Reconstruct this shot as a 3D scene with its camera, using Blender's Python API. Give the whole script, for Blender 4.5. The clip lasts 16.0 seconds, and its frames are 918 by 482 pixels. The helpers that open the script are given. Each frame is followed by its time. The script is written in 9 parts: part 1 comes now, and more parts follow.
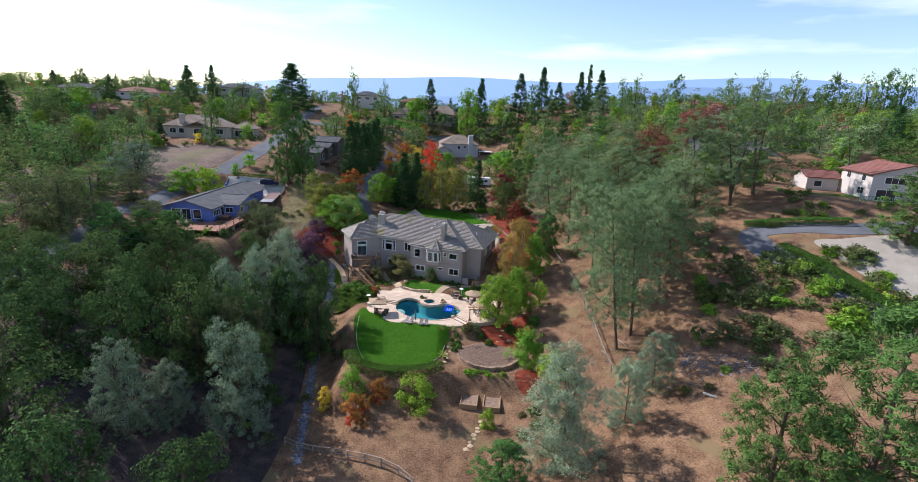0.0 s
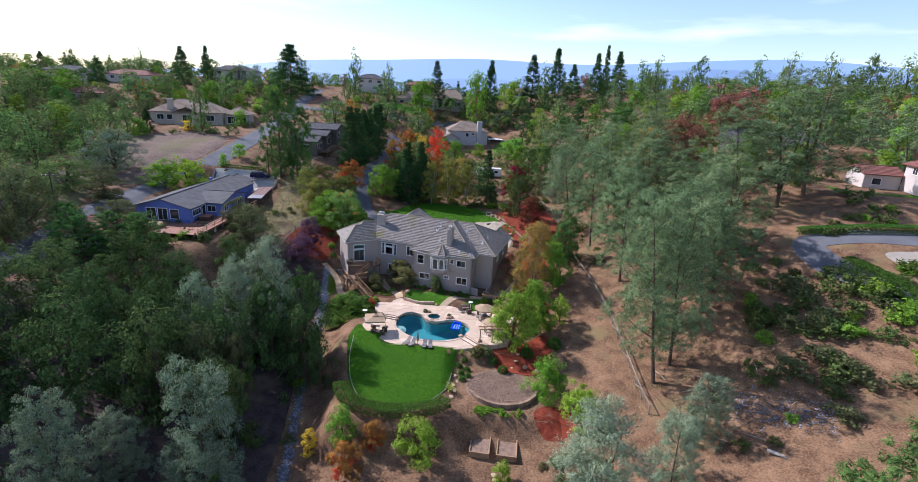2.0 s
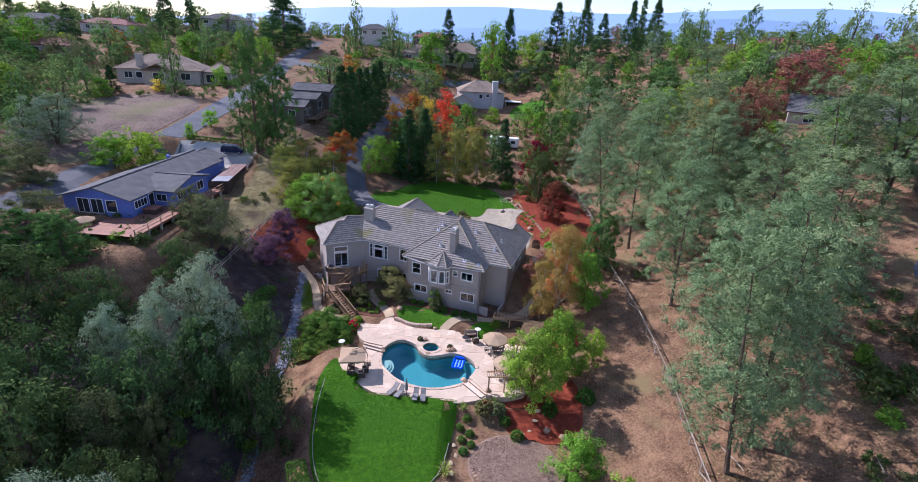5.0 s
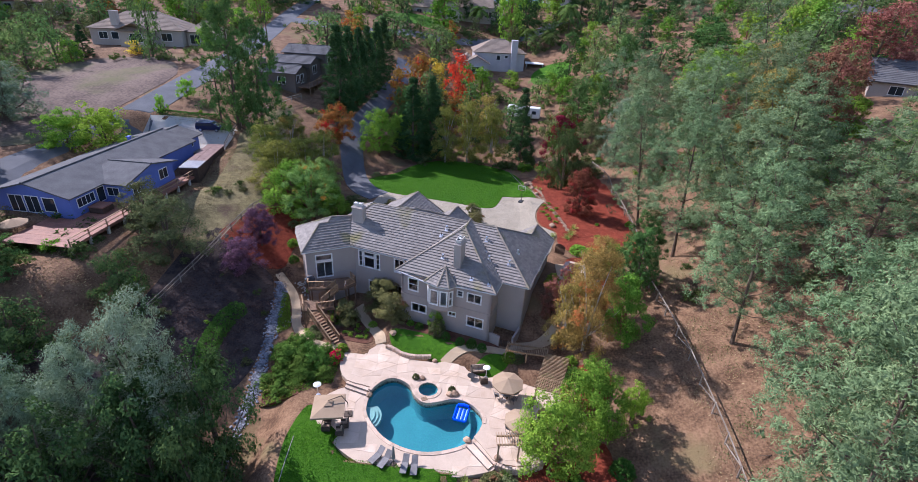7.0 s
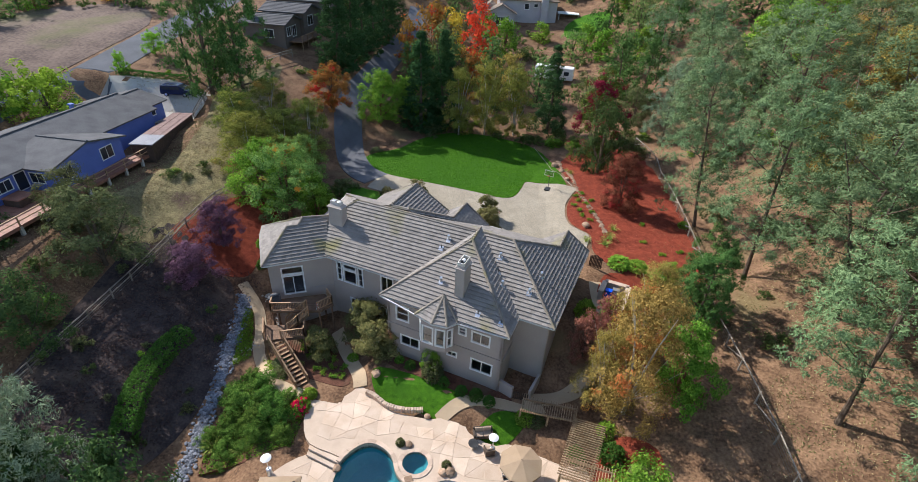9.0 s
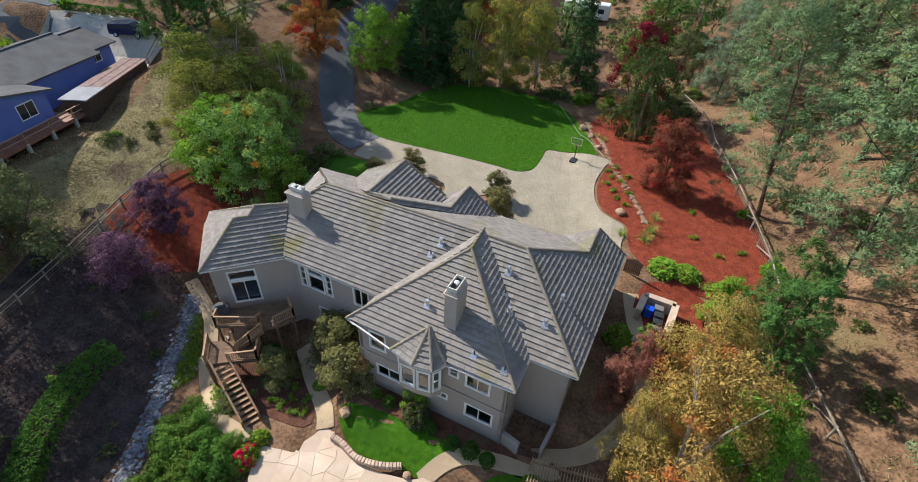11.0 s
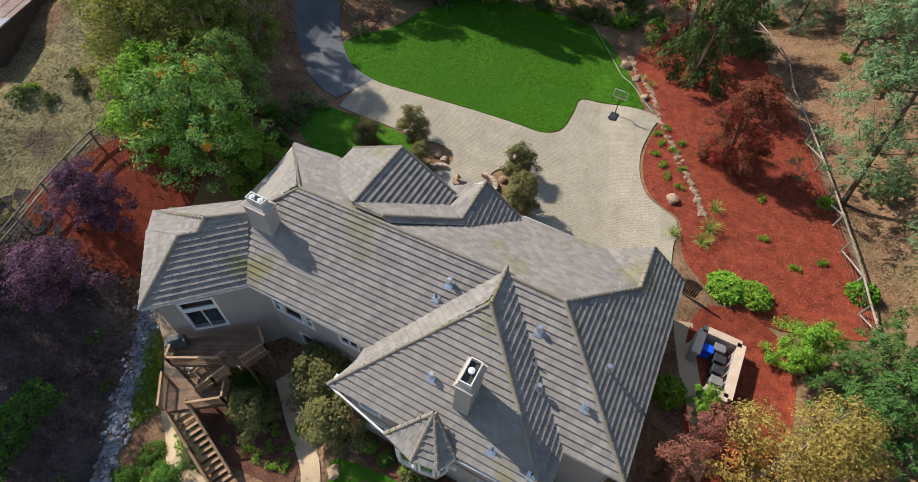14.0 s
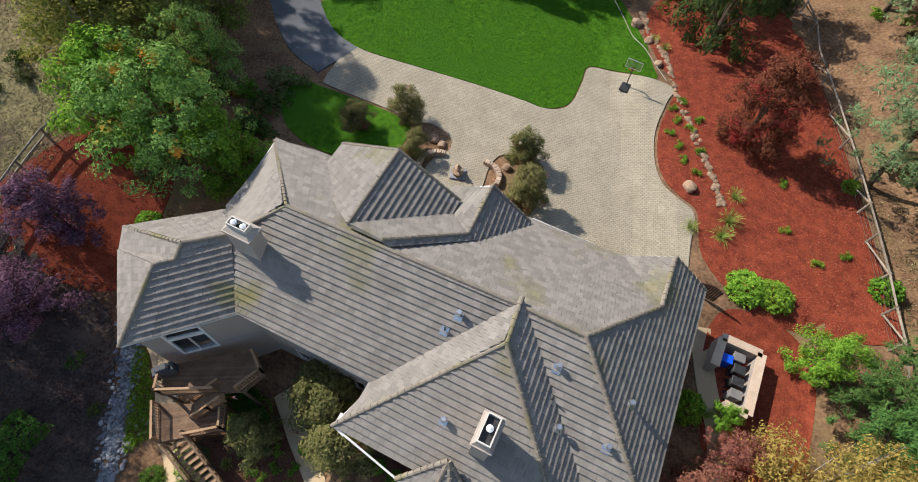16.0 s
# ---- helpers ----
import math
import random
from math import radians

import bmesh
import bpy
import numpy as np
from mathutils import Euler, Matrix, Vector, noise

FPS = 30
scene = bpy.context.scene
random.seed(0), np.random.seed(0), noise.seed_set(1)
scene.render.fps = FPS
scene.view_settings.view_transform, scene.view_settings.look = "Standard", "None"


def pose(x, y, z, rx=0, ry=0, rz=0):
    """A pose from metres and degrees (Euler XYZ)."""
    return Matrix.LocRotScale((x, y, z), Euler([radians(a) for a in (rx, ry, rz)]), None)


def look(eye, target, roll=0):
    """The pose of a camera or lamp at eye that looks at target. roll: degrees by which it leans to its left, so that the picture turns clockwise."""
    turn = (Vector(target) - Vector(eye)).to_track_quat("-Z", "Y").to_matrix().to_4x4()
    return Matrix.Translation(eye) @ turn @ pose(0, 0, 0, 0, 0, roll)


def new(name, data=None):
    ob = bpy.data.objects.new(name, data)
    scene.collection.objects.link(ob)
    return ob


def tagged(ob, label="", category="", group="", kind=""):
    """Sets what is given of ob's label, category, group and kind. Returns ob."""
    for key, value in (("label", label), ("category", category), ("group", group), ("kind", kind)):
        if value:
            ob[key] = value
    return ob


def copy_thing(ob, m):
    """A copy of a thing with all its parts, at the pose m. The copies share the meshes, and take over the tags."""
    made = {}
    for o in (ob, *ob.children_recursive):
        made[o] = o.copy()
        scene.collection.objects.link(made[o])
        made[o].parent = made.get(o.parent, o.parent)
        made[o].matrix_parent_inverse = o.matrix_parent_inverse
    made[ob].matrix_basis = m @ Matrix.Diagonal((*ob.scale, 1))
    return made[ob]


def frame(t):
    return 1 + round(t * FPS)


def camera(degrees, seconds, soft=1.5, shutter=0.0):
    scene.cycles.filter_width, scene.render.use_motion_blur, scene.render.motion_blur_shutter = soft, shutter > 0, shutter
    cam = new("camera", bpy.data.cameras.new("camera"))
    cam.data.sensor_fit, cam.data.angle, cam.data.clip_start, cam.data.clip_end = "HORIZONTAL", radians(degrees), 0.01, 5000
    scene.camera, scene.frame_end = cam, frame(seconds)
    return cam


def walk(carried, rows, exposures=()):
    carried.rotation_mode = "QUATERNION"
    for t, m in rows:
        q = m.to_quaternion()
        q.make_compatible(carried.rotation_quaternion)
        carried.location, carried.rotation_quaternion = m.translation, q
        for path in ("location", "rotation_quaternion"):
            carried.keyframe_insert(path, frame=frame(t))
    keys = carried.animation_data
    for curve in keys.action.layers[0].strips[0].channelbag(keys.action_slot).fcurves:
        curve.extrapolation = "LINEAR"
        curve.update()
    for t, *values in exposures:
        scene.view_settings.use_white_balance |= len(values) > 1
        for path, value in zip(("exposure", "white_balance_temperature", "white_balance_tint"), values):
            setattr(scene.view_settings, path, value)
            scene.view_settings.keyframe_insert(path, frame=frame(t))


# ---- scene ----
cam = camera(86.2, 16.0, soft=0.8)
PATH = [
    (0, (0.541, 1.221, 39.812), (0.526, 3.152, 39.29), 2.9),
    (0.5, (0.235, 4.25, 39.936), (0.217, 6.177, 39.4), 2.9),
    (1, (-0.013, 7.324, 40.127), (-0.035, 9.246, 39.576), 3.0),
    (1.5, (-0.156, 10.529, 40.337), (-0.185, 12.446, 39.769), 3.0),
    (2, (-0.202, 13.822, 40.545), (-0.24, 15.733, 39.958), 3.0),
    (2.5, (-0.225, 17.163, 40.709), (-0.271, 19.068, 40.102), 3.0),
    (3, (-0.259, 20.59, 40.811), (-0.312, 22.487, 40.18), 3.1),
    (3.5, (-0.33, 24.191, 40.867), (-0.388, 26.079, 40.209), 3.1),
    (3.7, (-0.325, 25.657, 40.902), (-0.387, 27.541, 40.236), 3.1),
    (5.8, (0.389, 40.898, 42.294), (0.289, 42.716, 41.468), 3.2),
    (6, (0.423, 42.444, 42.327), (0.314, 44.255, 41.486), 3.0),
    (6.5, (0.361, 46.514, 42.383), (0.239, 48.307, 41.505), 3.0),
    (7, (0.261, 50.683, 42.36), (0.124, 52.457, 41.446), 3.1),
    (7.5, (0.173, 54.81, 42.131), (0.02, 56.565, 41.185), 3.1),
    (8, (0.157, 58.974, 41.718), (-0.014, 60.705, 40.73), 3.2),
    (8.5, (0.248, 63.034, 41.145), (0.055, 64.738, 40.115), 3.1),
    (9, (0.307, 66.973, 40.583), (0.097, 68.648, 39.51), 3.1),
    (9.2, (0.27, 68.468, 40.451), (0.055, 70.13, 39.36), 3.2),
    (11.3, (-0.017, 81.477, 37.67), (-0.271, 82.979, 36.374), 3.2),
    (11.5, (-0.144, 82.534, 37.605), (-0.396, 84.015, 36.284), 3.4),
    (12, (-0.6, 84.77, 37.572), (-0.844, 86.202, 36.198), 3.5),
    (12.5, (-1.143, 86.917, 37.648), (-1.378, 88.299, 36.222), 3.6),
    (13, (-1.82, 88.892, 37.718), (-2.039, 90.223, 36.241), 3.8),
    (13.5, (-2.487, 90.768, 37.839), (-2.692, 92.045, 36.313), 4.0),
    (14, (-3.111, 92.547, 37.964), (-3.301, 93.767, 36.391), 4.2),
    (14.5, (-3.766, 94.101, 38.173), (-3.932, 95.267, 36.556), 4.8),
    (15, (-4.36, 95.546, 38.303), (-4.5, 96.656, 36.646), 5.3),
    (15.5, (-4.829, 96.807, 38.377), (-4.948, 97.865, 36.684), 5.5),
    (16, (-5.31, 97.901, 38.462), (-5.403, 98.913, 36.739), 5.8),
]
walk(cam, [(t, look(eye, target, roll)) for t, eye, target, roll in PATH], exposures=[(0, 0.34, 6050, 15), (3.5, 0.36, 5700, 24), (6.5, 0.45, 5650, 25), (7.5, 0.45, 5800, 20), (9, 0.40, 6200, 11), (12.5, 0.28, 6500, 8), (16, 0.23, 6600, 8)])

# ---- daylight ----
SUN_FROM = Vector((-1.09, 0.555, 1.0)).normalized()
world = bpy.data.worlds.new("sky")
scene.world = world
world.use_nodes = True
wn, wl = world.node_tree.nodes, world.node_tree.links
sky = wn.new("ShaderNodeTexSky")
sky.sky_type, sky.sun_disc = "NISHITA", False
sky.sun_elevation = math.asin(SUN_FROM.z)
sky.sun_rotation = math.atan2(SUN_FROM.x, SUN_FROM.y)
sky.altitude, sky.air_density, sky.dust_density, sky.ozone_density = 200, 1.0, 0.5, 1.5
# thin streaks of cirrus, everywhere in the sky
co = wn.new("ShaderNodeTexCoord")
st = wn.new("ShaderNodeMapping")
st.inputs["Scale"].default_value = (1.3, 1.6, 9.0)
st.inputs["Rotation"].default_value = (0.06, 0.10, 0.3)
cn = wn.new("ShaderNodeTexNoise")
cn.inputs["Scale"].default_value, cn.inputs["Detail"].default_value = 1.6, 7.0
cr = wn.new("ShaderNodeMapRange")
cr.inputs["From Min"].default_value, cr.inputs["From Max"].default_value = 0.55, 0.80
cm = wn.new("ShaderNodeMix")
cm.data_type = "RGBA"
cm.inputs["B"].default_value = (7.5, 7.8, 8.2, 1)
bg = wn["Background"]
wl.new(co.outputs["Generated"], st.inputs["Vector"])
wl.new(st.outputs["Vector"], cn.inputs["Vector"])
wl.new(cn.outputs["Fac"], cr.inputs["Value"])
wl.new(cr.outputs["Result"], cm.inputs["Factor"])
wl.new(sky.outputs["Color"], cm.inputs["A"])
wl.new(cm.outputs["Result"], bg.inputs["Color"])
bg.inputs["Strength"].default_value = 0.15
sun = new("sun", bpy.data.lights.new("sun", "SUN"))
sun.data.energy, sun.data.angle, sun.data.color = 5.0, radians(0.53), (1.0, 0.95, 0.88)
sun.rotation_mode = "QUATERNION"
sun.rotation_quaternion = SUN_FROM.to_track_quat("Z", "Y")


# ---- materials ----
def mat(name, dark, light, scale=1.0, rough=0.8, grain=20.0, bump=0.3, metal=0.0, spread=0.0, island=0.0, patch=None, patch_scale=0.1, patch_at=0.5, depth=0.02, blocks=False):
    """A surface that varies between two colours at two scales, with fine relief. spread, island: how far whole things, or loose pieces, differ.
    patch: a third colour in large patches."""
    m = bpy.data.materials.new(name)
    m.use_nodes = True
    n, k = m.node_tree.nodes, m.node_tree.links
    b = n["Principled BSDF"]
    geo = n.new("ShaderNodeNewGeometry")
    big, fine = n.new("ShaderNodeTexNoise"), n.new("ShaderNodeTexNoise")
    big.inputs["Scale"].default_value, big.inputs["Detail"].default_value = scale, 4
    fine.inputs["Scale"].default_value, fine.inputs["Detail"].default_value = grain, 3
    for t in (big, fine):
        k.new(geo.outputs["Position"], t.inputs["Vector"])
    add = n.new("ShaderNodeMath")
    add.operation = "ADD"
    k.new(big.outputs["Fac"], add.inputs[0])
    k.new(fine.outputs["Fac"], add.inputs[1])
    span = n.new("ShaderNodeMapRange")
    span.inputs["From Min"].default_value, span.inputs["From Max"].default_value = 0.72, 1.28
    k.new(add.outputs[0], span.inputs["Value"])
    mix = n.new("ShaderNodeMix")
    mix.data_type = "RGBA"
    mix.inputs["A"].default_value, mix.inputs["B"].default_value = (*dark, 1), (*light, 1)
    k.new(span.outputs["Result"], mix.inputs["Factor"])
    col = mix.outputs["Result"]
    if patch:
        pn = n.new("ShaderNodeTexNoise")
        pn.inputs["Scale"].default_value, pn.inputs["Detail"].default_value = patch_scale, 6
        k.new(geo.outputs["Position"], pn.inputs["Vector"])
        pr = n.new("ShaderNodeMapRange")
        pr.inputs["From Min"].default_value, pr.inputs["From Max"].default_value = patch_at, patch_at + 0.12
        k.new(pn.outputs["Fac"], pr.inputs["Value"])
        pm = n.new("ShaderNodeMix")
        pm.data_type = "RGBA"
        pm.inputs["B"].default_value = (*patch, 1)
        k.new(pr.outputs["Result"], pm.inputs["Factor"])
        k.new(col, pm.inputs["A"])
        col = pm.outputs["Result"]
    if blocks:
        br = n.new("ShaderNodeTexBrick")
        br.inputs["Color1"].default_value, br.inputs["Color2"].default_value, br.inputs["Mortar"].default_value = (1.05, 1.04, 1.03, 1), (0.90, 0.91, 0.92, 1), (0.62, 0.62, 0.62, 1)
        br.inputs["Scale"].default_value, br.inputs["Mortar Size"].default_value = 1.0, 0.014
        br.inputs["Brick Width"].default_value, br.inputs["Row Height"].default_value = 0.30, 0.17
        k.new(geo.outputs["Position"], br.inputs["Vector"])
        bx = n.new("ShaderNodeMix")
        bx.data_type, bx.blend_type = "RGBA", "MULTIPLY"
        bx.inputs["Factor"].default_value = 1.0
        k.new(col, bx.inputs["A"])
        k.new(br.outputs["Color"], bx.inputs["B"])
        col = bx.outputs["Result"]
    for amount, source in ((spread, "object"), (island, "island")):
        if amount:
            hue = n.new("ShaderNodeHueSaturation")
            vr = n.new("ShaderNodeMapRange")
            vr.inputs["To Min"].default_value, vr.inputs["To Max"].default_value = 1 - amount, 1 + amount
            src = n.new("ShaderNodeObjectInfo").outputs["Random"] if source == "object" else geo.outputs["Random Per Island"]
            k.new(src, vr.inputs["Value"])
            k.new(vr.outputs["Result"], hue.inputs["Value"])
            k.new(col, hue.inputs["Color"])
            col = hue.outputs["Color"]
    k.new(col, b.inputs["Base Color"])
    b.inputs["Roughness"].default_value, b.inputs["Metallic"].default_value = rough, metal
    b.inputs["Specular IOR Level"].default_value = 0.15 if rough > 0.87 else 0.4
    if bump:
        bp = n.new("ShaderNodeBump")
        bp.inputs["Strength"].default_value, bp.inputs["Distance"].default_value = bump, depth
        k.new(fine.outputs["Fac"], bp.inputs["Height"])
        k.new(bp.outputs["Normal"], b.inputs["Normal"])
    return m


def leaf(name, a, b, c=None, share=0.0, spread=0.18, glow=0.30):
    """Foliage: every leaf takes its own shade between two colours, some a third one; light passes through."""
    m = bpy.data.materials.new(name)
    m.use_nodes = True
    n, k = m.node_tree.nodes, m.node_tree.links
    n.remove(n["Principled BSDF"])
    geo, info = n.new("ShaderNodeNewGeometry"), n.new("ShaderNodeObjectInfo")
    mix = n.new("ShaderNodeMix")
    mix.data_type = "RGBA"
    mix.inputs["A"].default_value, mix.inputs["B"].default_value = (*a, 1), (*b, 1)
    k.new(geo.outputs["Random Per Island"], mix.inputs["Factor"])
    col = mix.outputs["Result"]
    if c:
        pn = n.new("ShaderNodeTexNoise")
        pn.inputs["Scale"].default_value = 0.45
        k.new(geo.outputs["Position"], pn.inputs["Vector"])
        pr = n.new("ShaderNodeMapRange")
        pr.inputs["From Min"].default_value, pr.inputs["From Max"].default_value = 0.72 - 0.45 * share, 0.80 - 0.45 * share
        k.new(pn.outputs["Fac"], pr.inputs["Value"])
        pm = n.new("ShaderNodeMix")
        pm.data_type = "RGBA"
        pm.inputs["B"].default_value = (*c, 1)
        k.new(pr.outputs["Result"], pm.inputs["Factor"])
        k.new(col, pm.inputs["A"])
        col = pm.outputs["Result"]
    hue = n.new("ShaderNodeHueSaturation")
    vr = n.new("ShaderNodeMapRange")
    vr.inputs["To Min"].default_value, vr.inputs["To Max"].default_value = 1 - spread, 1 + spread
    k.new(info.outputs["Random"], vr.inputs["Value"])
    hr, tw = n.new("ShaderNodeMapRange"), n.new("ShaderNodeMath")
    tw.operation = "FRACT"
    tm = n.new("ShaderNodeMath")
    tm.operation, tm.inputs[1].default_value = "MULTIPLY", 7.3
    k.new(info.outputs["Random"], tm.inputs[0])
    k.new(tm.outputs[0], tw.inputs[0])
    k.new(tw.outputs[0], hr.inputs["Value"])
    hr.inputs["To Min"].default_value, hr.inputs["To Max"].default_value = 0.478, 0.512
    k.new(hr.outputs["Result"], hue.inputs["Hue"])
    k.new(vr.outputs["Result"], hue.inputs["Value"])
    k.new(col, hue.inputs["Color"])
    d, t, s = n.new("ShaderNodeBsdfDiffuse"), n.new("ShaderNodeBsdfTranslucent"), n.new("ShaderNodeMixShader")
    k.new(hue.outputs["Color"], d.inputs["Color"])
    k.new(hue.outputs["Color"], t.inputs["Color"])
    s.inputs["Fac"].default_value = glow
    k.new(d.outputs[0], s.inputs[1])
    k.new(t.outputs[0], s.inputs[2])
    k.new(s.outputs[0], n["Material Output"].inputs["Surface"])
    return m


M = {
    # leaf mould whose dark colour also holds the shade of the trees
    "shaded_mould": mat("shaded_leaf_mould", (0.035, 0.027, 0.027), (0.10, 0.075, 0.066), 0.8, 0.95, 5.0, 0.8, patch=(0.15, 0.105, 0.075), patch_scale=0.18, patch_at=0.56, depth=0.06),
    "soil": mat("dry_soil", (0.098, 0.054, 0.031), (0.295, 0.175, 0.10), 0.55, 0.95, 4.5, 0.9, patch=(0.20, 0.145, 0.072), patch_scale=0.16, patch_at=0.58, depth=0.08),
    "drybank": mat("dry_grass_bank", (0.125, 0.098, 0.048), (0.34, 0.28, 0.135), 0.9, 0.95, 5.0, 1.0, patch=(0.14, 0.095, 0.065), patch_scale=0.22, patch_at=0.56, depth=0.10),
    "lawn": mat("lawn_grass", (0.026, 0.092, 0.004), (0.085, 0.215, 0.009), 2.2, 0.9, 26.0, 0.9, patch=(0.05, 0.145, 0.008), patch_scale=0.16, patch_at=0.5, depth=0.08),
    "field": mat("dry_field", (0.085, 0.06, 0.05), (0.21, 0.15, 0.115), 0.2, 0.95, 2.0, 0.5, patch=(0.13, 0.13, 0.05), patch_scale=0.04, patch_at=0.5, depth=0.08),
    "mulch": mat("bark_mulch", (0.13, 0.026, 0.014), (0.31, 0.066, 0.034), 1.5, 0.95, 9.0, 0.9, depth=0.06),
    # darker, less red mulch for the beds by house and shrubs
    "darkmulch": mat("brown_mulch", (0.075, 0.034, 0.022), (0.19, 0.085, 0.055), 1.2, 0.95, 9.0, 0.9, patch=(0.15, 0.095, 0.06), patch_scale=0.5, patch_at=0.55, depth=0.06),
    "flag": mat("flagstone", (0.50, 0.36, 0.25), (0.67, 0.53, 0.41), 0.7, 0.75, 25.0, 0.2, spread=0.13),
    "paver": mat("concrete_pavers", (0.31, 0.265, 0.195), (0.43, 0.37, 0.28), 0.5, 0.88, 6.0, 0.4, depth=0.03, blocks=True),
    "path": mat("path_concrete", (0.42, 0.305, 0.185), (0.52, 0.39, 0.25), 0.6, 0.85, 20.0, 0.2),
    "asphalt": mat("asphalt", (0.095, 0.098, 0.107), (0.15, 0.153, 0.165), 0.4, 0.9, 15.0, 0.3),
    "concrete": mat("concrete", (0.44, 0.40, 0.34), (0.56, 0.52, 0.45), 0.5, 0.85, 12.0, 0.2),
    "apron": mat("apron_concrete", (0.28, 0.245, 0.20), (0.38, 0.34, 0.285), 0.4, 0.9, 8.0, 0.2),
    "gravel": mat("gravel", (0.155, 0.10, 0.072), (0.34, 0.235, 0.17), 1.6, 0.95, 9.0, 0.9, depth=0.04),
    "stones": mat("creek_stone", (0.115, 0.12, 0.14), (0.26, 0.27, 0.30), 1.0, 0.85, 6.0, 0.5, island=0.45),
    "rock": mat("warm_rock", (0.22, 0.14, 0.09), (0.38, 0.265, 0.18), 1.5, 0.9, 12.0, 0.6, spread=0.2, island=0.25),
    "tile": mat("roof_tile", (0.205, 0.180, 0.157), (0.275, 0.243, 0.213), 1.6, 0.8, 18.0, 0.3, island=0.16, spread=0.07, patch=(0.20, 0.175, 0.075), patch_scale=0.22, patch_at=0.60),
    "stucco": mat("taupe_stucco", (0.355, 0.30, 0.265), (0.41, 0.35, 0.31), 0.5, 0.9, 30.0, 0.25),
    "trim": mat("white_trim", (0.74, 0.73, 0.70), (0.82, 0.81, 0.78), 1.0, 0.5, 20.0, 0.05),
    "bark": mat("bark", (0.07, 0.05, 0.035), (0.17, 0.125, 0.09), 2.0, 0.95, 10.0, 0.8, spread=0.2, depth=0.05),
    "redbark": mat("red_bark", (0.16, 0.06, 0.035), (0.28, 0.12, 0.07), 2.0, 0.8, 10.0, 0.5, spread=0.1),
    "palebark": mat("pale_bark", (0.30, 0.26, 0.21), (0.52, 0.47, 0.40), 2.0, 0.9, 10.0, 0.5, spread=0.1),
    "oak": leaf("oak_leaves", (0.042, 0.085, 0.028), (0.120, 0.185, 0.058), glow=0.22),
    # oak leaves again, lightened to put distance haze into the colour
    "oaklight": leaf("hazed_oak_leaves", (0.080, 0.145, 0.047), (0.22, 0.33, 0.10)),
    "greypine": leaf("grey_pine_needles", (0.090, 0.145, 0.064), (0.235, 0.325, 0.150), glow=0.22),
    "silver": leaf("silver_needles", (0.125, 0.18, 0.105), (0.31, 0.395, 0.245), glow=0.25),
    "pine": leaf("pine_needles", (0.048, 0.11, 0.031), (0.125, 0.23, 0.060), glow=0.22),
    "cypress": leaf("cypress_needles", (0.030, 0.074, 0.027), (0.081, 0.155, 0.054), glow=0.2),
    "green": leaf("green_leaves", (0.085, 0.195, 0.022), (0.28, 0.46, 0.058)),
    "lime": leaf("lime_leaves", (0.149, 0.297, 0.027), (0.351, 0.540, 0.068), glow=0.4),
    "olive": leaf("olive_leaves", (0.095, 0.115, 0.047), (0.203, 0.223, 0.095)),
    "birch": leaf("birch_leaves", (0.17, 0.135, 0.034), (0.49, 0.375, 0.10), (0.50, 0.22, 0.055), 0.24),
    "birchg": leaf("birch_green_leaves", (0.11, 0.14, 0.025), (0.36, 0.37, 0.085), (0.42, 0.30, 0.06), 0.22),
    "red": leaf("red_leaves", (0.09, 0.034, 0.022), (0.25, 0.085, 0.05), (0.36, 0.045, 0.045), 0.35),
    "scarlet": leaf("scarlet_leaves", (0.567, 0.041, 0.027), (0.900, 0.135, 0.068)),
    "orange": leaf("orange_leaves", (0.26, 0.14, 0.03), (0.46, 0.26, 0.06), (0.50, 0.09, 0.03), 0.35),
    "yellow": leaf("yellow_leaves", (0.513, 0.365, 0.041), (0.810, 0.594, 0.081)),
    "plum": leaf("plum_leaves", (0.075, 0.036, 0.055), (0.26, 0.14, 0.19)),
    "mixed": leaf("turning_leaves", (0.085, 0.175, 0.040), (0.34, 0.50, 0.13), (0.60, 0.25, 0.04), 0.20),
    "crape": leaf("crape_leaves", (0.105, 0.115, 0.042), (0.26, 0.235, 0.092), (0.30, 0.12, 0.075), 0.24),
    "redtop": leaf("red_topped_leaves", (0.055, 0.115, 0.022), (0.17, 0.26, 0.05), (0.27, 0.035, 0.03), 0.55),
    "deepgreen": leaf("deep_green_leaves", (0.040, 0.105, 0.018), (0.16, 0.27, 0.052)),
    "russet": leaf("russet_leaves", (0.176, 0.074, 0.047), (0.378, 0.176, 0.115)),
}


# ---- making meshes ----
def mesh(name, verts, faces, material, smooth=False):
    me = bpy.data.meshes.new(name)
    me.from_pydata([tuple(v) for v in verts], [], [tuple(f) for f in faces])
    me.materials.append(material)
    if smooth:
        me.polygons.foreach_set("use_smooth", [True] * len(me.polygons))
    return me


def part(name, bm, material, parent=None, label=""):
    """A bmesh as one mesh object, under a thing or a part."""
    me = bpy.data.meshes.new(name)
    bm.to_mesh(me)
    bm.free()
    me.materials.append(material)
    ob = new(name, me)
    ob.parent = parent
    return tagged(ob, label)


def piece(name, me, parent=None, m=None, label=""):
    ob = new(name, me)
    ob.parent = parent
    if m is not None:
        ob.matrix_basis = m
    return tagged(ob, label)


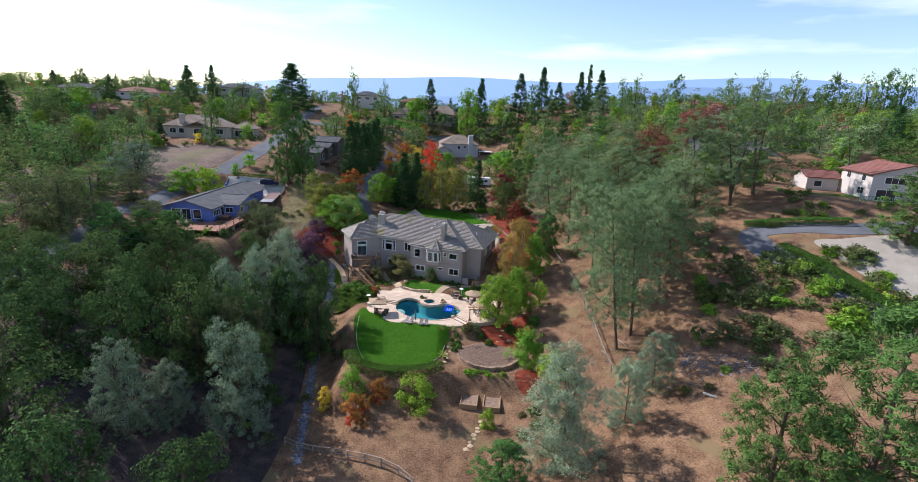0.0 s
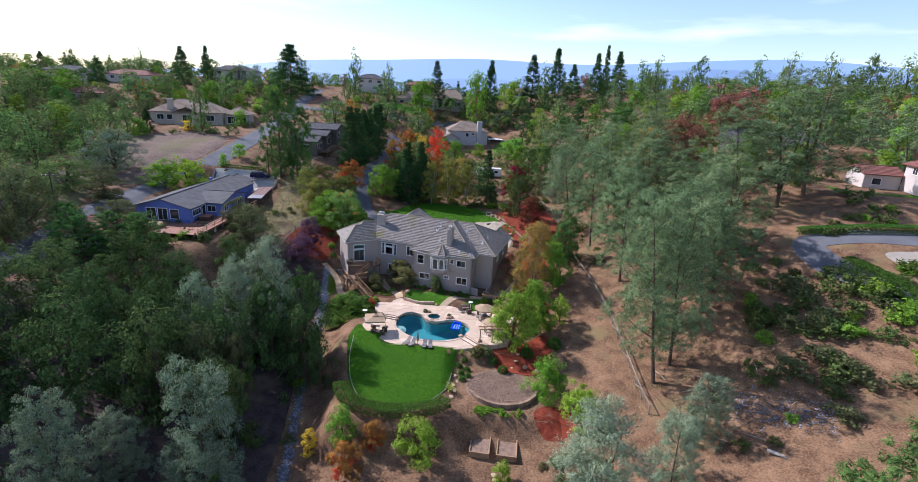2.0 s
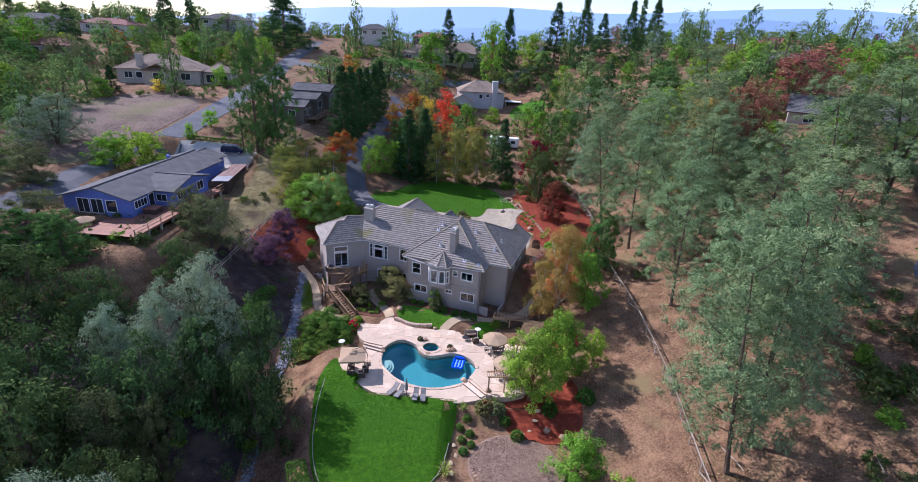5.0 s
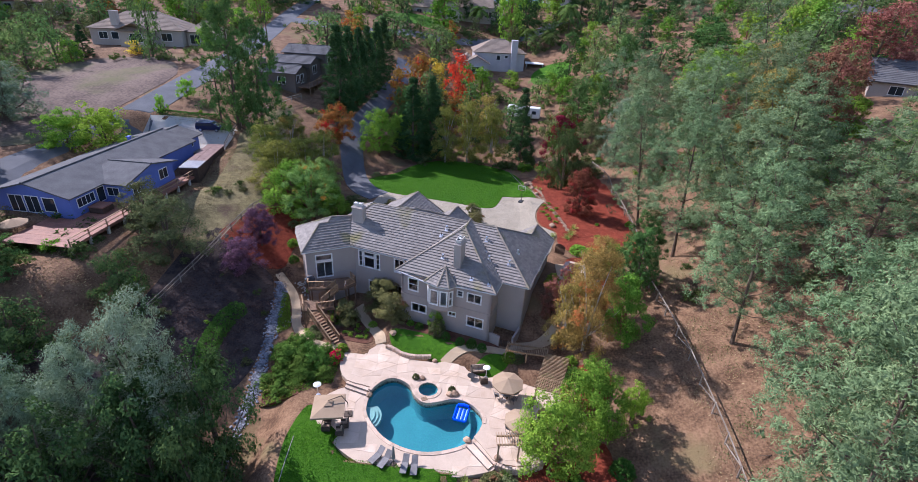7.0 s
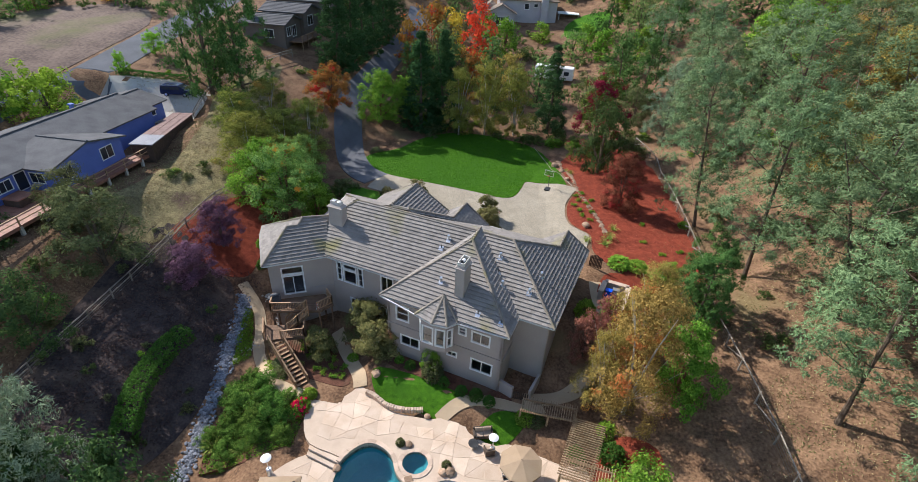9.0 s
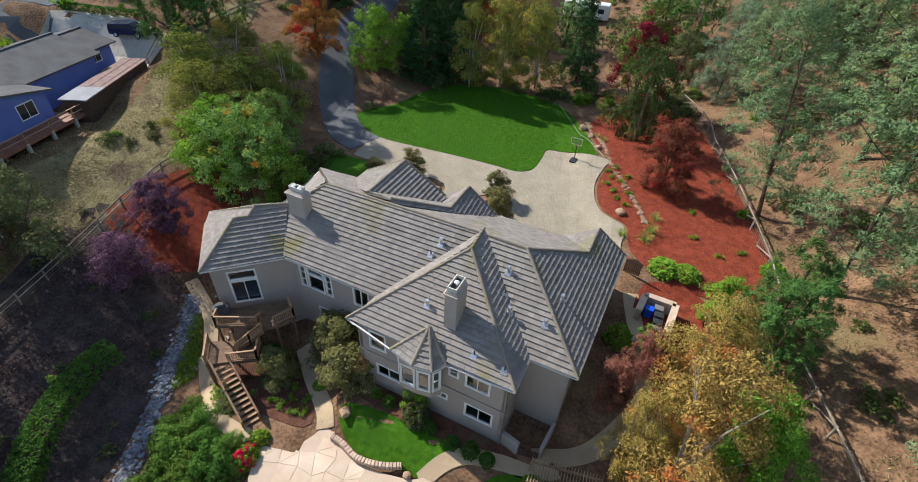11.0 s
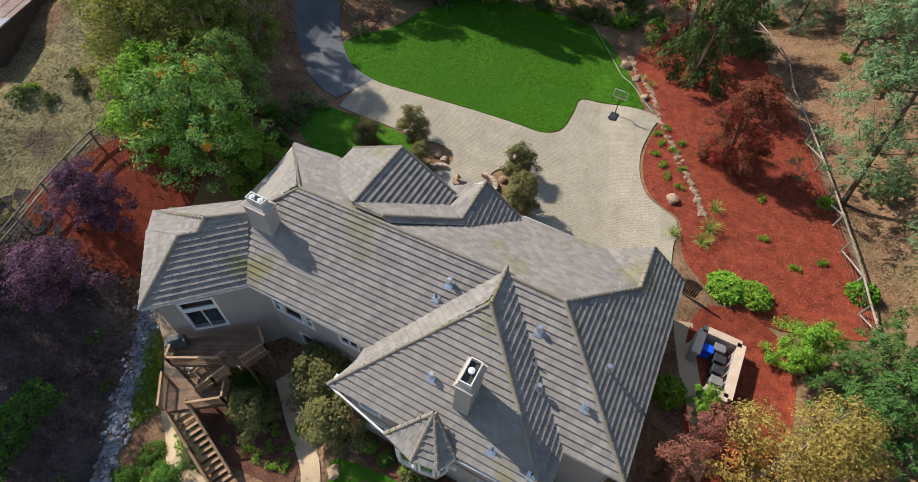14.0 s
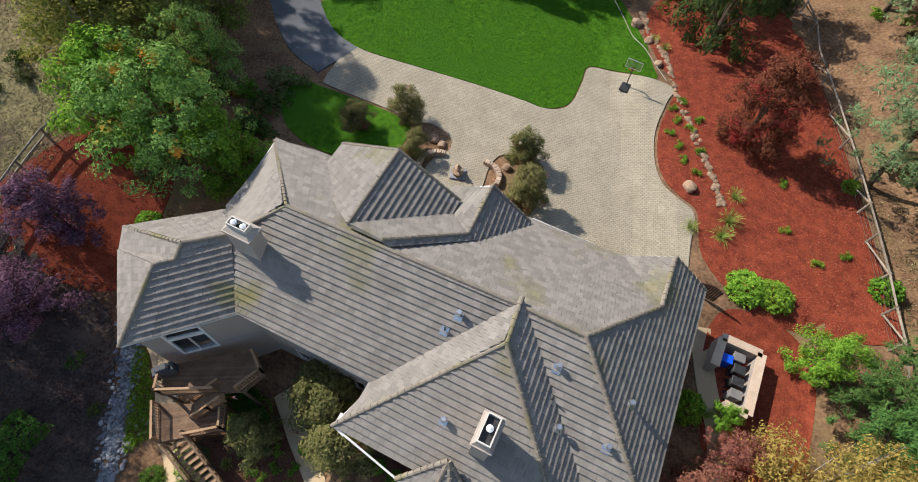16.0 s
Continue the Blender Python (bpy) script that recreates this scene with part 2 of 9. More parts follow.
def empty(name, m=None, **tags):
    ob = new(name)
    ob.empty_display_size = 0.3
    if m is not None:
        ob.matrix_basis = m
    return tagged(ob, **tags)


def box(bm, x0, x1, y0, y1, z0, z1, m=None, bevel=0.0):
    q = bmesh.ops.create_cube(bm, size=1.0)["verts"]
    bmesh.ops.scale(bm, vec=(x1 - x0, y1 - y0, z1 - z0), verts=q)
    bmesh.ops.translate(bm, vec=((x0 + x1) / 2, (y0 + y1) / 2, (z0 + z1) / 2), verts=q)
    if bevel:
        e = list({e for v in q for e in v.link_edges})
        q = list({v for f in bmesh.ops.bevel(bm, geom=e, offset=bevel, segments=1, affect="EDGES")["faces"] for v in f.verts} | {v for v in q if v.is_valid})
    if m is not None:
        bmesh.ops.transform(bm, matrix=m, verts=q)
    return q


def boxes(*specs):
    bm = bmesh.new()
    for s in specs:
        box(bm, *s)
    return bm


def beam(bm, a, b, w, h=None, up=(0, 0, 1)):
    """A square bar from a to b."""
    a, b = Vector(a), Vector(b)
    d = b - a
    q = d.to_track_quat("X", "Z").to_matrix().to_4x4()
    box(bm, 0, d.length, -w / 2, w / 2, -(h or w) / 2, (h or w) / 2, Matrix.Translation(a) @ q)


def tube(bm, pts, radii, sides=7):
    """A round limb along points."""
    rings = []
    for i, (p, r) in enumerate(zip(pts, radii)):
        p = Vector(p)
        d = (Vector(pts[min(i + 1, len(pts) - 1)]) - Vector(pts[max(i - 1, 0)])).normalized()
        q = d.to_track_quat("Z", "Y")
        rings.append([bm.verts.new(p + q @ Vector((r * math.cos(a), r * math.sin(a), 0))) for a in [2 * math.pi * j / sides for j in range(sides)]])
    for r0, r1 in zip(rings, rings[1:]):
        for j in range(sides):
            bm.faces.new((r0[j], r0[(j + 1) % sides], r1[(j + 1) % sides], r1[j]))
    bm.faces.new(rings[-1])
    bm.faces.new(rings[0][::-1])


def lathe(bm, profile, sides=16, centre=(0, 0, 0)):
    """A turned form from (radius, height) pairs."""
    c = Vector(centre)
    rings = [[bm.verts.new(c + Vector((r * math.cos(a), r * math.sin(a), z))) for a in [2 * math.pi * j / sides for j in range(sides)]] for r, z in profile]
    for r0, r1 in zip(rings, rings[1:]):
        for j in range(sides):
            bm.faces.new((r0[j], r0[(j + 1) % sides], r1[(j + 1) % sides], r1[j]))
    bm.faces.new(rings[-1])
    bm.faces.new(rings[0][::-1])



# ---- lie of the land: heights on a coarse grid, with level pads cut into it ----
GX = (-220, -105, -60, -36, -25, -10, 10, 24, 54, 110)
GY = (20, 58, 72, 88, 104, 125, 150, 190, 280)
GZ = (
    (20, 12, 4, -2, -5.5, -6, -5, 0, 8, 18),
    (20, 14, 6, 0, -5, -2.6, -2.2, 2.5, 12, 22),
    (22, 15, 7, 1.5, -3.2, 0, 0, 3.6, 15, 25),
    (24, 17, 9, 4.6, 0.5, 2.9, 3, 7, 19, 28),
    (27, 19, 12, 7.2, 3, 5, 7, 10, 21.5, 30),
    (32, 20, 15, 12, 9, 8.2, 8.2, 9.5, 24, 32),
    (36, 21.5, 20, 14, 9.5, 8.4, 8.6, 11, 25, 34),
    (36, 25, 25, 21, 17, 14, 14, 18, 30, 37),
    (41, 40, 38, 37, 36, 35, 36, 38, 42, 47),
)


def hermite(knots, values, at):
    """A smooth curve through values at the knots."""
    slopes = np.gradient(values, knots, axis=0)
    i = np.clip(np.searchsorted(knots, at) - 1, 0, len(knots) - 2)
    h = knots[i + 1] - knots[i]
    s = np.clip((at - knots[i]) / h, 0, 1)
    return values[i] * (1 + 2 * s) * (1 - s) ** 2 + slopes[i] * h * s * (1 - s) ** 2 + values[i + 1] * s * s * (3 - 2 * s) + slopes[i + 1] * h * s * s * (s - 1)


GXA, GYA, GZA = np.array(GX, float), np.array(GY, float), np.array(GZ, float)
# level places: middle x, y, half lengths, turn in degrees, height, fall per metre along y, soft edge
PADS = (
    (-5.5, 88, 13.0, 9.0, 0, 2.45, 0.0, 4),
    (-8.5, 74, 7.0, 8.0, 0, 2.1, 0.085, 4),
    (5.6, 73.5, 5.6, 5.2, 0, 1.0, 0.0, 3),
    (-9, 129, 20, 11, -15, 8.2, 0.0, 6),
    (-4, 99.8, 12, 1.8, -15, 4.1, 0.0, 3.5),
    (-17.5, 99, 4, 3.5, 0, 3.05, 0.0, 2.5),
    (11.5, 109, 4, 5, -15, 8.0, 0.0, 2),
    (16, 128, 8, 12, 8, 8.9, 0.0, 4),
    (-58.5, 118, 8, 16, 0, 13.8, 0.0, 5),
    (-50.2, 107, 2.0, 14, 0, 12.4, 0.0, 8),
    (-102, 190, 18, 14, 0, 25.0, 0.0, 8),
    (88, 116, 16, 16, 0, 26.0, 0.0, 8),
    (-5.3, 87.4, 6.3, 4.6, 0, 0.2, 0.0, 1.8),
)


def ground(x, y):
    """The height of the land at x, y (numbers or arrays)."""
    x, y = np.broadcast_arrays(np.asarray(x, float), np.asarray(y, float))
    rows = np.array([hermite(GXA, GZA[j], np.clip(x, GXA[0], GXA[-1])) for j in range(len(GYA))])
    yc = np.clip(y, GYA[0], GYA[-1])
    i = np.clip(np.searchsorted(GYA, yc) - 1, 0, len(GYA) - 2)
    slopes = np.gradient(rows, GYA, axis=0)
    pick = lambda a, k: np.take_along_axis(a, k[None], 0)[0]
    h = GYA[i + 1] - GYA[i]
    s = (yc - GYA[i]) / h
    z = pick(rows, i) * (1 + 2 * s) * (1 - s) ** 2 + pick(slopes, i) * h * s * (1 - s) ** 2 + pick(rows, i + 1) * s * s * (3 - 2 * s) + pick(slopes, i + 1) * h * s * s * (s - 1)
    far = np.clip((np.hypot(x, y - 150) - 260) / 900, 0, 1)
    z = z * (1 - far) - 20 * far
    for px, py, a, b, turn, level, fall, soft in PADS:
        c, w = math.cos(radians(turn)), math.sin(radians(turn))
        u, v = (x - px) * c + (y - py) * w, (y - py) * c - (x - px) * w
        out = np.hypot(np.maximum(np.abs(u) - a, 0), np.maximum(np.abs(v) - b, 0)) / soft
        k = np.clip(1 - out, 0, 1)
        k = k * k * (3 - 2 * k)
        z = z * (1 - k) + (level + fall * (y - py)) * k
    return z


def ground_at(x, y):
    return float(ground(x, y))



from mathutils.geometry import delaunay_2d_cdt

# ---- the land ----
def spaced(near0, near1, step, far0, far1):
    a = list(np.arange(near0, near1 + 0.01, step))
    d = step
    while a[-1] < far1:
        d *= 1.12
        a.append(a[-1] + d)
    d = step
    while a[0] > far0:
        d *= 1.12
        a.insert(0, a[0] - d)
    return np.array(a)


def rough_height(x, y):
    """Small unevenness of the open ground."""
    return 0.10 * np.sin(0.9 * x + 1.3 * np.sin(0.7 * y)) * np.sin(0.8 * y + np.sin(0.6 * x))


def land():
    xs, ys = spaced(-45, 40, 0.8, -2600, 2600), spaced(45, 150, 0.8, -700, 3800)
    X, Y = np.meshgrid(xs, ys)
    Z = ground(X, Y)
    nx, ny = len(xs), len(ys)
    i = np.arange((ny - 1) * nx).reshape(ny - 1, nx)[:, :-1].ravel()
    me = bpy.data.meshes.new("ground")
    me.from_pydata(np.stack([X.ravel(), Y.ravel(), Z.ravel()], 1).tolist(), [], np.stack([i, i + 1, i + nx + 1, i + nx], 1).tolist())
    me.materials.append(M["soil"])
    me.polygons.foreach_set("use_smooth", [True] * len(me.polygons))
    return tagged(new("ground", me), "dry brown hillside soil with leaf litter", "ground", kind="structure")


def smooth_loop(pts, steps=6, closed=True):
    """A rounded line through points."""
    p = [Vector(q) for q in pts]
    n, out = len(p), []
    for i in range(n if closed else n - 1):
        at = (lambda k: p[k % n]) if closed else (lambda k: p[min(max(k, 0), n - 1)])
        a, b, c, d = at(i - 1), at(i), at(i + 1), at(i + 2)
        for s in range(steps):
            t = s / steps
            out.append(0.5 * ((2 * b) + (c - a) * t + (2 * a - 5 * b + 4 * c - d) * t * t + (3 * b - a - 3 * c + d) * t ** 3))
    return out if closed else out + [p[-1]]


def strip_outline(line, width):
    """The outline of a road of that width along a line."""
    p = smooth_loop(line, 6, False)
    left, right = [], []
    for i, q in enumerate(p):
        d = (p[min(i + 1, len(p) - 1)] - p[max(i - 1, 0)]).normalized()
        s = Vector((-d.y, d.x)) * width / 2
        left.append(q + s)
        right.append(q - s)
    return left + right[::-1]


def inside(x, y, loop):
    hit, n = False, len(loop)
    for i in range(n):
        a, b = loop[i], loop[i - 1]
        if (a[1] > y) != (b[1] > y) and x < (b[0] - a[0]) * (y - a[1]) / (b[1] - a[1]) + a[0]:
            hit = not hit
    return hit


def sheet_mesh(name, loop, lift, material, step=1.0, edge=0.12, level=None):
    """A sheet that lies on the land within an outline, with a skirt at its edge."""
    from_loop = [Vector((p[0], p[1])) for p in loop]
    x0, x1 = min(p.x for p in from_loop), max(p.x for p in from_loop)
    y0, y1 = min(p.y for p in from_loop), max(p.y for p in from_loop)
    pts = list(from_loop)
    gx, gy = np.arange(x0 + step * 0.5, x1, step), np.arange(y0 + step * 0.5, y1, step)
    L = np.array([(p.x, p.y) for p in from_loop])
    for y in gy:
        for x in gx:
            if inside(x, y, from_loop) and np.min(np.hypot(L[:, 0] - x, L[:, 1] - y)) > step * 0.35:
                pts.append(Vector((x, y)))
    n = len(from_loop)
    v, _, f, *_ = delaunay_2d_cdt(pts, [(i, (i + 1) % n) for i in range(n)], [list(range(n))], 1, 1e-5)
    zs = ground(np.array([p.x for p in v]), np.array([p.y for p in v])) if level is None else np.full(len(v), level)
    verts = [(p.x, p.y, z + lift) for p, z in zip(v, zs)]
    faces = [tuple(q) for q in f]
    count = {}
    for q in faces:
        for a, b in zip(q, q[1:] + q[:1]):
            count[(a, b)] = 1
    rim = [(a, b) for a, b in count if (b, a) not in count]
    low = {}
    for a, b in rim:
        for k in (a, b):
            if k not in low:
                low[k] = len(verts)
                verts.append((verts[k][0], verts[k][1], verts[k][2] - edge))
    faces += [(b, a, low[a], low[b]) for a, b in rim]
    return mesh(name, verts, faces, material, False)


def sheet(name, loop, lift, material, label, category="ground", step=1.0, edge=0.12, level=None):
    return tagged(new(name, sheet_mesh(name, loop, lift, material, step, edge, level)), label, category, kind="structure")


land()
LAWN = smooth_loop([(-17.6, 87.2), (-15.6, 86.0), (-12.0, 83.0), (-8.5, 81.6), (-4, 81.2), (-1.2, 81.4), (-1.4, 75.5), (-2.2, 71), (-5, 67.8), (-9, 66.3), (-12.8, 67.8), (-15.3, 71.5), (-17.0, 77), (-18.2, 83)])
sheet("lawn", LAWN, 0.06, M["lawn"], "green mown lawn below the pool terrace")
DRIVE = smooth_loop([(-22.0, 134.8), (-18.8, 133.6), (-14, 132.7), (-8.4, 131.7), (-4, 130.7), (-2.2, 130.2), (-0.6, 130.5), (0.3, 131.7), (1.0, 134.3), (1.7, 136.4), (5, 135.8), (8.7, 134.7), (8.2, 132.6), (7.3, 129.8), (7.0, 127.6), (7.1, 125.4), (7.6, 123.6), (8.6, 122.4), (9.8, 121.2), (9.4, 118.6), (8, 113.8), (2, 114.5), (-4, 115.8), (-2.1, 119), (-1.5, 122.4), (-1.9, 124), (-4.8, 124.3), (-5.8, 122.8), (-6.2, 120.5), (-8, 119.8), (-10.6, 121), (-10.2, 122.8), (-9.2, 123.8), (-9.4, 125.2), (-11, 126.2), (-13, 126.2), (-14.9, 127.0), (-20.6, 128.6), (-21.3, 129.4), (-21.0, 132)], 4)
sheet("driveway", DRIVE, 0.09, M["paver"], "beige interlocking concrete paver driveway", "driveway")
LANE = strip_outline([(-20.9, 131.9), (-24.0, 134.0), (-26.8, 138.0), (-28.8, 142.5), (-31, 149), (-32, 156), (-31.6, 166), (-30.6, 178), (-29.6, 192), (-31, 206)], 4.6)
sheet("lane", LANE, 0.11, M["asphalt"], "grey asphalt lane between conifers", "driveway")
BACKLAWN = smooth_loop([(-22.4, 135.5), (-21.6, 134.7), (-18.8, 133.7), (-14, 132.8), (-8.4, 131.8), (-4, 130.8), (-2.2, 130.3), (-0.7, 130.7), (0.2, 131.8), (0.9, 134.4), (1.6, 136.6), (5, 136.0), (7.4, 135.4), (6.9, 138), (6.1, 143.2), (2.6, 150.5), (-4, 153.5), (-12, 153.5), (-17.4, 149.8), (-20.6, 144.5), (-24.2, 141.2), (-24.9, 138.0)], 4)
sheet("back_lawn", BACKLAWN, 0.06, M["lawn"], "green mown lawn beside the driveway")
sheet("dry_bank", smooth_loop([(-47.5, 106), (-42, 106.5), (-39.2, 108.5), (-37.9, 112.5), (-37.3, 117.4), (-35.6, 121.5), (-38, 131), (-42.5, 143), (-45.5, 155), (-48.5, 150), (-49.2, 138), (-46.5, 130), (-45.8, 118)], 4), 0.05, M["drybank"], "straw-coloured dry grass on steep bank", "ground")
# two sheets of leaf mould, with tree shade put into their colour
sheet("leaf_mould", smooth_loop([(-40.5, 111), (-41, 98), (-40, 86), (-34, 84), (-29, 86), (-26.6, 92), (-27.6, 100), (-29.8, 106.4), (-33, 107.8)], 4), 0.05, M["shaded_mould"], "dark leaf mould on bank, toned down for shade", "ground")
sheet("leaf_mould", smooth_loop([(-76, 34), (-50, 30), (-26, 34), (-23, 48), (-22.5, 60), (-24.0, 72), (-26.4, 82), (-32, 84), (-44, 88), (-58, 84), (-72, 78), (-80, 60)], 4), 0.05, M["shaded_mould"], "dark leaf mould under the oak wood, toned down for shade", "ground", step=2.0)
sheet("side_lawn", smooth_loop([(-24.6, 129.0), (-21.0, 128.3), (-15, 126.8), (-12.8, 125.4), (-14, 122), (-19, 121.5), (-23, 124)]), 0.05, M["lawn"], "shaded green lawn by the house")
MULCH = smooth_loop([(7.3, 139), (9.1, 134.9), (8.5, 132.6), (7.6, 129.8), (7.3, 127.6), (7.4, 125.4), (7.9, 123.8), (8.9, 122.6), (10.1, 121.3), (10.2, 117.5), (13, 114.2), (17.5, 113.2), (22.3, 113.5), (23, 120), (22.8, 130), (22, 141), (18, 150), (12, 152), (7.0, 146)], 4)
sheet("mulch_bed", MULCH, 0.05, M["mulch"], "red bark mulch bed along the driveway", "mulch bed")
sheet("mulch_bed", smooth_loop([(-39.0, 110.4), (-35.6, 117.6), (-32, 119.5), (-29, 117), (-29.2, 112), (-29.4, 108.6), (-33, 107.6)], 4), 0.05, M["mulch"], "red bark mulch slope beside the house", "mulch bed")
sheet("mulch_bed", smooth_loop([(4.8, 78.8), (5, 82.6), (9, 84), (13, 86), (13.5, 80), (11, 77.6), (8, 77.4)], 4), 0.05, M["mulch"], "red bark mulch bed below the terrace", "mulch bed")
sheet("mulch_bed", smooth_loop([(9.5, 68.5), (12.5, 70.5), (15.5, 69), (14, 66), (11, 65.6)], 4), 0.05, M["mulch"], "red bark mulch under shrubs", "mulch bed")
sheet("mulch_bed", [(-24.6, 97.8), (-22, 97.0), (-18.4, 95.0), (-16.4, 93.4), (-16.2, 91), (-19.5, 88.8), (-23.6, 88.0), (-24.4, 92)], 0.05, M["darkmulch"], "brown mulch under dense shrubs", "mulch bed")
sheet("mulch_bed", smooth_loop([(-13.5, 97.7), (-15.5, 102.5), (-19, 103.5), (-22, 102), (-21.5, 98.8), (-17, 97.6)], 4), 0.05, M["darkmulch"], "mulched flower bed below the stairs", "mulch bed")
sheet("mulch_bed", smooth_loop([(-10.5, 100.2), (-4, 98.2), (1.2, 96.9), (1.2, 98.5), (-10.3, 101.5)], 4), 0.07, M["darkmulch"], "mulched bed along the house wall", "mulch bed")
sheet("mulch_bed", smooth_loop([(9.8, 103), (10.5, 112.5), (13.5, 114), (17, 112), (16, 106), (14, 101)], 4), 0.05, M["mulch"], "red bark mulch around the grill yard", "mulch bed")
sheet("mulch_bed", smooth_loop([(8.6, 92.2), (11, 95), (14.2, 94), (14, 90.8), (10.5, 89.6)], 4), 0.05, M["mulch"], "red bark mulch under birch tree", "mulch bed")
sheet("house_lawn", smooth_loop([(-10.9, 99.5), (-11.1, 97.8), (-9, 96.3), (-6.4, 96.0), (-4.3, 95.6), (-2.4, 97.3), (-4.8, 98.6)], 4), 0.06, M["lawn"], "small green lawn under the house wall")
sheet("house_lawn", smooth_loop([(-0.9, 94.2), (0.6, 96.2), (2.9, 96.6), (3.4, 95.4), (1.6, 93.8)], 4), 0.09, M["lawn"], "small green lawn beside the terrace")
CIRCLE = [(5.6 + 5.0 * math.cos(a), 73.6 + 4.6 * math.sin(a)) for a in np.linspace(0, 2 * math.pi, 40, endpoint=False)]
sheet("gravel_circle", CIRCLE, 0.05, M["gravel"], "round gravel terrace with a stone edge", "terrace")
sheet("road", strip_outline([(-73.5, 60), (-73, 90), (-72.6, 112), (-71.5, 123), (-69, 138), (-68.2, 155), (-69.5, 175), (-72.3, 200), (-77, 231), (-80, 270)], 6.5), 0.07, M["asphalt"], "grey asphalt street up the hill", "road", 2.5)
sheet("road", strip_outline([(60.5, 40), (60.2, 62), (58.2, 72.3), (55.4, 81), (53.8, 86.5), (55, 91.5), (62, 90.5), (70, 87), (85, 85)], 4.4), 0.07, M["asphalt"], "grey asphalt drive up the slope", "road", 2.0)
sheet("drive_apron", smooth_loop([(61.6, 85.0), (66, 84.4), (76, 82.5), (80, 72), (72, 62), (66.2, 66), (63.0, 73.2), (62.2, 79.8)], 4), 0.06, M["apron"], "pale concrete driveway apron", "driveway", 2.0)
sheet("field", smooth_loop([(-76, 122), (-73, 140), (-73, 158), (-84, 170), (-100, 168), (-104, 150), (-98, 130), (-86, 118)], 3), 0.06, M["field"], "dry bare field beside the street", "field", 3.0)
sheet("field", smooth_loop([(-110, 100), (-78, 94), (-80, 112), (-92, 122), (-115, 118)], 3), 0.06, M["field"], "dry grass slope beside the street", "field", 3.0)

# ---- trees and shrubs ----
def leaves(rng, centres, radii, count, size, thin, squash=0.75, droop=0.0, spiky=0.25, cores=None):
    """Loose leaf triangles in clumps: size is a leaf's length, thin its width over its length."""
    c = np.repeat(centres, count, 0)
    r = np.repeat(radii, count)
    d = rng.normal(size=(len(c), 3))
    d /= np.linalg.norm(d, axis=1)[:, None]
    p = c + d * (r * rng.uniform(0.45, 1.0, len(c)))[:, None] * np.array((1, 1, squash))
    # leaves lie over the outside of their clump, tilted at random
    if cores is None:
        face = d * 0.85 + rng.normal(size=d.shape) * 0.42
    else:
        out = p - np.repeat(cores, count, 0)
        out /= np.linalg.norm(out, axis=1)[:, None] + 1e-9
        face = out * 0.85 + d * 0.35 + rng.normal(size=d.shape) * 0.30
    face[:, 2] += 0.30
    face /= np.linalg.norm(face, axis=1)[:, None]
    way = np.cross(face, rng.normal(size=d.shape))
    way /= np.linalg.norm(way, axis=1)[:, None] + 1e-9
    way = way + d * spiky
    way[:, 2] -= droop
    way /= np.linalg.norm(way, axis=1)[:, None]
    side = np.cross(face, way)
    side /= np.linalg.norm(side, axis=1)[:, None] + 1e-9
    s = size * rng.uniform(0.6, 1.35, len(c))
    v = np.stack([p - way * (s * 0.5)[:, None] - side * (s * thin * 0.5)[:, None], p - way * (s * 0.35)[:, None] + side * (s * thin * 0.5)[:, None], p + way * (s * 0.5)[:, None]], 1)
    return v.reshape(-1, 3)


def crown_mesh(name, v, material):
    me = bpy.data.meshes.new(name)
    n = len(v) // 3
    me.vertices.add(len(v))
    me.vertices.foreach_set("co", v.astype(np.float32).ravel())
    me.loops.add(len(v))
    me.loops.foreach_set("vertex_index", np.arange(len(v), dtype=np.int32))
    me.polygons.add(n)
    me.polygons.foreach_set("loop_start", np.arange(0, len(v), 3, dtype=np.int32))
    me.materials.append(material)
    me.update(calc_edges=True)
    return me


def dome_clumps(rng, n, R, H, low, fill=0.35):
    """Clump middles on a dozen billows, which together make an uneven dome."""
    billows = []
    m = 13
    for i in range(m):
        a, z = 2.4 * i + rng.uniform(-0.5, 0.5), min(0.96, (i + rng.uniform(0.2, 0.8)) / m)
        prof = math.sin(math.pi * min(1, 0.22 + 0.72 * z)) ** 0.6
        rr = R * prof * rng.uniform(0.34, 0.70) * (1 - 0.35 * z)
        size = R * rng.uniform(0.33, 0.50)
        billows.append((rr * math.cos(a), rr * math.sin(a), low + (H - low) * z - size * 0.45, size))
    out, cores = [], []
    while len(out) < n:
        bx, by, bz, size = billows[len(out) % m]
        d = rng.normal(size=3)
        d /= np.linalg.norm(d)
        if d[2] < -0.45:
            continue
        k = rng.uniform(0.62, 1.0)
        out.append((bx + d[0] * size * k, by + d[1] * size * k, max(low * 0.6, bz + d[2] * size * k * 0.9)))
        cores.append((bx, by, bz - size * 0.2))
    return np.array(out), np.array(cores)


def cone_clumps(rng, n, R, H, low):
    out = []
    for i in range(n):
        z = rng.uniform(0, 1) ** 1.25
        a = rng.uniform(0, 2 * math.pi)
        rr = R * (1 - z) ** 0.85 * rng.uniform(0.45, 1.0)
        out.append((rr * math.cos(a), rr * math.sin(a), low + (H - low) * z))
    return np.array(out)


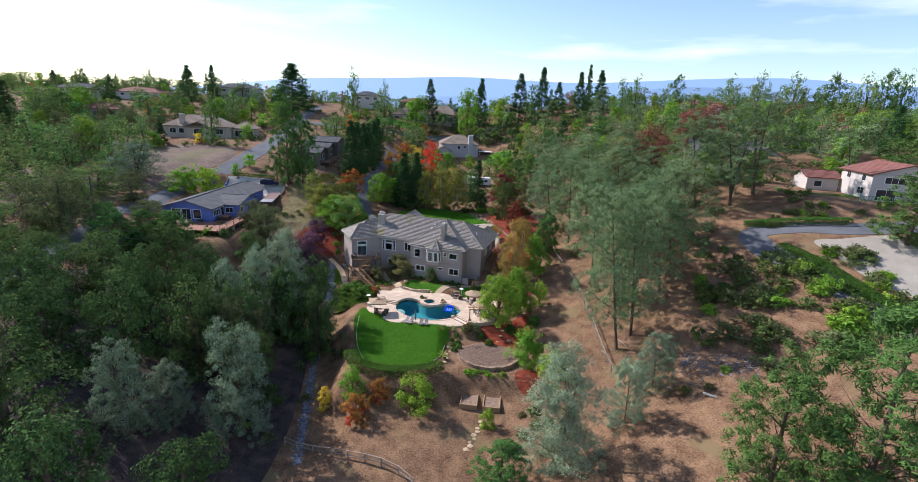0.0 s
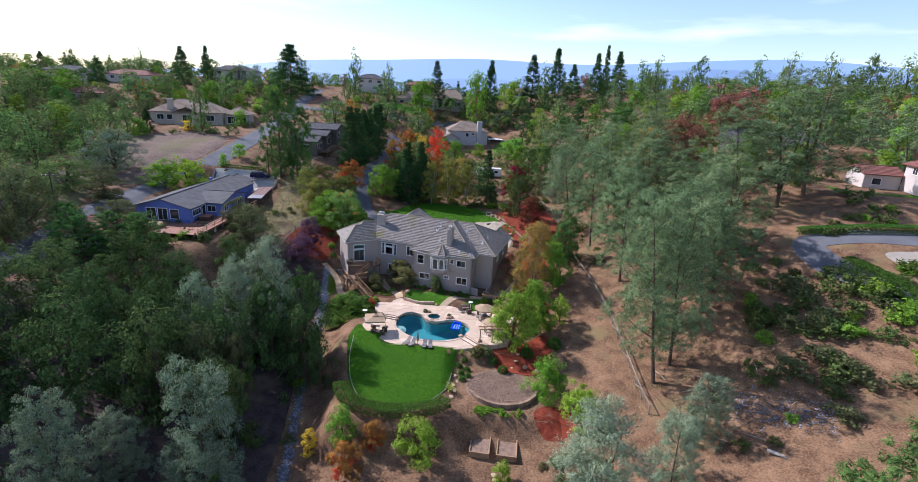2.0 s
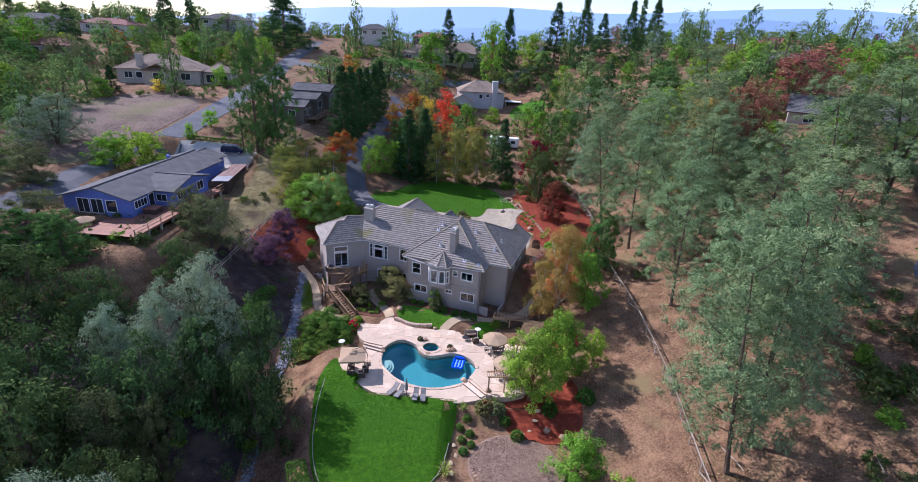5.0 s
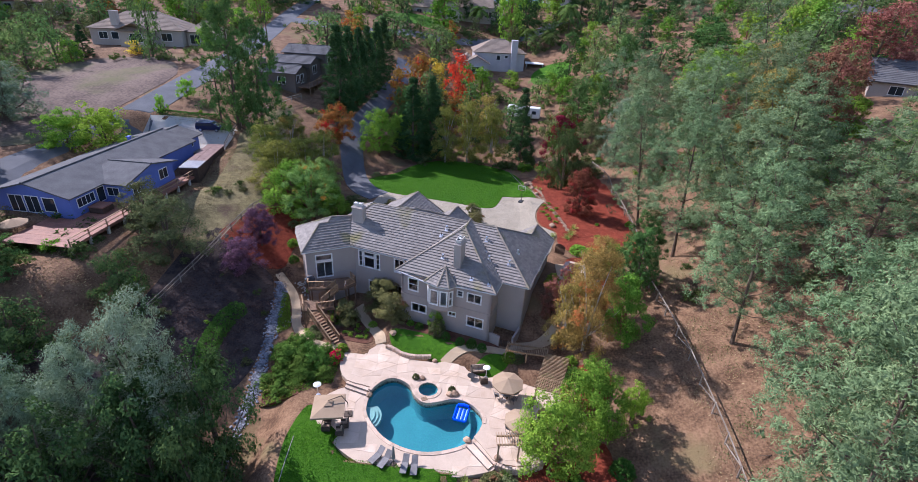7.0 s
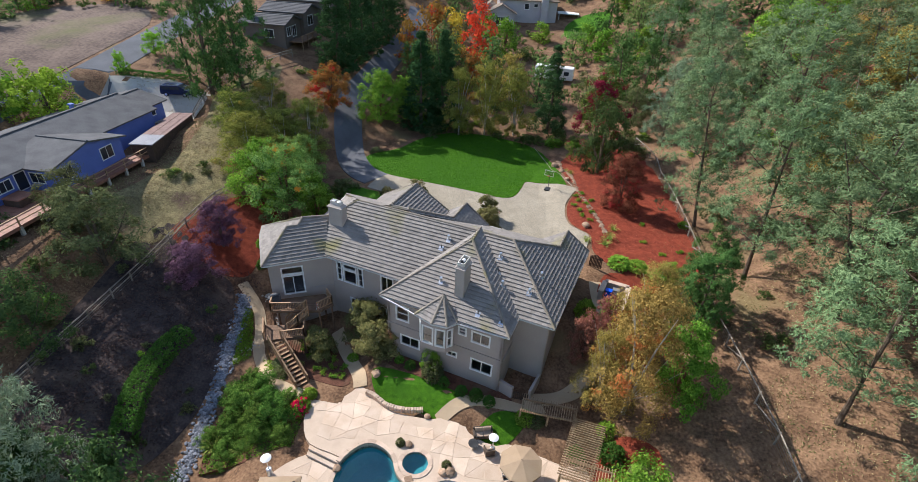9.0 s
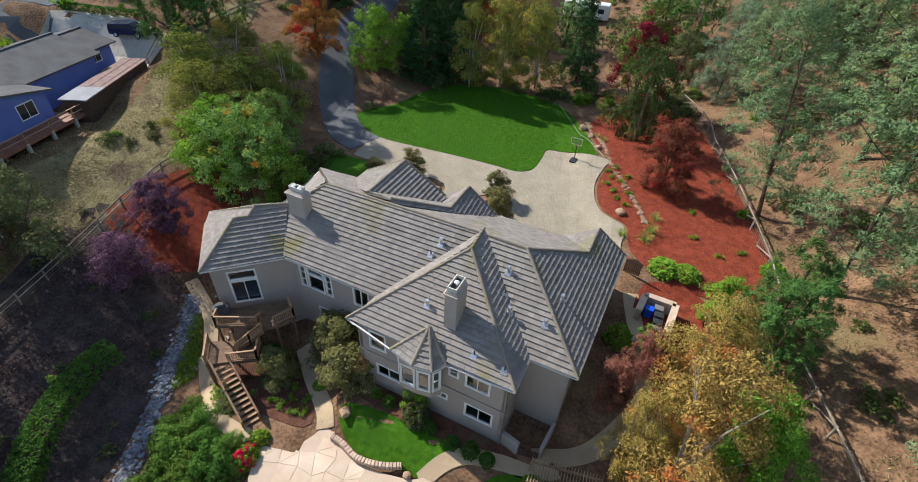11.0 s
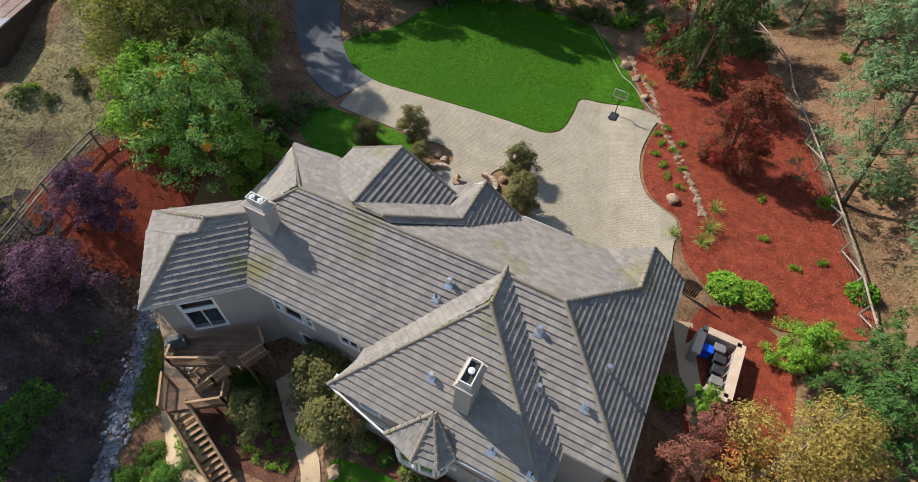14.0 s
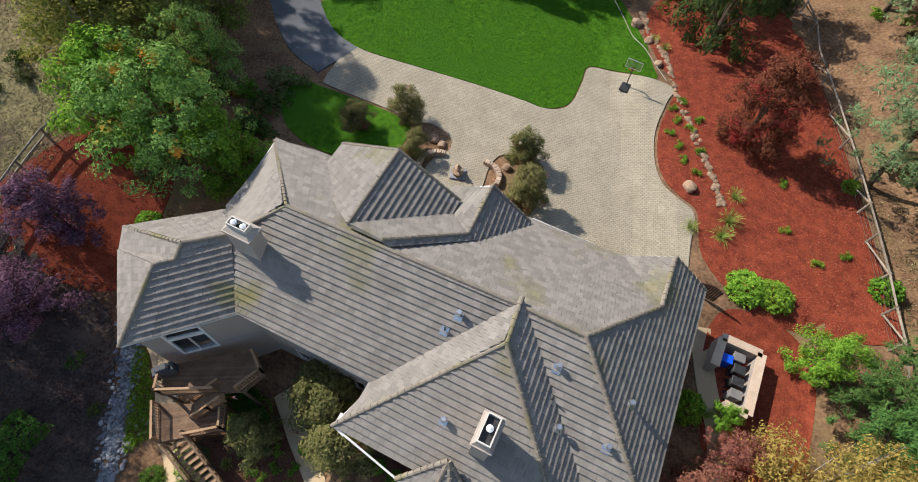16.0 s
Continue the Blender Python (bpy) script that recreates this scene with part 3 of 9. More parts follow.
def pine_clumps(rng, n, R, H, low, tiers):
    """Clumps at the ends of separate limbs, with sky between them."""
    out, limbs = [], []
    for i in range(tiers):
        z = low + (H * 0.97 - low) * (i + rng.uniform(0, 0.8)) / tiers
        f = 1 - ((z - low) / (H - low)) ** 1.6 * 0.80
        a, reach = 2.4 * i + rng.uniform(-0.5, 0.5), R * f * rng.uniform(0.62, 1.08)
        tip = (reach * math.cos(a), reach * math.sin(a), z + reach * rng.uniform(0.10, 0.42))
        limbs.append(((0, 0, z - 0.2), tip))
        for j in range(max(2, n // tiers)):
            s = rng.uniform(0.40, 1.08)
            w = R * 0.17
            out.append((tip[0] * s + rng.normal() * w, tip[1] * s + rng.normal() * w, z + (tip[2] - z) * s + rng.normal() * w * 0.6))
    return np.array(out), limbs


def plume_clumps(rng, n, R, H, low, m):
    """Clumps over many rounded plumes, each at the end of an upswept limb, wide in the upper half and open below."""
    out, limbs, cores = [], [], []
    for i in range(m):
        f = (i + rng.uniform(0.1, 0.9)) / m
        a = 2.4 * i + rng.uniform(-0.6, 0.6)
        prof = math.sin(math.pi * (0.20 + 0.68 * f)) ** 0.75
        rr, size = R * prof * rng.uniform(0.28, 0.74), R * rng.uniform(0.30, 0.50) * (1.05 - 0.25 * f)
        z = low + (H - low) * f - size * 0.5
        c = (rr * math.cos(a), rr * math.sin(a), z)
        limbs.append(((0, 0, max(low * 0.45, z - rr * rng.uniform(0.5, 0.95))), c))
        for j in range(max(3, n // m)):
            d = rng.normal(size=3)
            d /= np.linalg.norm(d)
            d[2] = abs(d[2]) * 1.05 - 0.30
            k = size * rng.uniform(0.72, 1.05)
            out.append((c[0] + d[0] * k, c[1] + d[1] * k, c[2] + d[2] * k * 1.45))
            cores.append((c[0], c[1], c[2] - size * 0.3))
    return np.array(out), limbs, np.array(cores)


def trunk_mesh(name, rng, H, r, limbs, material, bend=0.4, stems=1, top=0.92):
    bm = bmesh.new()
    for s in range(stems):
        off = rng.uniform(-bend, bend, 2) * (1 if stems == 1 else 2.6) * min(1, H / 14)
        pts = [(off[0] * t * t * 2, off[1] * t * t * 2 + 0.1 * math.sin(5 * t + s), -0.8 + (H * top + 0.8) * t) for t in (0, 0.15, 0.4, 0.7, 1.0)]
        tube(bm, pts, [r * 1.35, r, r * 0.8, r * 0.5, r * 0.12], 7)
    for a, b in limbs:
        a, b = Vector(a), Vector(b)
        mid = a.lerp(b, 0.5) + Vector((0, 0, -0.06 * (b - a).length))
        tube(bm, [a, mid, b], [r * 0.34, r * 0.22, r * 0.07], 4)
    me = bpy.data.meshes.new(name)
    bm.to_mesh(me)
    bm.free()
    me.materials.append(material)
    return me


def dome_limbs(rng, n, R, H, low):
    return [((0, 0, low * rng.uniform(0.5, 1.0)), (R * 0.7 * math.cos(a), R * 0.7 * math.sin(a), low + (H - low) * rng.uniform(0.35, 0.8))) for a in [6.28 * i / n + rng.uniform(-0.3, 0.3) for i in range(n)]]


# kind: name, category, label, height, radius, crown's foot, form, clumps, leaves a clump, leaf length, leaf width, clump radius, leaf, bark, trunk radius, stems
KINDS = {
    "oakd": ("oak_tree", "tree", "dark green spreading live oak", 11, 8, 1.2, "dome", 125, 56, 0.43, 0.6, 1.25, "oak", "bark", 0.35, 2),
    "oakl": ("oak_tree", "tree", "mid-green rounded oak on the hillside", 11, 8, 1.2, "dome", 125, 56, 0.43, 0.6, 1.25, "oaklight", "bark", 0.35, 2),
    "oak": ("oak_tree", "tree", "rounded grey-green oak on dry slope", 10, 7.5, 1.6, "dome", 140, 80, 0.34, 0.6, 1.15, "olive", "bark", 0.35, 2),
    "gp": ("grey_pine", "tree", "airy grey-green pine with bare trunk", 22, 7, 5.5, "plume", 460, 46, 0.33, 0.28, 0.62, "greypine", "bark", 0.21, 1),
    "gp2": ("grey_pine", "tree", "airy grey-green pine with leaning limbs", 20, 7, 4.5, "plume", 460, 46, 0.33, 0.28, 0.62, "greypine", "bark", 0.19, 2),
    "gps": ("grey_pine", "tree", "bushy silver-green pine with low limbs", 14, 6, 0.8, "plume", 460, 56, 0.34, 0.26, 0.74, "silver", "bark", 0.20, 1),
    "pine": ("pine_tree", "tree", "dense mid-green pine on the slope", 14, 6, 1.0, "plume", 320, 46, 0.46, 0.27, 0.66, "pine", "bark", 0.28, 1),
    "dpine": ("conifer", "tree", "tall dark green conifer on the hill", 22, 5.5, 1.0, "cone", 260, 60, 0.48, 0.32, 0.95, "cypress", "bark", 0.26, 1),
    "cyp": ("conifer", "tree", "tall narrow dark green conifer", 16, 3.3, 0.4, "cone", 250, 60, 0.34, 0.35, 0.66, "cypress", "bark", 0.22, 1),
    "green": ("leafy_tree", "tree", "bright green leafy garden tree", 10, 5, 1.8, "dome", 160, 80, 0.29, 0.6, 0.85, "green", "redbark", 0.20, 3),
    "lime": ("leafy_tree", "tree", "yellow-green leafy street tree", 7, 4.5, 1.4, "dome", 90, 70, 0.30, 0.6, 0.75, "lime", "bark", 0.15, 2),
    "olive": ("leafy_tree", "tree", "rounded dusty green tree on slope", 9, 5, 0.8, "dome", 120, 80, 0.28, 0.5, 0.85, "olive", "bark", 0.20, 2),
    "birch": ("birch_tree", "tree", "slender birch with yellowing leaves", 12, 4, 1.5, "dome", 220, 84, 0.185, 0.5, 0.72, "birch", "palebark", 0.13, 3),
    "birchg": ("birch_tree", "tree", "slender birch with yellow-green leaves", 12, 4, 1.2, "dome", 170, 84, 0.24, 0.55, 0.78, "birchg", "palebark", 0.13, 3),
    "red": ("red_tree", "tree", "dark red autumn garden tree", 9, 3.3, 1.0, "dome", 200, 95, 0.18, 0.6, 0.60, "red", "bark", 0.12, 2),
    "scarlet": ("red_tree", "tree", "bright scarlet autumn tree", 10, 4.5, 1.0, "dome", 90, 75, 0.34, 0.6, 0.9, "scarlet", "bark", 0.14, 2),
    "orange": ("orange_tree", "tree", "orange and red autumn tree", 9, 5, 0.8, "dome", 100, 75, 0.34, 0.6, 0.9, "orange", "bark", 0.14, 2),
    "yellow": ("yellow_tree", "tree", "small yellow autumn tree", 8, 3, 0.6, "dome", 70, 70, 0.30, 0.6, 0.7, "yellow", "bark", 0.12, 2),
    "redgreen": ("turning_tree", "tree", "green tree with red autumn top", 14, 5.5, 1.2, "dome", 160, 80, 0.30, 0.6, 0.90, "redtop", "bark", 0.2, 2),
    "russet": ("russet_tree", "tree", "rusty pink autumn tree", 13, 6, 1.5, "dome", 120, 62, 0.36, 0.6, 1.0, "russet", "bark", 0.2, 2),
    "plum": ("plum_tree", "tree", "purple-leaved plum tree in mulch", 8, 3.7, 1.0, "dome", 150, 90, 0.21, 0.6, 0.66, "plum", "bark", 0.12, 3),
    "crape": ("crape_myrtle", "shrub", "bronze-green upright garden shrub", 4, 1.8, 0.3, "dome", 120, 90, 0.15, 0.5, 0.40, "crape", "palebark", 0.05, 4),
    "bushy": ("garden_shrub", "shrub", "loose deep green garden shrub", 2, 1.5, 0.05, "dome", 80, 60, 0.13, 0.5, 0.32, "deepgreen", "bark", 0.03, 3),
    "shrub": ("shrub", "shrub", "rounded green garden shrub", 4, 3, 0.1, "dome", 80, 80, 0.20, 0.55, 0.6, "green", "bark", 0.08, 3),
}
PROTOS = {}


def proto(kind, far, variant):
    """The crown and trunk meshes of a kind, made once."""
    key = (kind, far, variant)
    if key not in PROTOS:
        nm, cat, label, H, R, low, form, n, per, size, thin, cr, leaf_, bark, tr, stems = KINDS[kind]
        rng = np.random.default_rng(sum(map(ord, kind)) * 31 + variant * 7 + far)
        if far == 1:
            n, per, size, cr = int(n * 0.46), int(per * 0.30), size * 2.0, cr * 1.4
        if far:
            low *= 0.35
            n = int(n * (1.5 if form in ("pine", "plume") else 1.25))
        if far == 2:
            n, per, size, cr = int(n * 0.36), int(per * 0.22), size * 2.6, cr * 1.55
        cores = None
        if form == "pine":
            c, limbs = pine_clumps(rng, n, R, H, low, 24 if not far else 14)
        elif form == "plume":
            c, limbs, cores = plume_clumps(rng, n, R, H, low, 20 if not far else 13)
        elif form == "cone":
            c, limbs = cone_clumps(rng, n, R, H, low), []
        else:
            c, cores = dome_clumps(rng, n, R, H, low)
            limbs = dome_limbs(rng, 7, R, H, low + 0.5)
        v = leaves(rng, c, cr * rng.uniform(0.7, 1.25, len(c)), per, size, thin, droop=0.6 if kind == "birch" else 0.0, spiky=0.6 if form in ("pine", "plume") else 0.25, cores=cores)
        PROTOS[key] = (crown_mesh("crown", v, M[leaf_]), trunk_mesh("trunk", rng, H, tr, limbs if not far else limbs[:4], M[bark], 0.5, stems))
    return PROTOS[key]


def tree(kind, x, y, h, r, far=0, lean=0.0, group=""):
    nm, cat, label, H, R, *_ = KINDS[kind]
    rng = random.Random(int(x * 53 + y * 97))
    if kind == "gps":
        r *= 0.86
    cm, tm = proto(kind, far, rng.randrange(2 if far else 3))
    # the pines on the eastern slope lean downhill
    tilt = rng.uniform(-11, -3) if kind in ("gp", "gp2") and x > 20 else lean
    if kind in ("gp", "gp2") and x > 20 and y < 170:
        r *= 1.1
    m = pose(x, y, ground_at(x, y), 0, tilt, 0) @ Matrix.Rotation(rng.uniform(0, 6.28), 4, "Z") @ Matrix.Diagonal((r / R, r / R, h / H, 1))
    e = empty(nm, m, label=label, category=cat, group=group)
    piece("trunk", tm, e)
    piece("crown", cm, e)
    return e


TREES = [
    # loose shrubs between creek and terrace
    ("bushy", -21.9, 94.2, 2.4, 2.5), ("bushy", -20.3, 92.7, 2.1, 2.1), ("bushy", -22.5, 92.2, 1.8, 2.0), ("bushy", -24.0, 95.4, 1.6, 1.8), ("bushy", -18.6, 93.3, 2.4, 2.2), ("bushy", -19.5, 91.1, 1.7, 1.8), ("bushy", -21.2, 96.1, 1.5, 1.5), ("bushy", -21.7, 89.8, 1.7, 1.8), ("bushy", -17.2, 91.5, 1.6, 1.5), ("bushy", -23.2, 97.4, 1.1, 1.3), ("bushy", -23.0, 93.6, 1.6, 1.6), ("bushy", -20.0, 94.6, 1.6, 1.5), ("bushy", -24.2, 91.0, 1.2, 1.3), ("bushy", -18.0, 94.9, 1.3, 1.3),
    # grey pines on the eastern slope
    ("gp", 25.8, 72.4, 25.8, 6.6), ("gp2", 28.6, 74.9, 23.2, 6.3), ("gp", 25.6, 114.1, 21.5, 6.2), ("gp", 23.9, 127.0, 21.2, 6.0), ("gp2", 30.3, 105.9, 19.2, 6.4),
    ("gp", 35.9, 112.0, 19.5, 7.0), ("gp", 38.7, 99.5, 18.8, 7.2), ("gp2", 42.5, 92.7, 17.5, 6.9), ("gp", 51.1, 108.3, 20.0, 7.1), ("gp2", 57.2, 105.8, 19.8, 8.4),
    ("gp2", 63.5, 108.8, 22.2, 10.5), ("gp", 38.5, 86.2, 14.0, 6.0), ("gp", 27.0, 95.9, 21.0, 5.8), ("gp2", 29.5, 83.5, 20.5, 5.8),
    ("gp", 35.5, 82.8, 20.8, 6.4), ("gp2", 37.4, 118.0, 19.8, 7.7), ("gp", 33.8, 133.2, 22.2, 7.2), ("gp2", 27.9, 146.4, 18.8, 6.2), ("gp", 42, 128, 20, 7),
    ("gp", 36, 146, 19, 6.5), ("gp2", 46, 142, 18, 7), ("gp", 31, 160, 18, 6.5), ("gps", 24, 153, 13, 5),
    ("gps", 13.8, 52.0, 15.5, 7.2), ("gps", 27.7, 61.9, 8.0, 3.8), ("gps", -38.1, 50.7, 11.8, 4.6), ("gps", -35.0, 55.0, 8.5, 3.6), ("gps", -27.9, 57.5, 16.0, 6.0),
    ("gps", -30.3, 80.9, 17.0, 6.2), ("oak", -77.2, 92.4, 11.8, 8.0), ("gps", -34.4, 79.0, 13.2, 4.8), ("gps", -38.5, 76.5, 10.5, 4.2), ("gps", 22.5, 56.5, 9, 3.6),
    # autumn trees among the pines
    ("russet", 47.5, 131.0, 17.0, 6.6), ("birch", 38.5, 126.5, 19.0, 5.6), ("russet", 52.5, 139.1, 11.5, 6.2), ("russet", 83.1, 172.5, 12.5, 9.0), ("birch", 48.3, 149.0, 14.0, 6.0), ("green", 54.5, 133.8, 6.0, 3.6), ("russet", 69.2, 157.1, 14.0, 8.0),
    # pines
    ("pine", 32.3, 42.7, 14.8, 5.8), ("pine", 40.4, 41.4, 19.0, 7.4), ("pine", 73.5, 80.5, 11.8, 7.0), ("pine", 6.5, 49.0, 7.2, 4.2), ("pine", -50.0, 139.5, 23.0, 6.8), ("pine", -47.0, 143.5, 19, 5.5),
    ("pine", 19.5, 108.5, 9.2, 3.4), ("pine", -64.8, 88.9, 8.6, 5.2), ("pine", -60.0, 91.5, 8.6, 5.2), ("pine", -54.6, 91.0, 7.4, 4.6),
    # the conifers along the lane
    ("cyp", -36.9, 160.6, 18.5, 4.9), ("cyp", -36.0, 165.7, 17.5, 4.5), ("cyp", -35.0, 171.0, 16.2, 4.4), ("cyp", -34.6, 177.0, 15.2, 4.2), ("cyp", -34.0, 184.0, 14.5, 4.1), ("cyp", -34.3, 192.6, 13.5, 4.0),
    ("cyp", -18.8, 153.4, 17.0, 4.8), ("cyp", -15.0, 155.2, 17.0, 4.2), ("cyp", 4.4, 158.4, 15.6, 4.0),
    # gardens beyond the back lawn
    ("oakl", 14, 166, 9, 4.5), ("pine", 18, 172, 12, 4.5), ("oakl", 20, 182, 9, 5), ("green", 16, 192, 7, 4), ("oakl", 24, 196, 10, 5.5), ("pine", 22, 166, 13, 4.5), ("olive", 12, 172, 6, 3.5), ("gp", 26, 176, 16, 5.5), ("pine", 18, 204, 14, 5), ("oakl", 26, 210, 11, 6), ("green", 13, 200, 6, 3.5), ("pine", 30, 190, 14, 5), ("green", 2, 206, 5, 3.5), ("olive", 20, 160, 7, 4),
    # by the street
    ("lime", -70.3, 122.7, 6.5, 5.0), ("lime", -66.5, 126.0, 8.8, 6.0), ("lime", -64.6, 138.9, 3.5, 1.6), ("lime", -63.8, 146.5, 4.2, 2.1), ("silver", -85.0, 127.5, 9.8, 7.8), ("olive", -75.3, 110.7, 7.0, 5.3),
    ("olive", -41.6, 103.4, 9.2, 5.4), ("oakd", -41.4, 93.9, 7.0, 4.4), ("olive", -46.4, 106.5, 6.2, 3.6),
    # garden
    ("green", 7.4, 82.6, 9.6, 4.2), ("green", 11.4, 87.1, 9.2, 3.7), ("lime", 15.6, 88.1, 5.2, 1.8), ("lime", 15.5, 68.1, 5.0, 3.4), ("shrub", 11.8, 73.1, 5.6, 3.4),
    ("birch", 11.8, 97.1, 13.5, 4.2), ("birch", 9.8, 98.4, 9.8, 2.6), ("russet", 8.3, 102.3, 5.6, 2.0), ("green", 15.7, 98.1, 8.4, 3.2), ("red", 14.4, 129.7, 8.0, 3.6), ("oakd", 12.5, 141.5, 12.0, 4.8),
    ("plum", -33.1, 110.9, 6.2, 3.0), ("plum", -33.4, 105.4, 5.2, 3.2), ("mixed", -28.0, 118.0, 10.5, 5.6), ("birchg", -35.7, 123.4, 8.6, 4.6), ("birchg", -33.2, 129.1, 8.8, 4.4), ("mixed", -28.5, 124.5, 8.5, 4.0),
    ("birch", 13.3, 102.8, 9.8, 3.6), ("russet", 10.3, 104.2, 5.0, 1.8), ("pine", 18.7, 106.0, 8.6, 2.9), ("green", 16.7, 110.9, 4.8, 2.2), ("shrub", 10.6, 106.6, 2.6, 1.2),
    ("birchg", -11.6, 152.6, 12.6, 3.6), ("birchg", -7.0, 154.4, 13.6, 4.0), ("birchg", -1.8, 155.6, 12.4, 4.0), ("orange", -33.7, 148.2, 7.8, 4.6), ("green", -25.6, 150.7, 10.0, 4.5), ("green", -22, 156, 8, 4),
    ("orange", -23.1, 184.8, 12.0, 5.6), ("scarlet", -13.3, 190.7, 12.5, 5.0), ("yellow", -18.5, 186.0, 11.0, 3.6), ("green", -6.9, 194.6, 9.0, 4.4), ("orange", -12, 172, 9, 4.4), ("birch", -4, 171, 10, 4.5), ("orange", -27, 178, 9, 4),
    ("redgreen", 12.3, 148.9, 14.0, 5.2), ("birchg", -31.5, 133.5, 9.5, 3.8), ("birchg", -38.4, 127.5, 8.5, 4.2), ("green", -31.8, 119.2, 8.5, 4.6), ("birchg", -37.5, 134, 8, 4), ("green", -24.0, 117.4, 7.5, 3.4),
    ("crape", -17.0, 124.5, 2.6, 1.6), ("crape", -13.3, 126.4, 3.2, 1.8), ("crape", -11.8, 122.9, 2.4, 1.4), ("crape", -3.3, 123.8, 3.4, 1.8), ("crape", -2.8, 120.2, 3.6, 1.9),
    ("crape", -13.4, 104.0, 4.6, 2.9), ("crape", -11.7, 101.3, 3.8, 2.6), ("crape", -17.6, 100.8, 3.4, 1.9), ("shrub", -5.9, 99.9, 2.8, 1.4),
    ("yellow", -92.0, 171.8, 3.2, 2.4), ("shrub", -14.3, 63.9, 4.2, 2.4), ("shrub", -4.9, 62.2, 5.2, 3.7), ("orange", -10.4, 63.0, 3.6, 1.9), ("orange", -13.0, 60.3, 4.4, 2.4), ("yellow", -18.3, 63.7, 3.8, 1.3), ("shrub", 5.3, 60.2, 2.6, 1.5),
    # oaks on the bank beside the creek
    ("oakd", -24.4, 81.6, 14.2, 4.9), ("oakd", -28.4, 78.0, 14.0, 5.4), ("oakd", -22.8, 76.0, 13.0, 4.6),
    # sunlit small trees among the dark ones, and the wood along the far side of the street
    ("olive", -33.3, 68.1, 11.2, 4.0), ("olive", -30.2, 70.1, 10.5, 2.5), ("olive", -36.6, 64.7, 8.5, 3.2), ("oakl", -84.3, 112.1, 7.0, 7.0), ("oakl", -97.0, 119.8, 8.5, 6.6), ("oakl", -100.9, 139.4, 10.0, 7.6), ("oakl", -114.0, 146.1, 9.5, 8.0),
    ("oakl", -112.9, 137.6, 8.8, 7.7), ("oakl", -104.8, 153.9, 9.0, 6.6), ("oakl", -105.8, 163.1, 9.8, 5.2), ("cyp", -103.5, 169.1, 7.2, 2.6), ("green", -103.3, 164.4, 5.0, 4.2), ("oakl", -83.1, 104.2, 5.8, 4.6), ("pine", -69.7, 94.3, 6.8, 4.3), ("olive", -63.7, 98.1, 7.0, 5.4),
    ("oakl", -92, 128, 8, 5), ("oakl", -106, 128, 9, 7), ("oakl", -90, 104, 7, 6), ("oakl", -98, 108, 8, 7), ("oakl", -108, 116, 9, 7), ("olive", -88, 96, 7, 5), ("oakl", -96, 94, 8, 7), ("oakl", -84, 84, 8, 6), ("oakl", -80, 76, 9, 6),
    # oak wood west of the creek
    ("oakd", -67.9, 75.1, 9.7, 6.7), ("oakd", -58.4, 76.2, 11.0, 7.1), ("oakd", -50.5, 80.5, 11.6, 6.7), ("oakd", -45.0, 83.5, 8.5, 5.5), ("oakd", -30.0, 81.0, 12.3, 5.2), ("oakd", -53.0, 58.2, 12.3, 7.2), ("oakd", -45.5, 61.6, 13.2, 7.1),
    ("oakd", -36.5, 64.7, 13.8, 6.7), ("oakd", -33.3, 73.1, 12.3, 5.5), ("oakd", -45.8, 44.2, 13.4, 7.6), ("oakd", -36.5, 38.7, 12.3, 7.1), ("oakd", -27.0, 43.8, 11.0, 5.9), ("oakd", -28.4, 63.0, 13.2, 4.2), ("oakd", -41.0, 71, 12.7, 5.9),
    ("oakd", -61, 66, 12.1, 6.7), ("oakd", -72, 62, 12.1, 6.7), ("oakd", -58, 46, 13.2, 7.6), ("oakd", -66, 52, 12.1, 7.6), ("oakd", -48, 70, 12.1, 6.3),
]
KINDS["mixed"] = ("leafy_tree", "tree", "green tree with orange leaf tips", 10, 5, 2.6, "dome", 230, 90, 0.19, 0.6, 0.62, "mixed", "redbark", 0.16, 4)
KINDS["silver"] = ("oak_tree", "tree", "round silver-green tree beside the street", 10, 7.5, 0.8, "dome", 170, 80, 0.34, 0.5, 1.0, "silver", "bark", 0.35, 2)
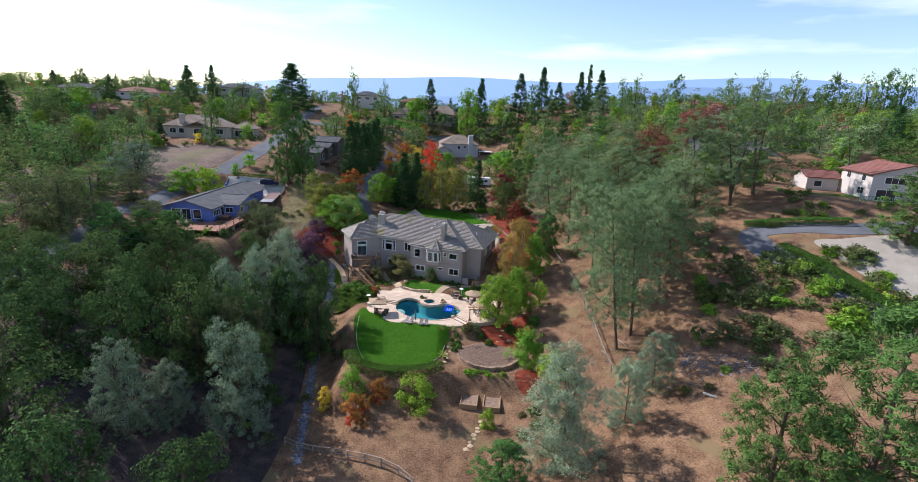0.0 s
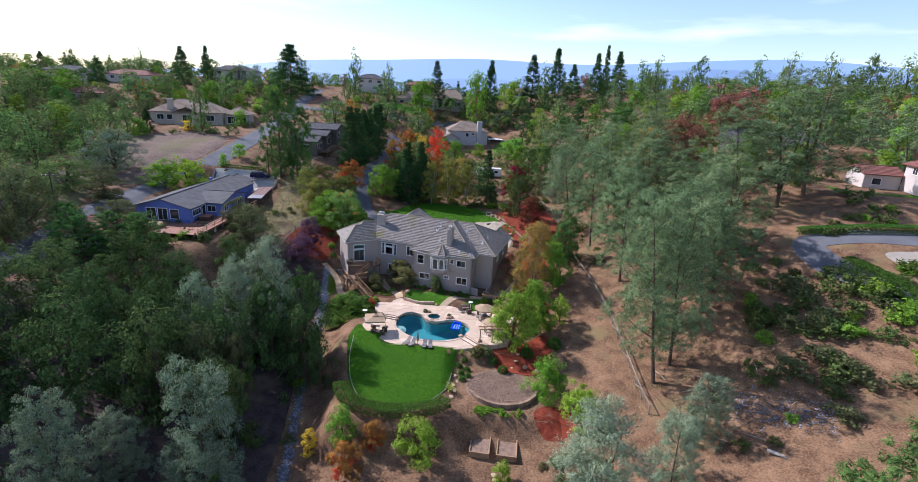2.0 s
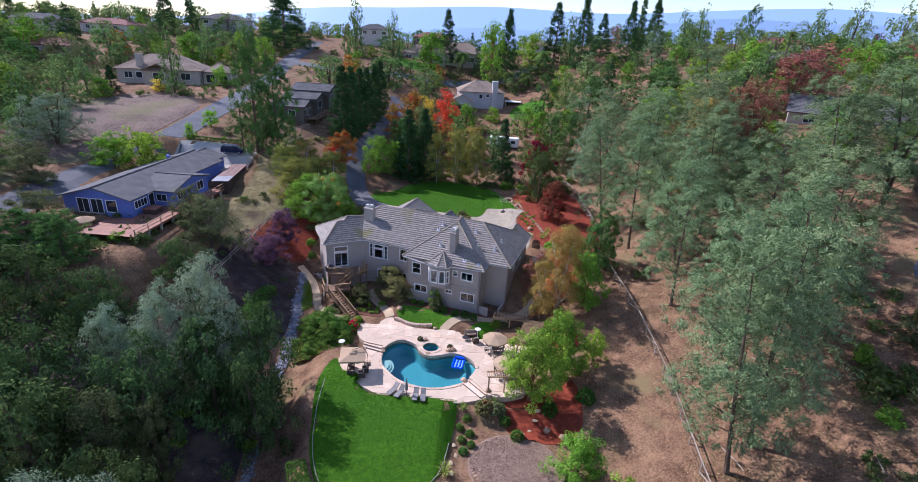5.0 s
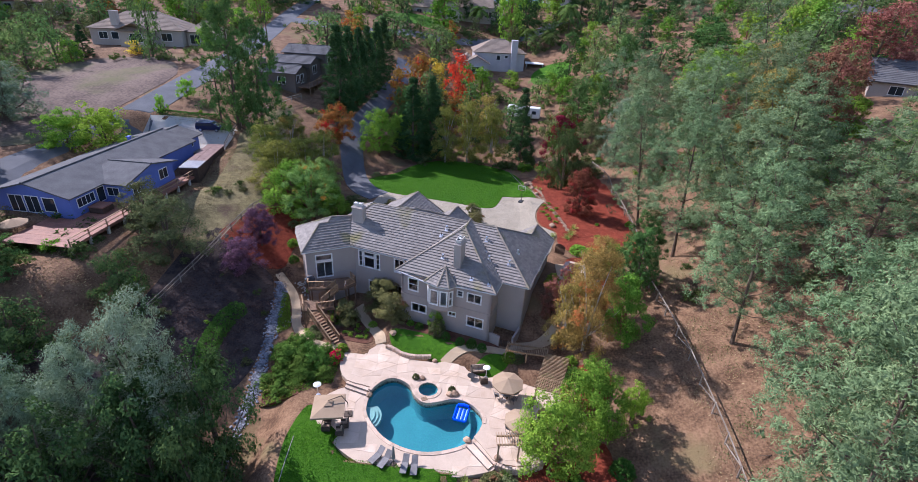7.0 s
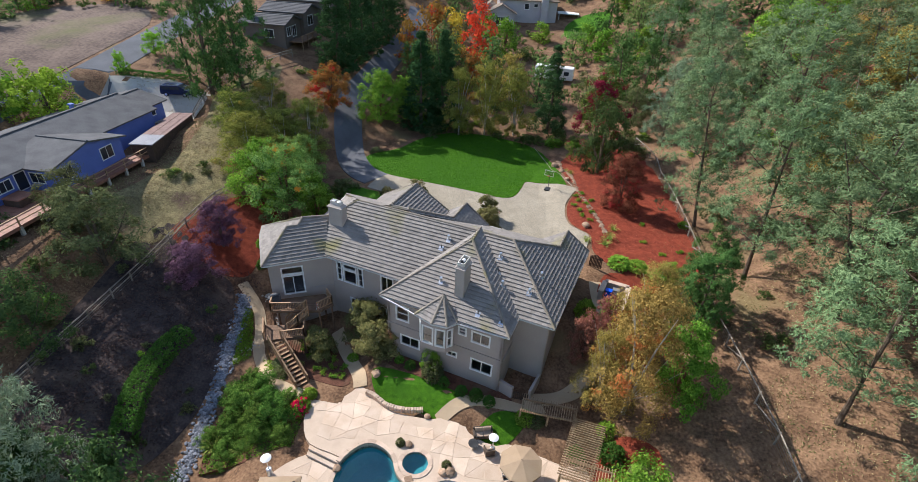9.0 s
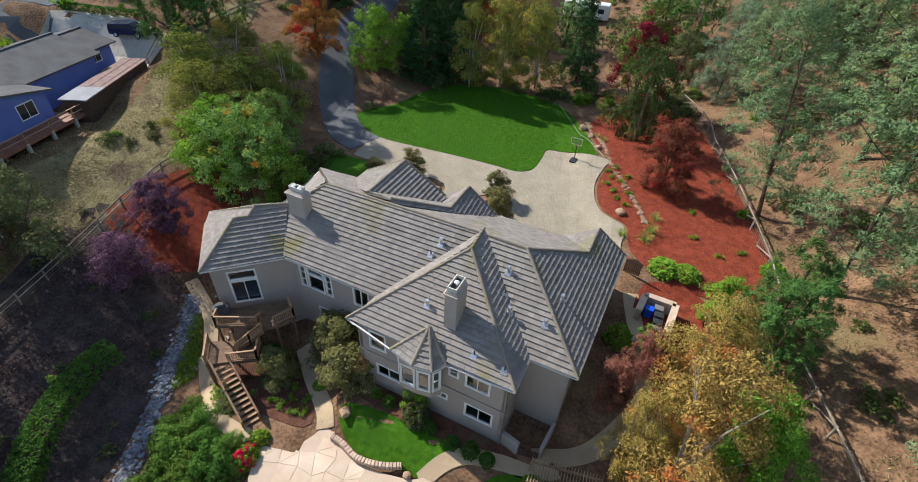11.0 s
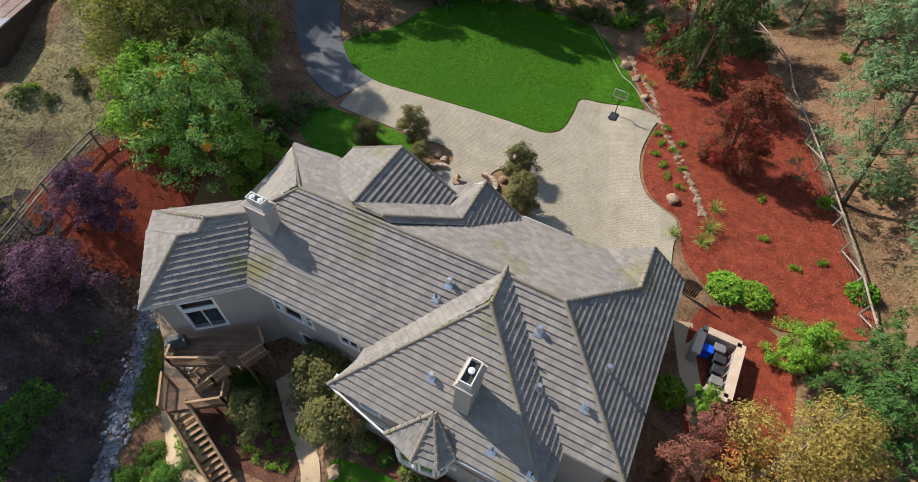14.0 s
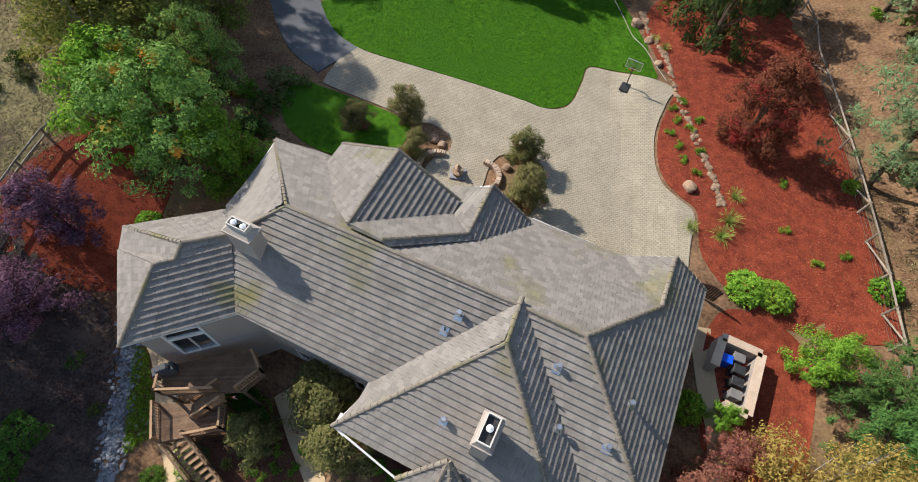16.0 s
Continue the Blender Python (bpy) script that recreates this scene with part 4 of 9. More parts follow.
# tall trees that stand out along the skyline
SKYLINE = [("oakl", -87.0, 170.9, 15.0, 4.5), ("oakl", -97.9, 209.2, 14.0, 7.0), ("green", -104.1, 210.4, 11.5, 7.1), ("green", -93.5, 209.5, 8.5, 5.4), ("oakl", -171.4, 220.1, 9.0, 7.8), ("oakl", -167.3, 204.8, 9.0, 8.8),
    ("oakl", -218.0, 248, 7.0, 6.3), ("dpine", -208.3, 255, 9.3, 3.2), ("oakl", -201.3, 262, 9.7, 6.2), ("oakl", -175.1, 248, 9.5, 4.7), ("oakl", -159.7, 255, 14.1, 4.4), ("dpine", -144.4, 262, 16.2, 4.5), ("dpine", -124.6, 248, 19.1, 2.8), ("oakl", -128.3, 255, 12.9, 8.3), ("oakl", -116.6, 262, 10.7, 6.9), ("dpine", -85.9, 248, 22.6, 9.1), ("oakl", -83.2, 255, 15.6, 7.1), ("oakl", -97.1, 262, 10.3, 7.3), ("oakl", -56.4, 248, 20.6, 6.5), ("oakl", -42.3, 255, 16.4, 5.5), ("dpine", -19.8, 262, 21.6, 4.2), ("green", -25.0, 248, 15.3, 8.4), ("oakl", -106.4, 255, 8.7, 6.4), ("green", 0.1, 246, 23.7, 4.5), ("dpine", 6.0, 253, 25.7, 4.2), ("dpine", 25.7, 260, 24.0, 5.3), ("dpine", 34.8, 246, 27.3, 4.4), ("oakl", 31.6, 253, 19.0, 6.9), ("dpine", 45.0, 260, 17.0, 3.9), ("dpine", 52.6, 246, 21.7, 3.8), ("cyp", 58.2, 253, 24.2, 2.3), ("cyp", 65.7, 260, 20.3, 3.9), ("oakl", 73.4, 246, 15.8, 6.6), ("oakl", 81.5, 253, 16.3, 6.0), ("pine", 104.0, 260, 16.7, 4.6), ("oakl", 93.1, 246, 12.2, 5.9), ("oakl", 126.6, 253, 16.2, 7.1), ("oakl", 144.5, 260, 18.1, 6.9), ("oakl", 153.3, 246, 18.7, 9.0), ("pine", 176.7, 253, 20.8, 5.9), ("oakl", 177.0, 260, 15.3, 8.4), ("oakl", 188.0, 246, 19.7, 8.6), ("pine", 202.0, 253, 23.5, 5.1), ("green", 17.1, 260, 14.7, 7.2), ("oakl", 178.9, 246, 15.7, 7.2), ("oakl", 209.3, 253, 21.7, 8.8)]
for k in TREES:
    tree(*k, far=1 if (k[2] > 165 or k[1] < -86) and k[0] != "cyp" else 0)
for kind, x, y, h, r in SKYLINE:
    tree(kind, x, y, h, r * 1.4 if kind in ("cyp", "dpine") else max(r, h * 0.3), far=0 if kind in ("cyp", "dpine") else 1)

# woods and gardens farther off, thinned out where houses and streets are
rnd = random.Random(5)
CLEAR = [(-100, 184, 19), (-50, 174, 14), (-5, 221, 15), (8, 214, 10), (-20, 264, 17), (-36, 250, 9), (77, 150, 13), (84, 106, 15), (-58, 119, 17), (5, 184, 8), (-120, 262, 8), (-56, 276, 8), (-186, 238, 8), (-160, 244, 9), (96, 208, 6), (112, 244, 7), (76, 138, 8)]
placed = [(t[1], t[2]) for t in TREES + SKYLINE]
for i in range(9000):
    if len(placed) > len(TREES) + 740:
        break
    y = rnd.uniform(118, 330)
    x = rnd.uniform(-0.98 * y - 20, 0.98 * y + 20)
    if -48 < x < 26 and y < 168 or -80 < x < -60 and y < 280 or -36 < x < -26 and y < 210:
        continue
    if -78 < x < -40 and y < 160 or -106 < x < -76 and 116 < y < 172:
        continue
    if any(math.hypot(x - a, y - b) < r for a, b, r in CLEAR) or any(math.hypot(x - a, y - b) < (4.8 if y < 200 else 6.2) for a, b in placed):
        continue
    east = x > 20
    pick = rnd.random()
    kind = ("gp" if pick < 0.10 else "pine" if pick < 0.24 else "oakl" if pick < 0.48 else "green" if pick < 0.74 else "russet" if pick < 0.80 else "cyp" if pick < 0.84 else "olive") if east else \
        ("oakl" if pick < 0.36 else "green" if pick < 0.60 else "olive" if pick < 0.76 else "pine" if pick < 0.87 else "cyp" if pick < 0.90 else "lime" if pick < 0.96 else "orange")
    H, R = KINDS[kind][3], KINDS[kind][4]
    dim = 0.78 if y > 225 else 1.0
    s = rnd.uniform(0.6, 1.05) if kind not in ("gp", "pine") else rnd.uniform(0.5, 0.75)
    tree(kind, x, y, H * s * dim * rnd.uniform(0.85, 1.1), R * s * dim * rnd.uniform(0.85, 1.1) * (1.35 if kind in ("gp", "pine", "cyp") else 1.0), far=2 if y > 190 else 1)
    placed.append((x, y))


# ---- hills on the horizon ----
def ridge_line(name, y, base, rise, seed, colour):
    rng = np.random.default_rng(seed)
    xs = np.linspace(-y * 1.5, y * 1.5, 240)
    z = base + rise * xs / y
    for k in range(1, 7):
        z = z + y * 0.0075 / k * np.sin(xs / y * 3.1 * k * rng.uniform(0.8, 1.4) + rng.uniform(0, 6))
    verts, faces = [], []
    for x, h in zip(xs, z):
        verts += [(x, y - 500, -120), (x, y - 200, h * 0.45), (x, y, h)]
    for i in range(len(xs) - 1):
        for j in (0, 1):
            a = 3 * i + j
            faces.append((a, a + 3, a + 4, a + 1))
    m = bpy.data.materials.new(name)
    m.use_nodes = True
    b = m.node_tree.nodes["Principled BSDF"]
    # distance haze is put in as a blue glow over a dark base
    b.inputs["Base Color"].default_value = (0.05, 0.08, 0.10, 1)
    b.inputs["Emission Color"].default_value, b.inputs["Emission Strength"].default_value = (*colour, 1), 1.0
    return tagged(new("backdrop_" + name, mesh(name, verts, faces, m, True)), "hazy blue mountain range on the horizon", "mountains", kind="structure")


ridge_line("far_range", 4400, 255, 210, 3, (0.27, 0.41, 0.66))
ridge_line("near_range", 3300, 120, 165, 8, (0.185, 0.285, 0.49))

from mathutils.geometry import tessellate_polygon

# ---- the main house ----
M["glass"] = bpy.data.materials.new("window_glass")
M["glass"].use_nodes = True
gb = M["glass"].node_tree.nodes["Principled BSDF"]
gb.inputs["Base Color"].default_value, gb.inputs["Roughness"].default_value, gb.inputs["IOR"].default_value = (0.75, 0.82, 0.85, 1), 0.03, 1.5
gb.inputs["Transmission Weight"].default_value = 1.0
M["room"] = mat("room_dark", (0.34, 0.34, 0.36), (0.44, 0.44, 0.46), 1.0, 0.9, 5.0, 0.0)
M["gutter"] = mat("gutter_paint", (0.60, 0.58, 0.55), (0.70, 0.68, 0.65), 1.0, 0.5, 12.0, 0.05)
M["cap"] = mat("ridge_cap", (0.19, 0.16, 0.13), (0.30, 0.25, 0.19), 0.9, 0.85, 12.0, 0.4, island=0.18, patch=(0.22, 0.19, 0.10), patch_scale=0.5, patch_at=0.56)
M["steel"] = mat("galvanised_steel", (0.55, 0.56, 0.58), (0.72, 0.73, 0.75), 3.0, 0.35, 25.0, 0.1, 0.9)
M["deckwood"] = mat("deck_wood", (0.13, 0.075, 0.045), (0.24, 0.145, 0.088), 1.5, 0.8, 14.0, 0.4, spread=0.18)
M["railwood"] = mat("rail_wood", (0.28, 0.165, 0.088), (0.42, 0.26, 0.145), 1.5, 0.75, 14.0, 0.3, spread=0.15)
M["chimney"] = mat("chimney_stucco", (0.40, 0.34, 0.29), (0.47, 0.40, 0.345), 0.8, 0.9, 25.0, 0.2)
M["grillcover"] = mat("grill_cover", (0.045, 0.048, 0.055), (0.085, 0.09, 0.10), 2.0, 0.7, 20.0, 0.2)
M["flagred"] = mat("flag_red", (0.45, 0.03, 0.04), (0.55, 0.05, 0.06), 2.0, 0.8, 20.0, 0.1)
M["black"] = mat("black_iron", (0.02, 0.02, 0.022), (0.05, 0.05, 0.05), 3.0, 0.5, 20.0, 0.1)

HO = Vector((-3.1, 108.3, 0))
HU, HV = Vector((0.9636, -0.2672, 0)), Vector((0.2672, 0.9636, 0))


def hw(u, v, z=0.0):
    """A point of the house's own plan in the world."""
    return HO + HU * u + HV * v + Vector((0, 0, z))


EAVE, RIDGE = 11.5, 15.6
R = {
    "A0": hw(-13.6, -0.4, RIDGE), "AP": hw(0.0, 0, RIDGE), "A1": hw(3.8, 0, RIDGE), "Q": hw(0.4, -2.2, RIDGE + 0.25), "AQ": hw(0.2, 0.35, RIDGE + 0.25),
    "SWc": Vector((-23.8, 103.3, EAVE)), "val": hw(-14.2, -5.9, EAVE), "NW": Vector((-27.4, 110.4, EAVE)), "WH": Vector((-21.55, 108.8, 14.35)), "WB": Vector((-22.75, 107.46, 13.84)), "WS": Vector((-21.8, 107.97, 13.84)), "NWb": Vector((-26.88, 108.84, EAVE)),
    "SE_in": hw(-5.1, -5.9, EAVE), "SW": hw(-6.0, -8.7, EAVE), "SE": hw(6.8, -8.65, EAVE), "S_in": hw(6.75, -5.85, EAVE), "S2": hw(10.0, -5.8, EAVE),
    "E": hw(10.15, 8.1, EAVE), "K": hw(7.45, 4.75, 13.25), "P": hw(7.45, 8.3, 13.25), "NG": hw(4.8, 8.1, EAVE), "N2": hw(-1.4, 8.1, EAVE),
    "NWP": Vector((-20.5, 118.5, 12.3)), "WV": Vector((-21.7, 113.0, EAVE)),
    "C": Vector((-19.3, 109.95, 14.2)), "B1": hw(-9.95, 0.1, 15.75), "P1": hw(-10.05, 5.9, 15.75), "LF": hw(-15.1, 6.9, 12.65), "L0": hw(-15.1, 3.9, 12.6), "R1": hw(-5.85, 5.9, 13.35), "R1c": hw(-5.8, 4.8, 13.35),
    "M0": hw(-7.75, 0.0, 15.95), "K2": hw(-4.2, 3.5, 14.12), "P2": hw(-4.35, 7.45, 14.0), "R2": hw(-1.45, 7.5, 11.85), "R1b": hw(-7.15, 7.5, 11.9), "KF": hw(-3.65, 3.5, 13.80), "MF": hw(-7.3, -0.1, 15.64), "R2c": hw(-1.45, 6.5, 11.95),
    "TP": hw(-1.9, -6.6, 13.0), "TL": Vector((-7.4, 99.7, 11.35)), "TC": Vector((-5.7, 98.75, 11.35)), "TR": Vector((-4.3, 98.6, 11.35)), "TE": Vector((-3.5, 99.3, 11.35)),
}
R["TP"] = Vector((-5.0, 100.8, 13.0))
ROOF_PLANES = [
    ("SWc", "val", "C", "WH", "WS", "WB"), ("NWb", "SWc", "WB"), ("NWb", "WB", "WS"), ("NW", "NWb", "WS", "WH"), ("WV", "NW", "WH", "C"), ("NWP", "WV", "C", "A0"),
    ("val", "SE_in", "AP", "A0", "C"), ("SE_in", "SW", "Q", "AQ"), ("SE", "S_in", "AQ", "Q"), ("S_in", "S2", "A1", "AP"),
    ("S2", "E", "P", "K", "A1"), ("NG", "K", "P"), ("N2", "NWP", "A0", "A1", "K", "NG"),
    ("L0", "B1", "P1", "LF"), ("B1", "R1c", "R1", "P1"), ("B1", "M0", "K2", "R1c"), ("R1c", "K2", "P2", "R1b"), ("KF", "R2c", "R2", "P2", "K2"), ("MF", "KF", "K2", "M0"),
    ("TL", "TC", "TP"), ("TC", "TR", "TP"), ("TR", "TE", "TP"),
]
FRONT = ("SW", "SE", "Q")


def clip_convex(poly, a, b, c):
    """What of a polygon lies where a*x + b*y + c >= 0."""
    out = []
    for i in range(len(poly)):
        p, q = poly[i - 1], poly[i]
        dp, dq = a * p[0] + b * p[1] + c, a * q[0] + b * q[1] + c
        if dp >= 0:
            out.append(p)
        if (dp >= 0) != (dq >= 0):
            t = dp / (dp - dq)
            out.append((p[0] + (q[0] - p[0]) * t, p[1] + (q[1] - p[1]) * t))
    return out


def clip_any(rect, ear):
    for i in range(len(ear)):
        p, q = ear[i - 1], ear[i]
        rect = clip_convex(rect, -(q[1] - p[1]), q[0] - p[0], (q[1] - p[1]) * p[0] - (q[0] - p[0]) * p[1])
        if len(rect) < 3:
            return []
    return rect


def roof_frame(pts):
    """Origin, way along the courses, way up the slope, and normal of a roof plane."""
    n = Vector()
    for i in range(len(pts)):
        n += pts[i - 1].cross(pts[i])
    n.normalize()
    if n.z < 0:
        n = -n
    along = Vector((-n.y, n.x, 0)).normalized()
    return sum(pts, Vector()) / len(pts), along, n.cross(along), n


def tile_outlines(pts, course, width):
    """Outlines in the plane (along, up) of all tiles, clipped to the plane's edge, each with its lower edge's height."""
    o, a, u, n = roof_frame(pts)
    flat = [((p - o).dot(a), (p - o).dot(u)) for p in pts]
    area = sum(flat[i - 1][0] * flat[i][1] - flat[i][0] * flat[i - 1][1] for i in range(len(flat)))
    if area < 0:
        flat = flat[::-1]
    ears = [flat] if len(flat) < 5 else [[flat[i] for i in tri] for tri in tessellate_polygon([[Vector((*p, 0)) for p in flat]])]
    fixed = []
    for e in ears:
        s = sum(e[i - 1][0] * e[i][1] - e[i][0] * e[i - 1][1] for i in range(len(e)))
        fixed.append(e if s > 0 else e[::-1])
    lo, hi = min(p[1] for p in flat), max(p[1] for p in flat)
    left, right = min(p[0] for p in flat), max(p[0] for p in flat)
    row, y = 0, lo
    while y < hi:
        x = left - (width / 2 if row % 2 else 0)
        while x < right:
            for e in fixed:
                q = clip_any([(x + 0.006, y), (x + width - 0.006, y), (x + width - 0.006, y + course), (x + 0.006, y + course)], e)
                if len(q) >= 3 and max(p[1] for p in q) - min(p[1] for p in q) > 0.03:
                    yield y, q
            x += width
        y += course
        row += 1


def tile_solid(o, a, u, n, y, q, course, butt, jit):
    """A tile: thick at its lower edge, thin where the next one covers it."""
    top = [o + a * p[0] + u * p[1] + n * (butt * (1 - 0.95 * (p[1] - y) / course) + jit) for p in q]
    low = [o + a * p[0] + u * p[1] - n * 0.01 for p in q]
    k = len(q)
    return top + low, [tuple(range(k))] + [(i, k + i, k + (i + 1) % k, (i + 1) % k) for i in range(k)]


house = empty("house", label="taupe stucco two-storey house with tiled hip roof", category="house")
rng_tiles = random.Random(3)
TILE = (0.38, 0.44, 0.095)
for names in ROOF_PLANES:
    pts = [R[k] for k in names]
    o, a, u, n = roof_frame(pts)
    under = piece("roof", mesh("roof", [p - n * 0.03 for p in pts] + [p - n * 0.16 for p in pts], [tuple(range(len(pts))), tuple(range(len(pts), 2 * len(pts)))[::-1]] + [(i, (i + 1) % len(pts), len(pts) + (i + 1) % len(pts), len(pts) + i) for i in range(len(pts))], M["tile"]), house)
    V_, F_ = [], []
    for y, q in tile_outlines(pts, TILE[0], TILE[1]):
        tv, tf = tile_solid(o, a, u, n, y, q, TILE[0], TILE[2], rng_tiles.uniform(-0.006, 0.006))
        F_ += [tuple(i + len(V_) for i in f) for f in tf]
        V_ += tv
    tagged(piece("roof_tiles", mesh("roof_tiles", V_, F_, M["tile"]), under), kind="stuff")


CAP = None
cap_count = 0


def cap_verts(s0, s1):
    prof = [(-0.15, -0.07), (-0.09, 0.045), (0, 0.075), (0.09, 0.045), (0.15, -0.07)]
    v = [(s0, y, z + 0.085) for y, z in prof] + [(s1, y * 0.85, z * 0.85 + 0.05) for y, z in prof]
    return v, [(j, 5 + j, 6 + j, 1 + j) for j in range(4)] + [(4, 3, 2, 1, 0)]


def cap_row(names):
    """Ridge or hip caps along a line of roof corners, each a piece of its own while they can be told apart."""
    global CAP, cap_count
    V_, F_ = [], []
    for k0, k1 in zip(names, names[1:]):
        p, q = R[k0], R[k1]
        d = q - p
        m0 = Matrix.Translation(p) @ d.to_track_quat("X", "Z").to_matrix().to_4x4()
        n = max(1, round(d.length / 0.40))
        step = d.length / n
        for i in range(n):
            if cap_count < 300:
                CAP = CAP or mesh("ridge_cap", *cap_verts(0, 1.12), M["cap"])
                piece("ridge_cap", CAP, house, m0 @ Matrix.Translation((step * i, 0, 0)) @ Matrix.Diagonal((step, 1, 1, 1)))
                cap_count += 1
            else:
                cv, cf = cap_verts(step * i, step * (i + 1.12))
                F_ += [tuple(k + len(V_) for k in f) for f in cf]
                V_ += [m0 @ Vector(c) for c in cv]
    if V_:
        tagged(piece("ridge_caps", mesh("ridge_caps", V_, F_, M["cap"]), house), kind="stuff")


for line in (("Q", "SE"), ("Q", "SW"), ("A0", "AP", "A1"), ("WH", "C", "A0"), ("WS", "WB", "SWc"), ("WH", "WS"), ("WH", "NW"), ("A0", "NWP"), ("Q", "AQ"), ("A1", "S2"), ("A1", "K"), ("K", "P"), ("P", "E"), ("B1", "P1"), ("P1", "R1"), ("P1", "LF"), ("M0", "K2", "P2"), ("P2", "R2"), ("TP", "TC"), ("TP", "TR"), ("TP", "TL"), ("TP", "TE")):
    cap_row(line)


def gutter(names):
    bm = bmesh.new()
    for k0, k1 in zip(names, names[1:]):
        p, q = R[k0] - Vector((0, 0, 0.10)), R[k1] - Vector((0, 0, 0.10))
        beam(bm, p, q, 0.10, 0.12)
    return part("gutter", bm, M["gutter"], house)


for line in (("NW", "SWc", "val", "SE_in", "SW", "TL", "TC", "TR", "TE", "SE", "S_in", "S2", "E"), ("E", "P", "NG", "N2"), ("NWP", "WV", "NW"), ("R1", "P1", "LF"), ("R2", "P2", "R1b")):
    gutter(line)


def wall_run(a, b, z0, z1, holes=(), thick=0.3):
    """A wall from a to b with openings (from, to, sill, head); the inside is on the left of the way."""
    a, b = Vector((a[0], a[1], 0)), Vector((b[0], b[1], 0))
    d = b - a
    L = d.length
    m = Matrix.Translation(a) @ d.to_track_quat("X", "Z").to_matrix().to_4x4()
    xs = sorted({0, L, *[h[0] for h in holes], *[h[1] for h in holes]})
    zs = sorted({z0, z1, *[h[2] for h in holes], *[h[3] for h in holes]})
    bm = bmesh.new()
    for x0, x1 in zip(xs, xs[1:]):
        for s0, s1 in zip(zs, zs[1:]):
            mx, mz = (x0 + x1) / 2, (s0 + s1) / 2
            solid = not any(h[0] < mx < h[1] and h[2] < mz < h[3] for h in holes)
            if solid:
                box(bm, x0, x1, 0, thick, s0, s1, m)
    bmesh.ops.remove_doubles(bm, verts=bm.verts, dist=0.001)
    return part("wall", bm, M["stucco"], house), m


def window_in(m, x0, x1, z0, z1, cols=1, rows=1, parent=None, bar=0.09, thick=0.3):
    """A white-framed window set into a wall opening: frame, glazing bars and panes."""
    win = new("window")
    win.parent = parent or house
    win.matrix_basis = m
    bm = bmesh.new()
    f0, f1 = -0.03, 0.12
    e = 0.012
    for s in ((x0 + e, x1 - e, z0 + e, z0 + bar), (x0 + e, x1 - e, z1 - bar, z1 - e), (x0 + e, x0 + bar, z0 + bar, z1 - bar), (x1 - bar, x1 - e, z0 + bar, z1 - bar)):
        box(bm, s[0], s[1], f0, f1, s[2], s[3])
    # casing around the opening
    for s in ((x0 - 0.06, x1 + 0.06, z1, z1 + 0.08), (x0 - 0.06, x1 + 0.06, z0 - 0.08, z0), (x0 - 0.06, x0, z0, z1), (x1, x1 + 0.06, z0, z1)):
        box(bm, s[0], s[1], -0.035, -0.003, s[2], s[3])
    part("frame", bm, M["trim"], win)
    bm = bmesh.new()
    w, h = x1 - x0, z1 - z0
    for i in range(1, cols):
        x = x0 + w * i / cols
        box(bm, x - 0.035, x + 0.035, f0 + 0.01, f1 - 0.02, z0 + bar, z1 - bar)
    for j in range(1, rows):
        z = z0 + h * j / rows
        box(bm, x0 + bar, x1 - bar, f0 + 0.013, f1 - 0.023, z - 0.03, z + 0.03)
    if cols > 1 or rows > 1:
        part("glazing_bar", bm, M["trim"], win)
    else:
        bm.free()
    for i in range(cols):
        for j in range(rows):
            p = piece("pane", mesh("pane", *pane_box(x0 + 0.04 + (w - 0.08) * i / cols, x0 + 0.04 + (w - 0.08) * (i + 1) / cols, 0.05, 0.065, z0 + 0.04 + (h - 0.08) * j / rows, z0 + 0.04 + (h - 0.08) * (j + 1) / rows), M["glass"]), win)
            p.visible_shadow = False
    return win


def pane_box(x0, x1, y0, y1, z0, z1):
    v = [(x, y, z) for x in (x0, x1) for y in (y0, y1) for z in (z0, z1)]
    return v, [(0, 1, 3, 2), (4, 6, 7, 5), (0, 4, 5, 1), (2, 3, 7, 6), (0, 2, 6, 4), (1, 5, 7, 3)]


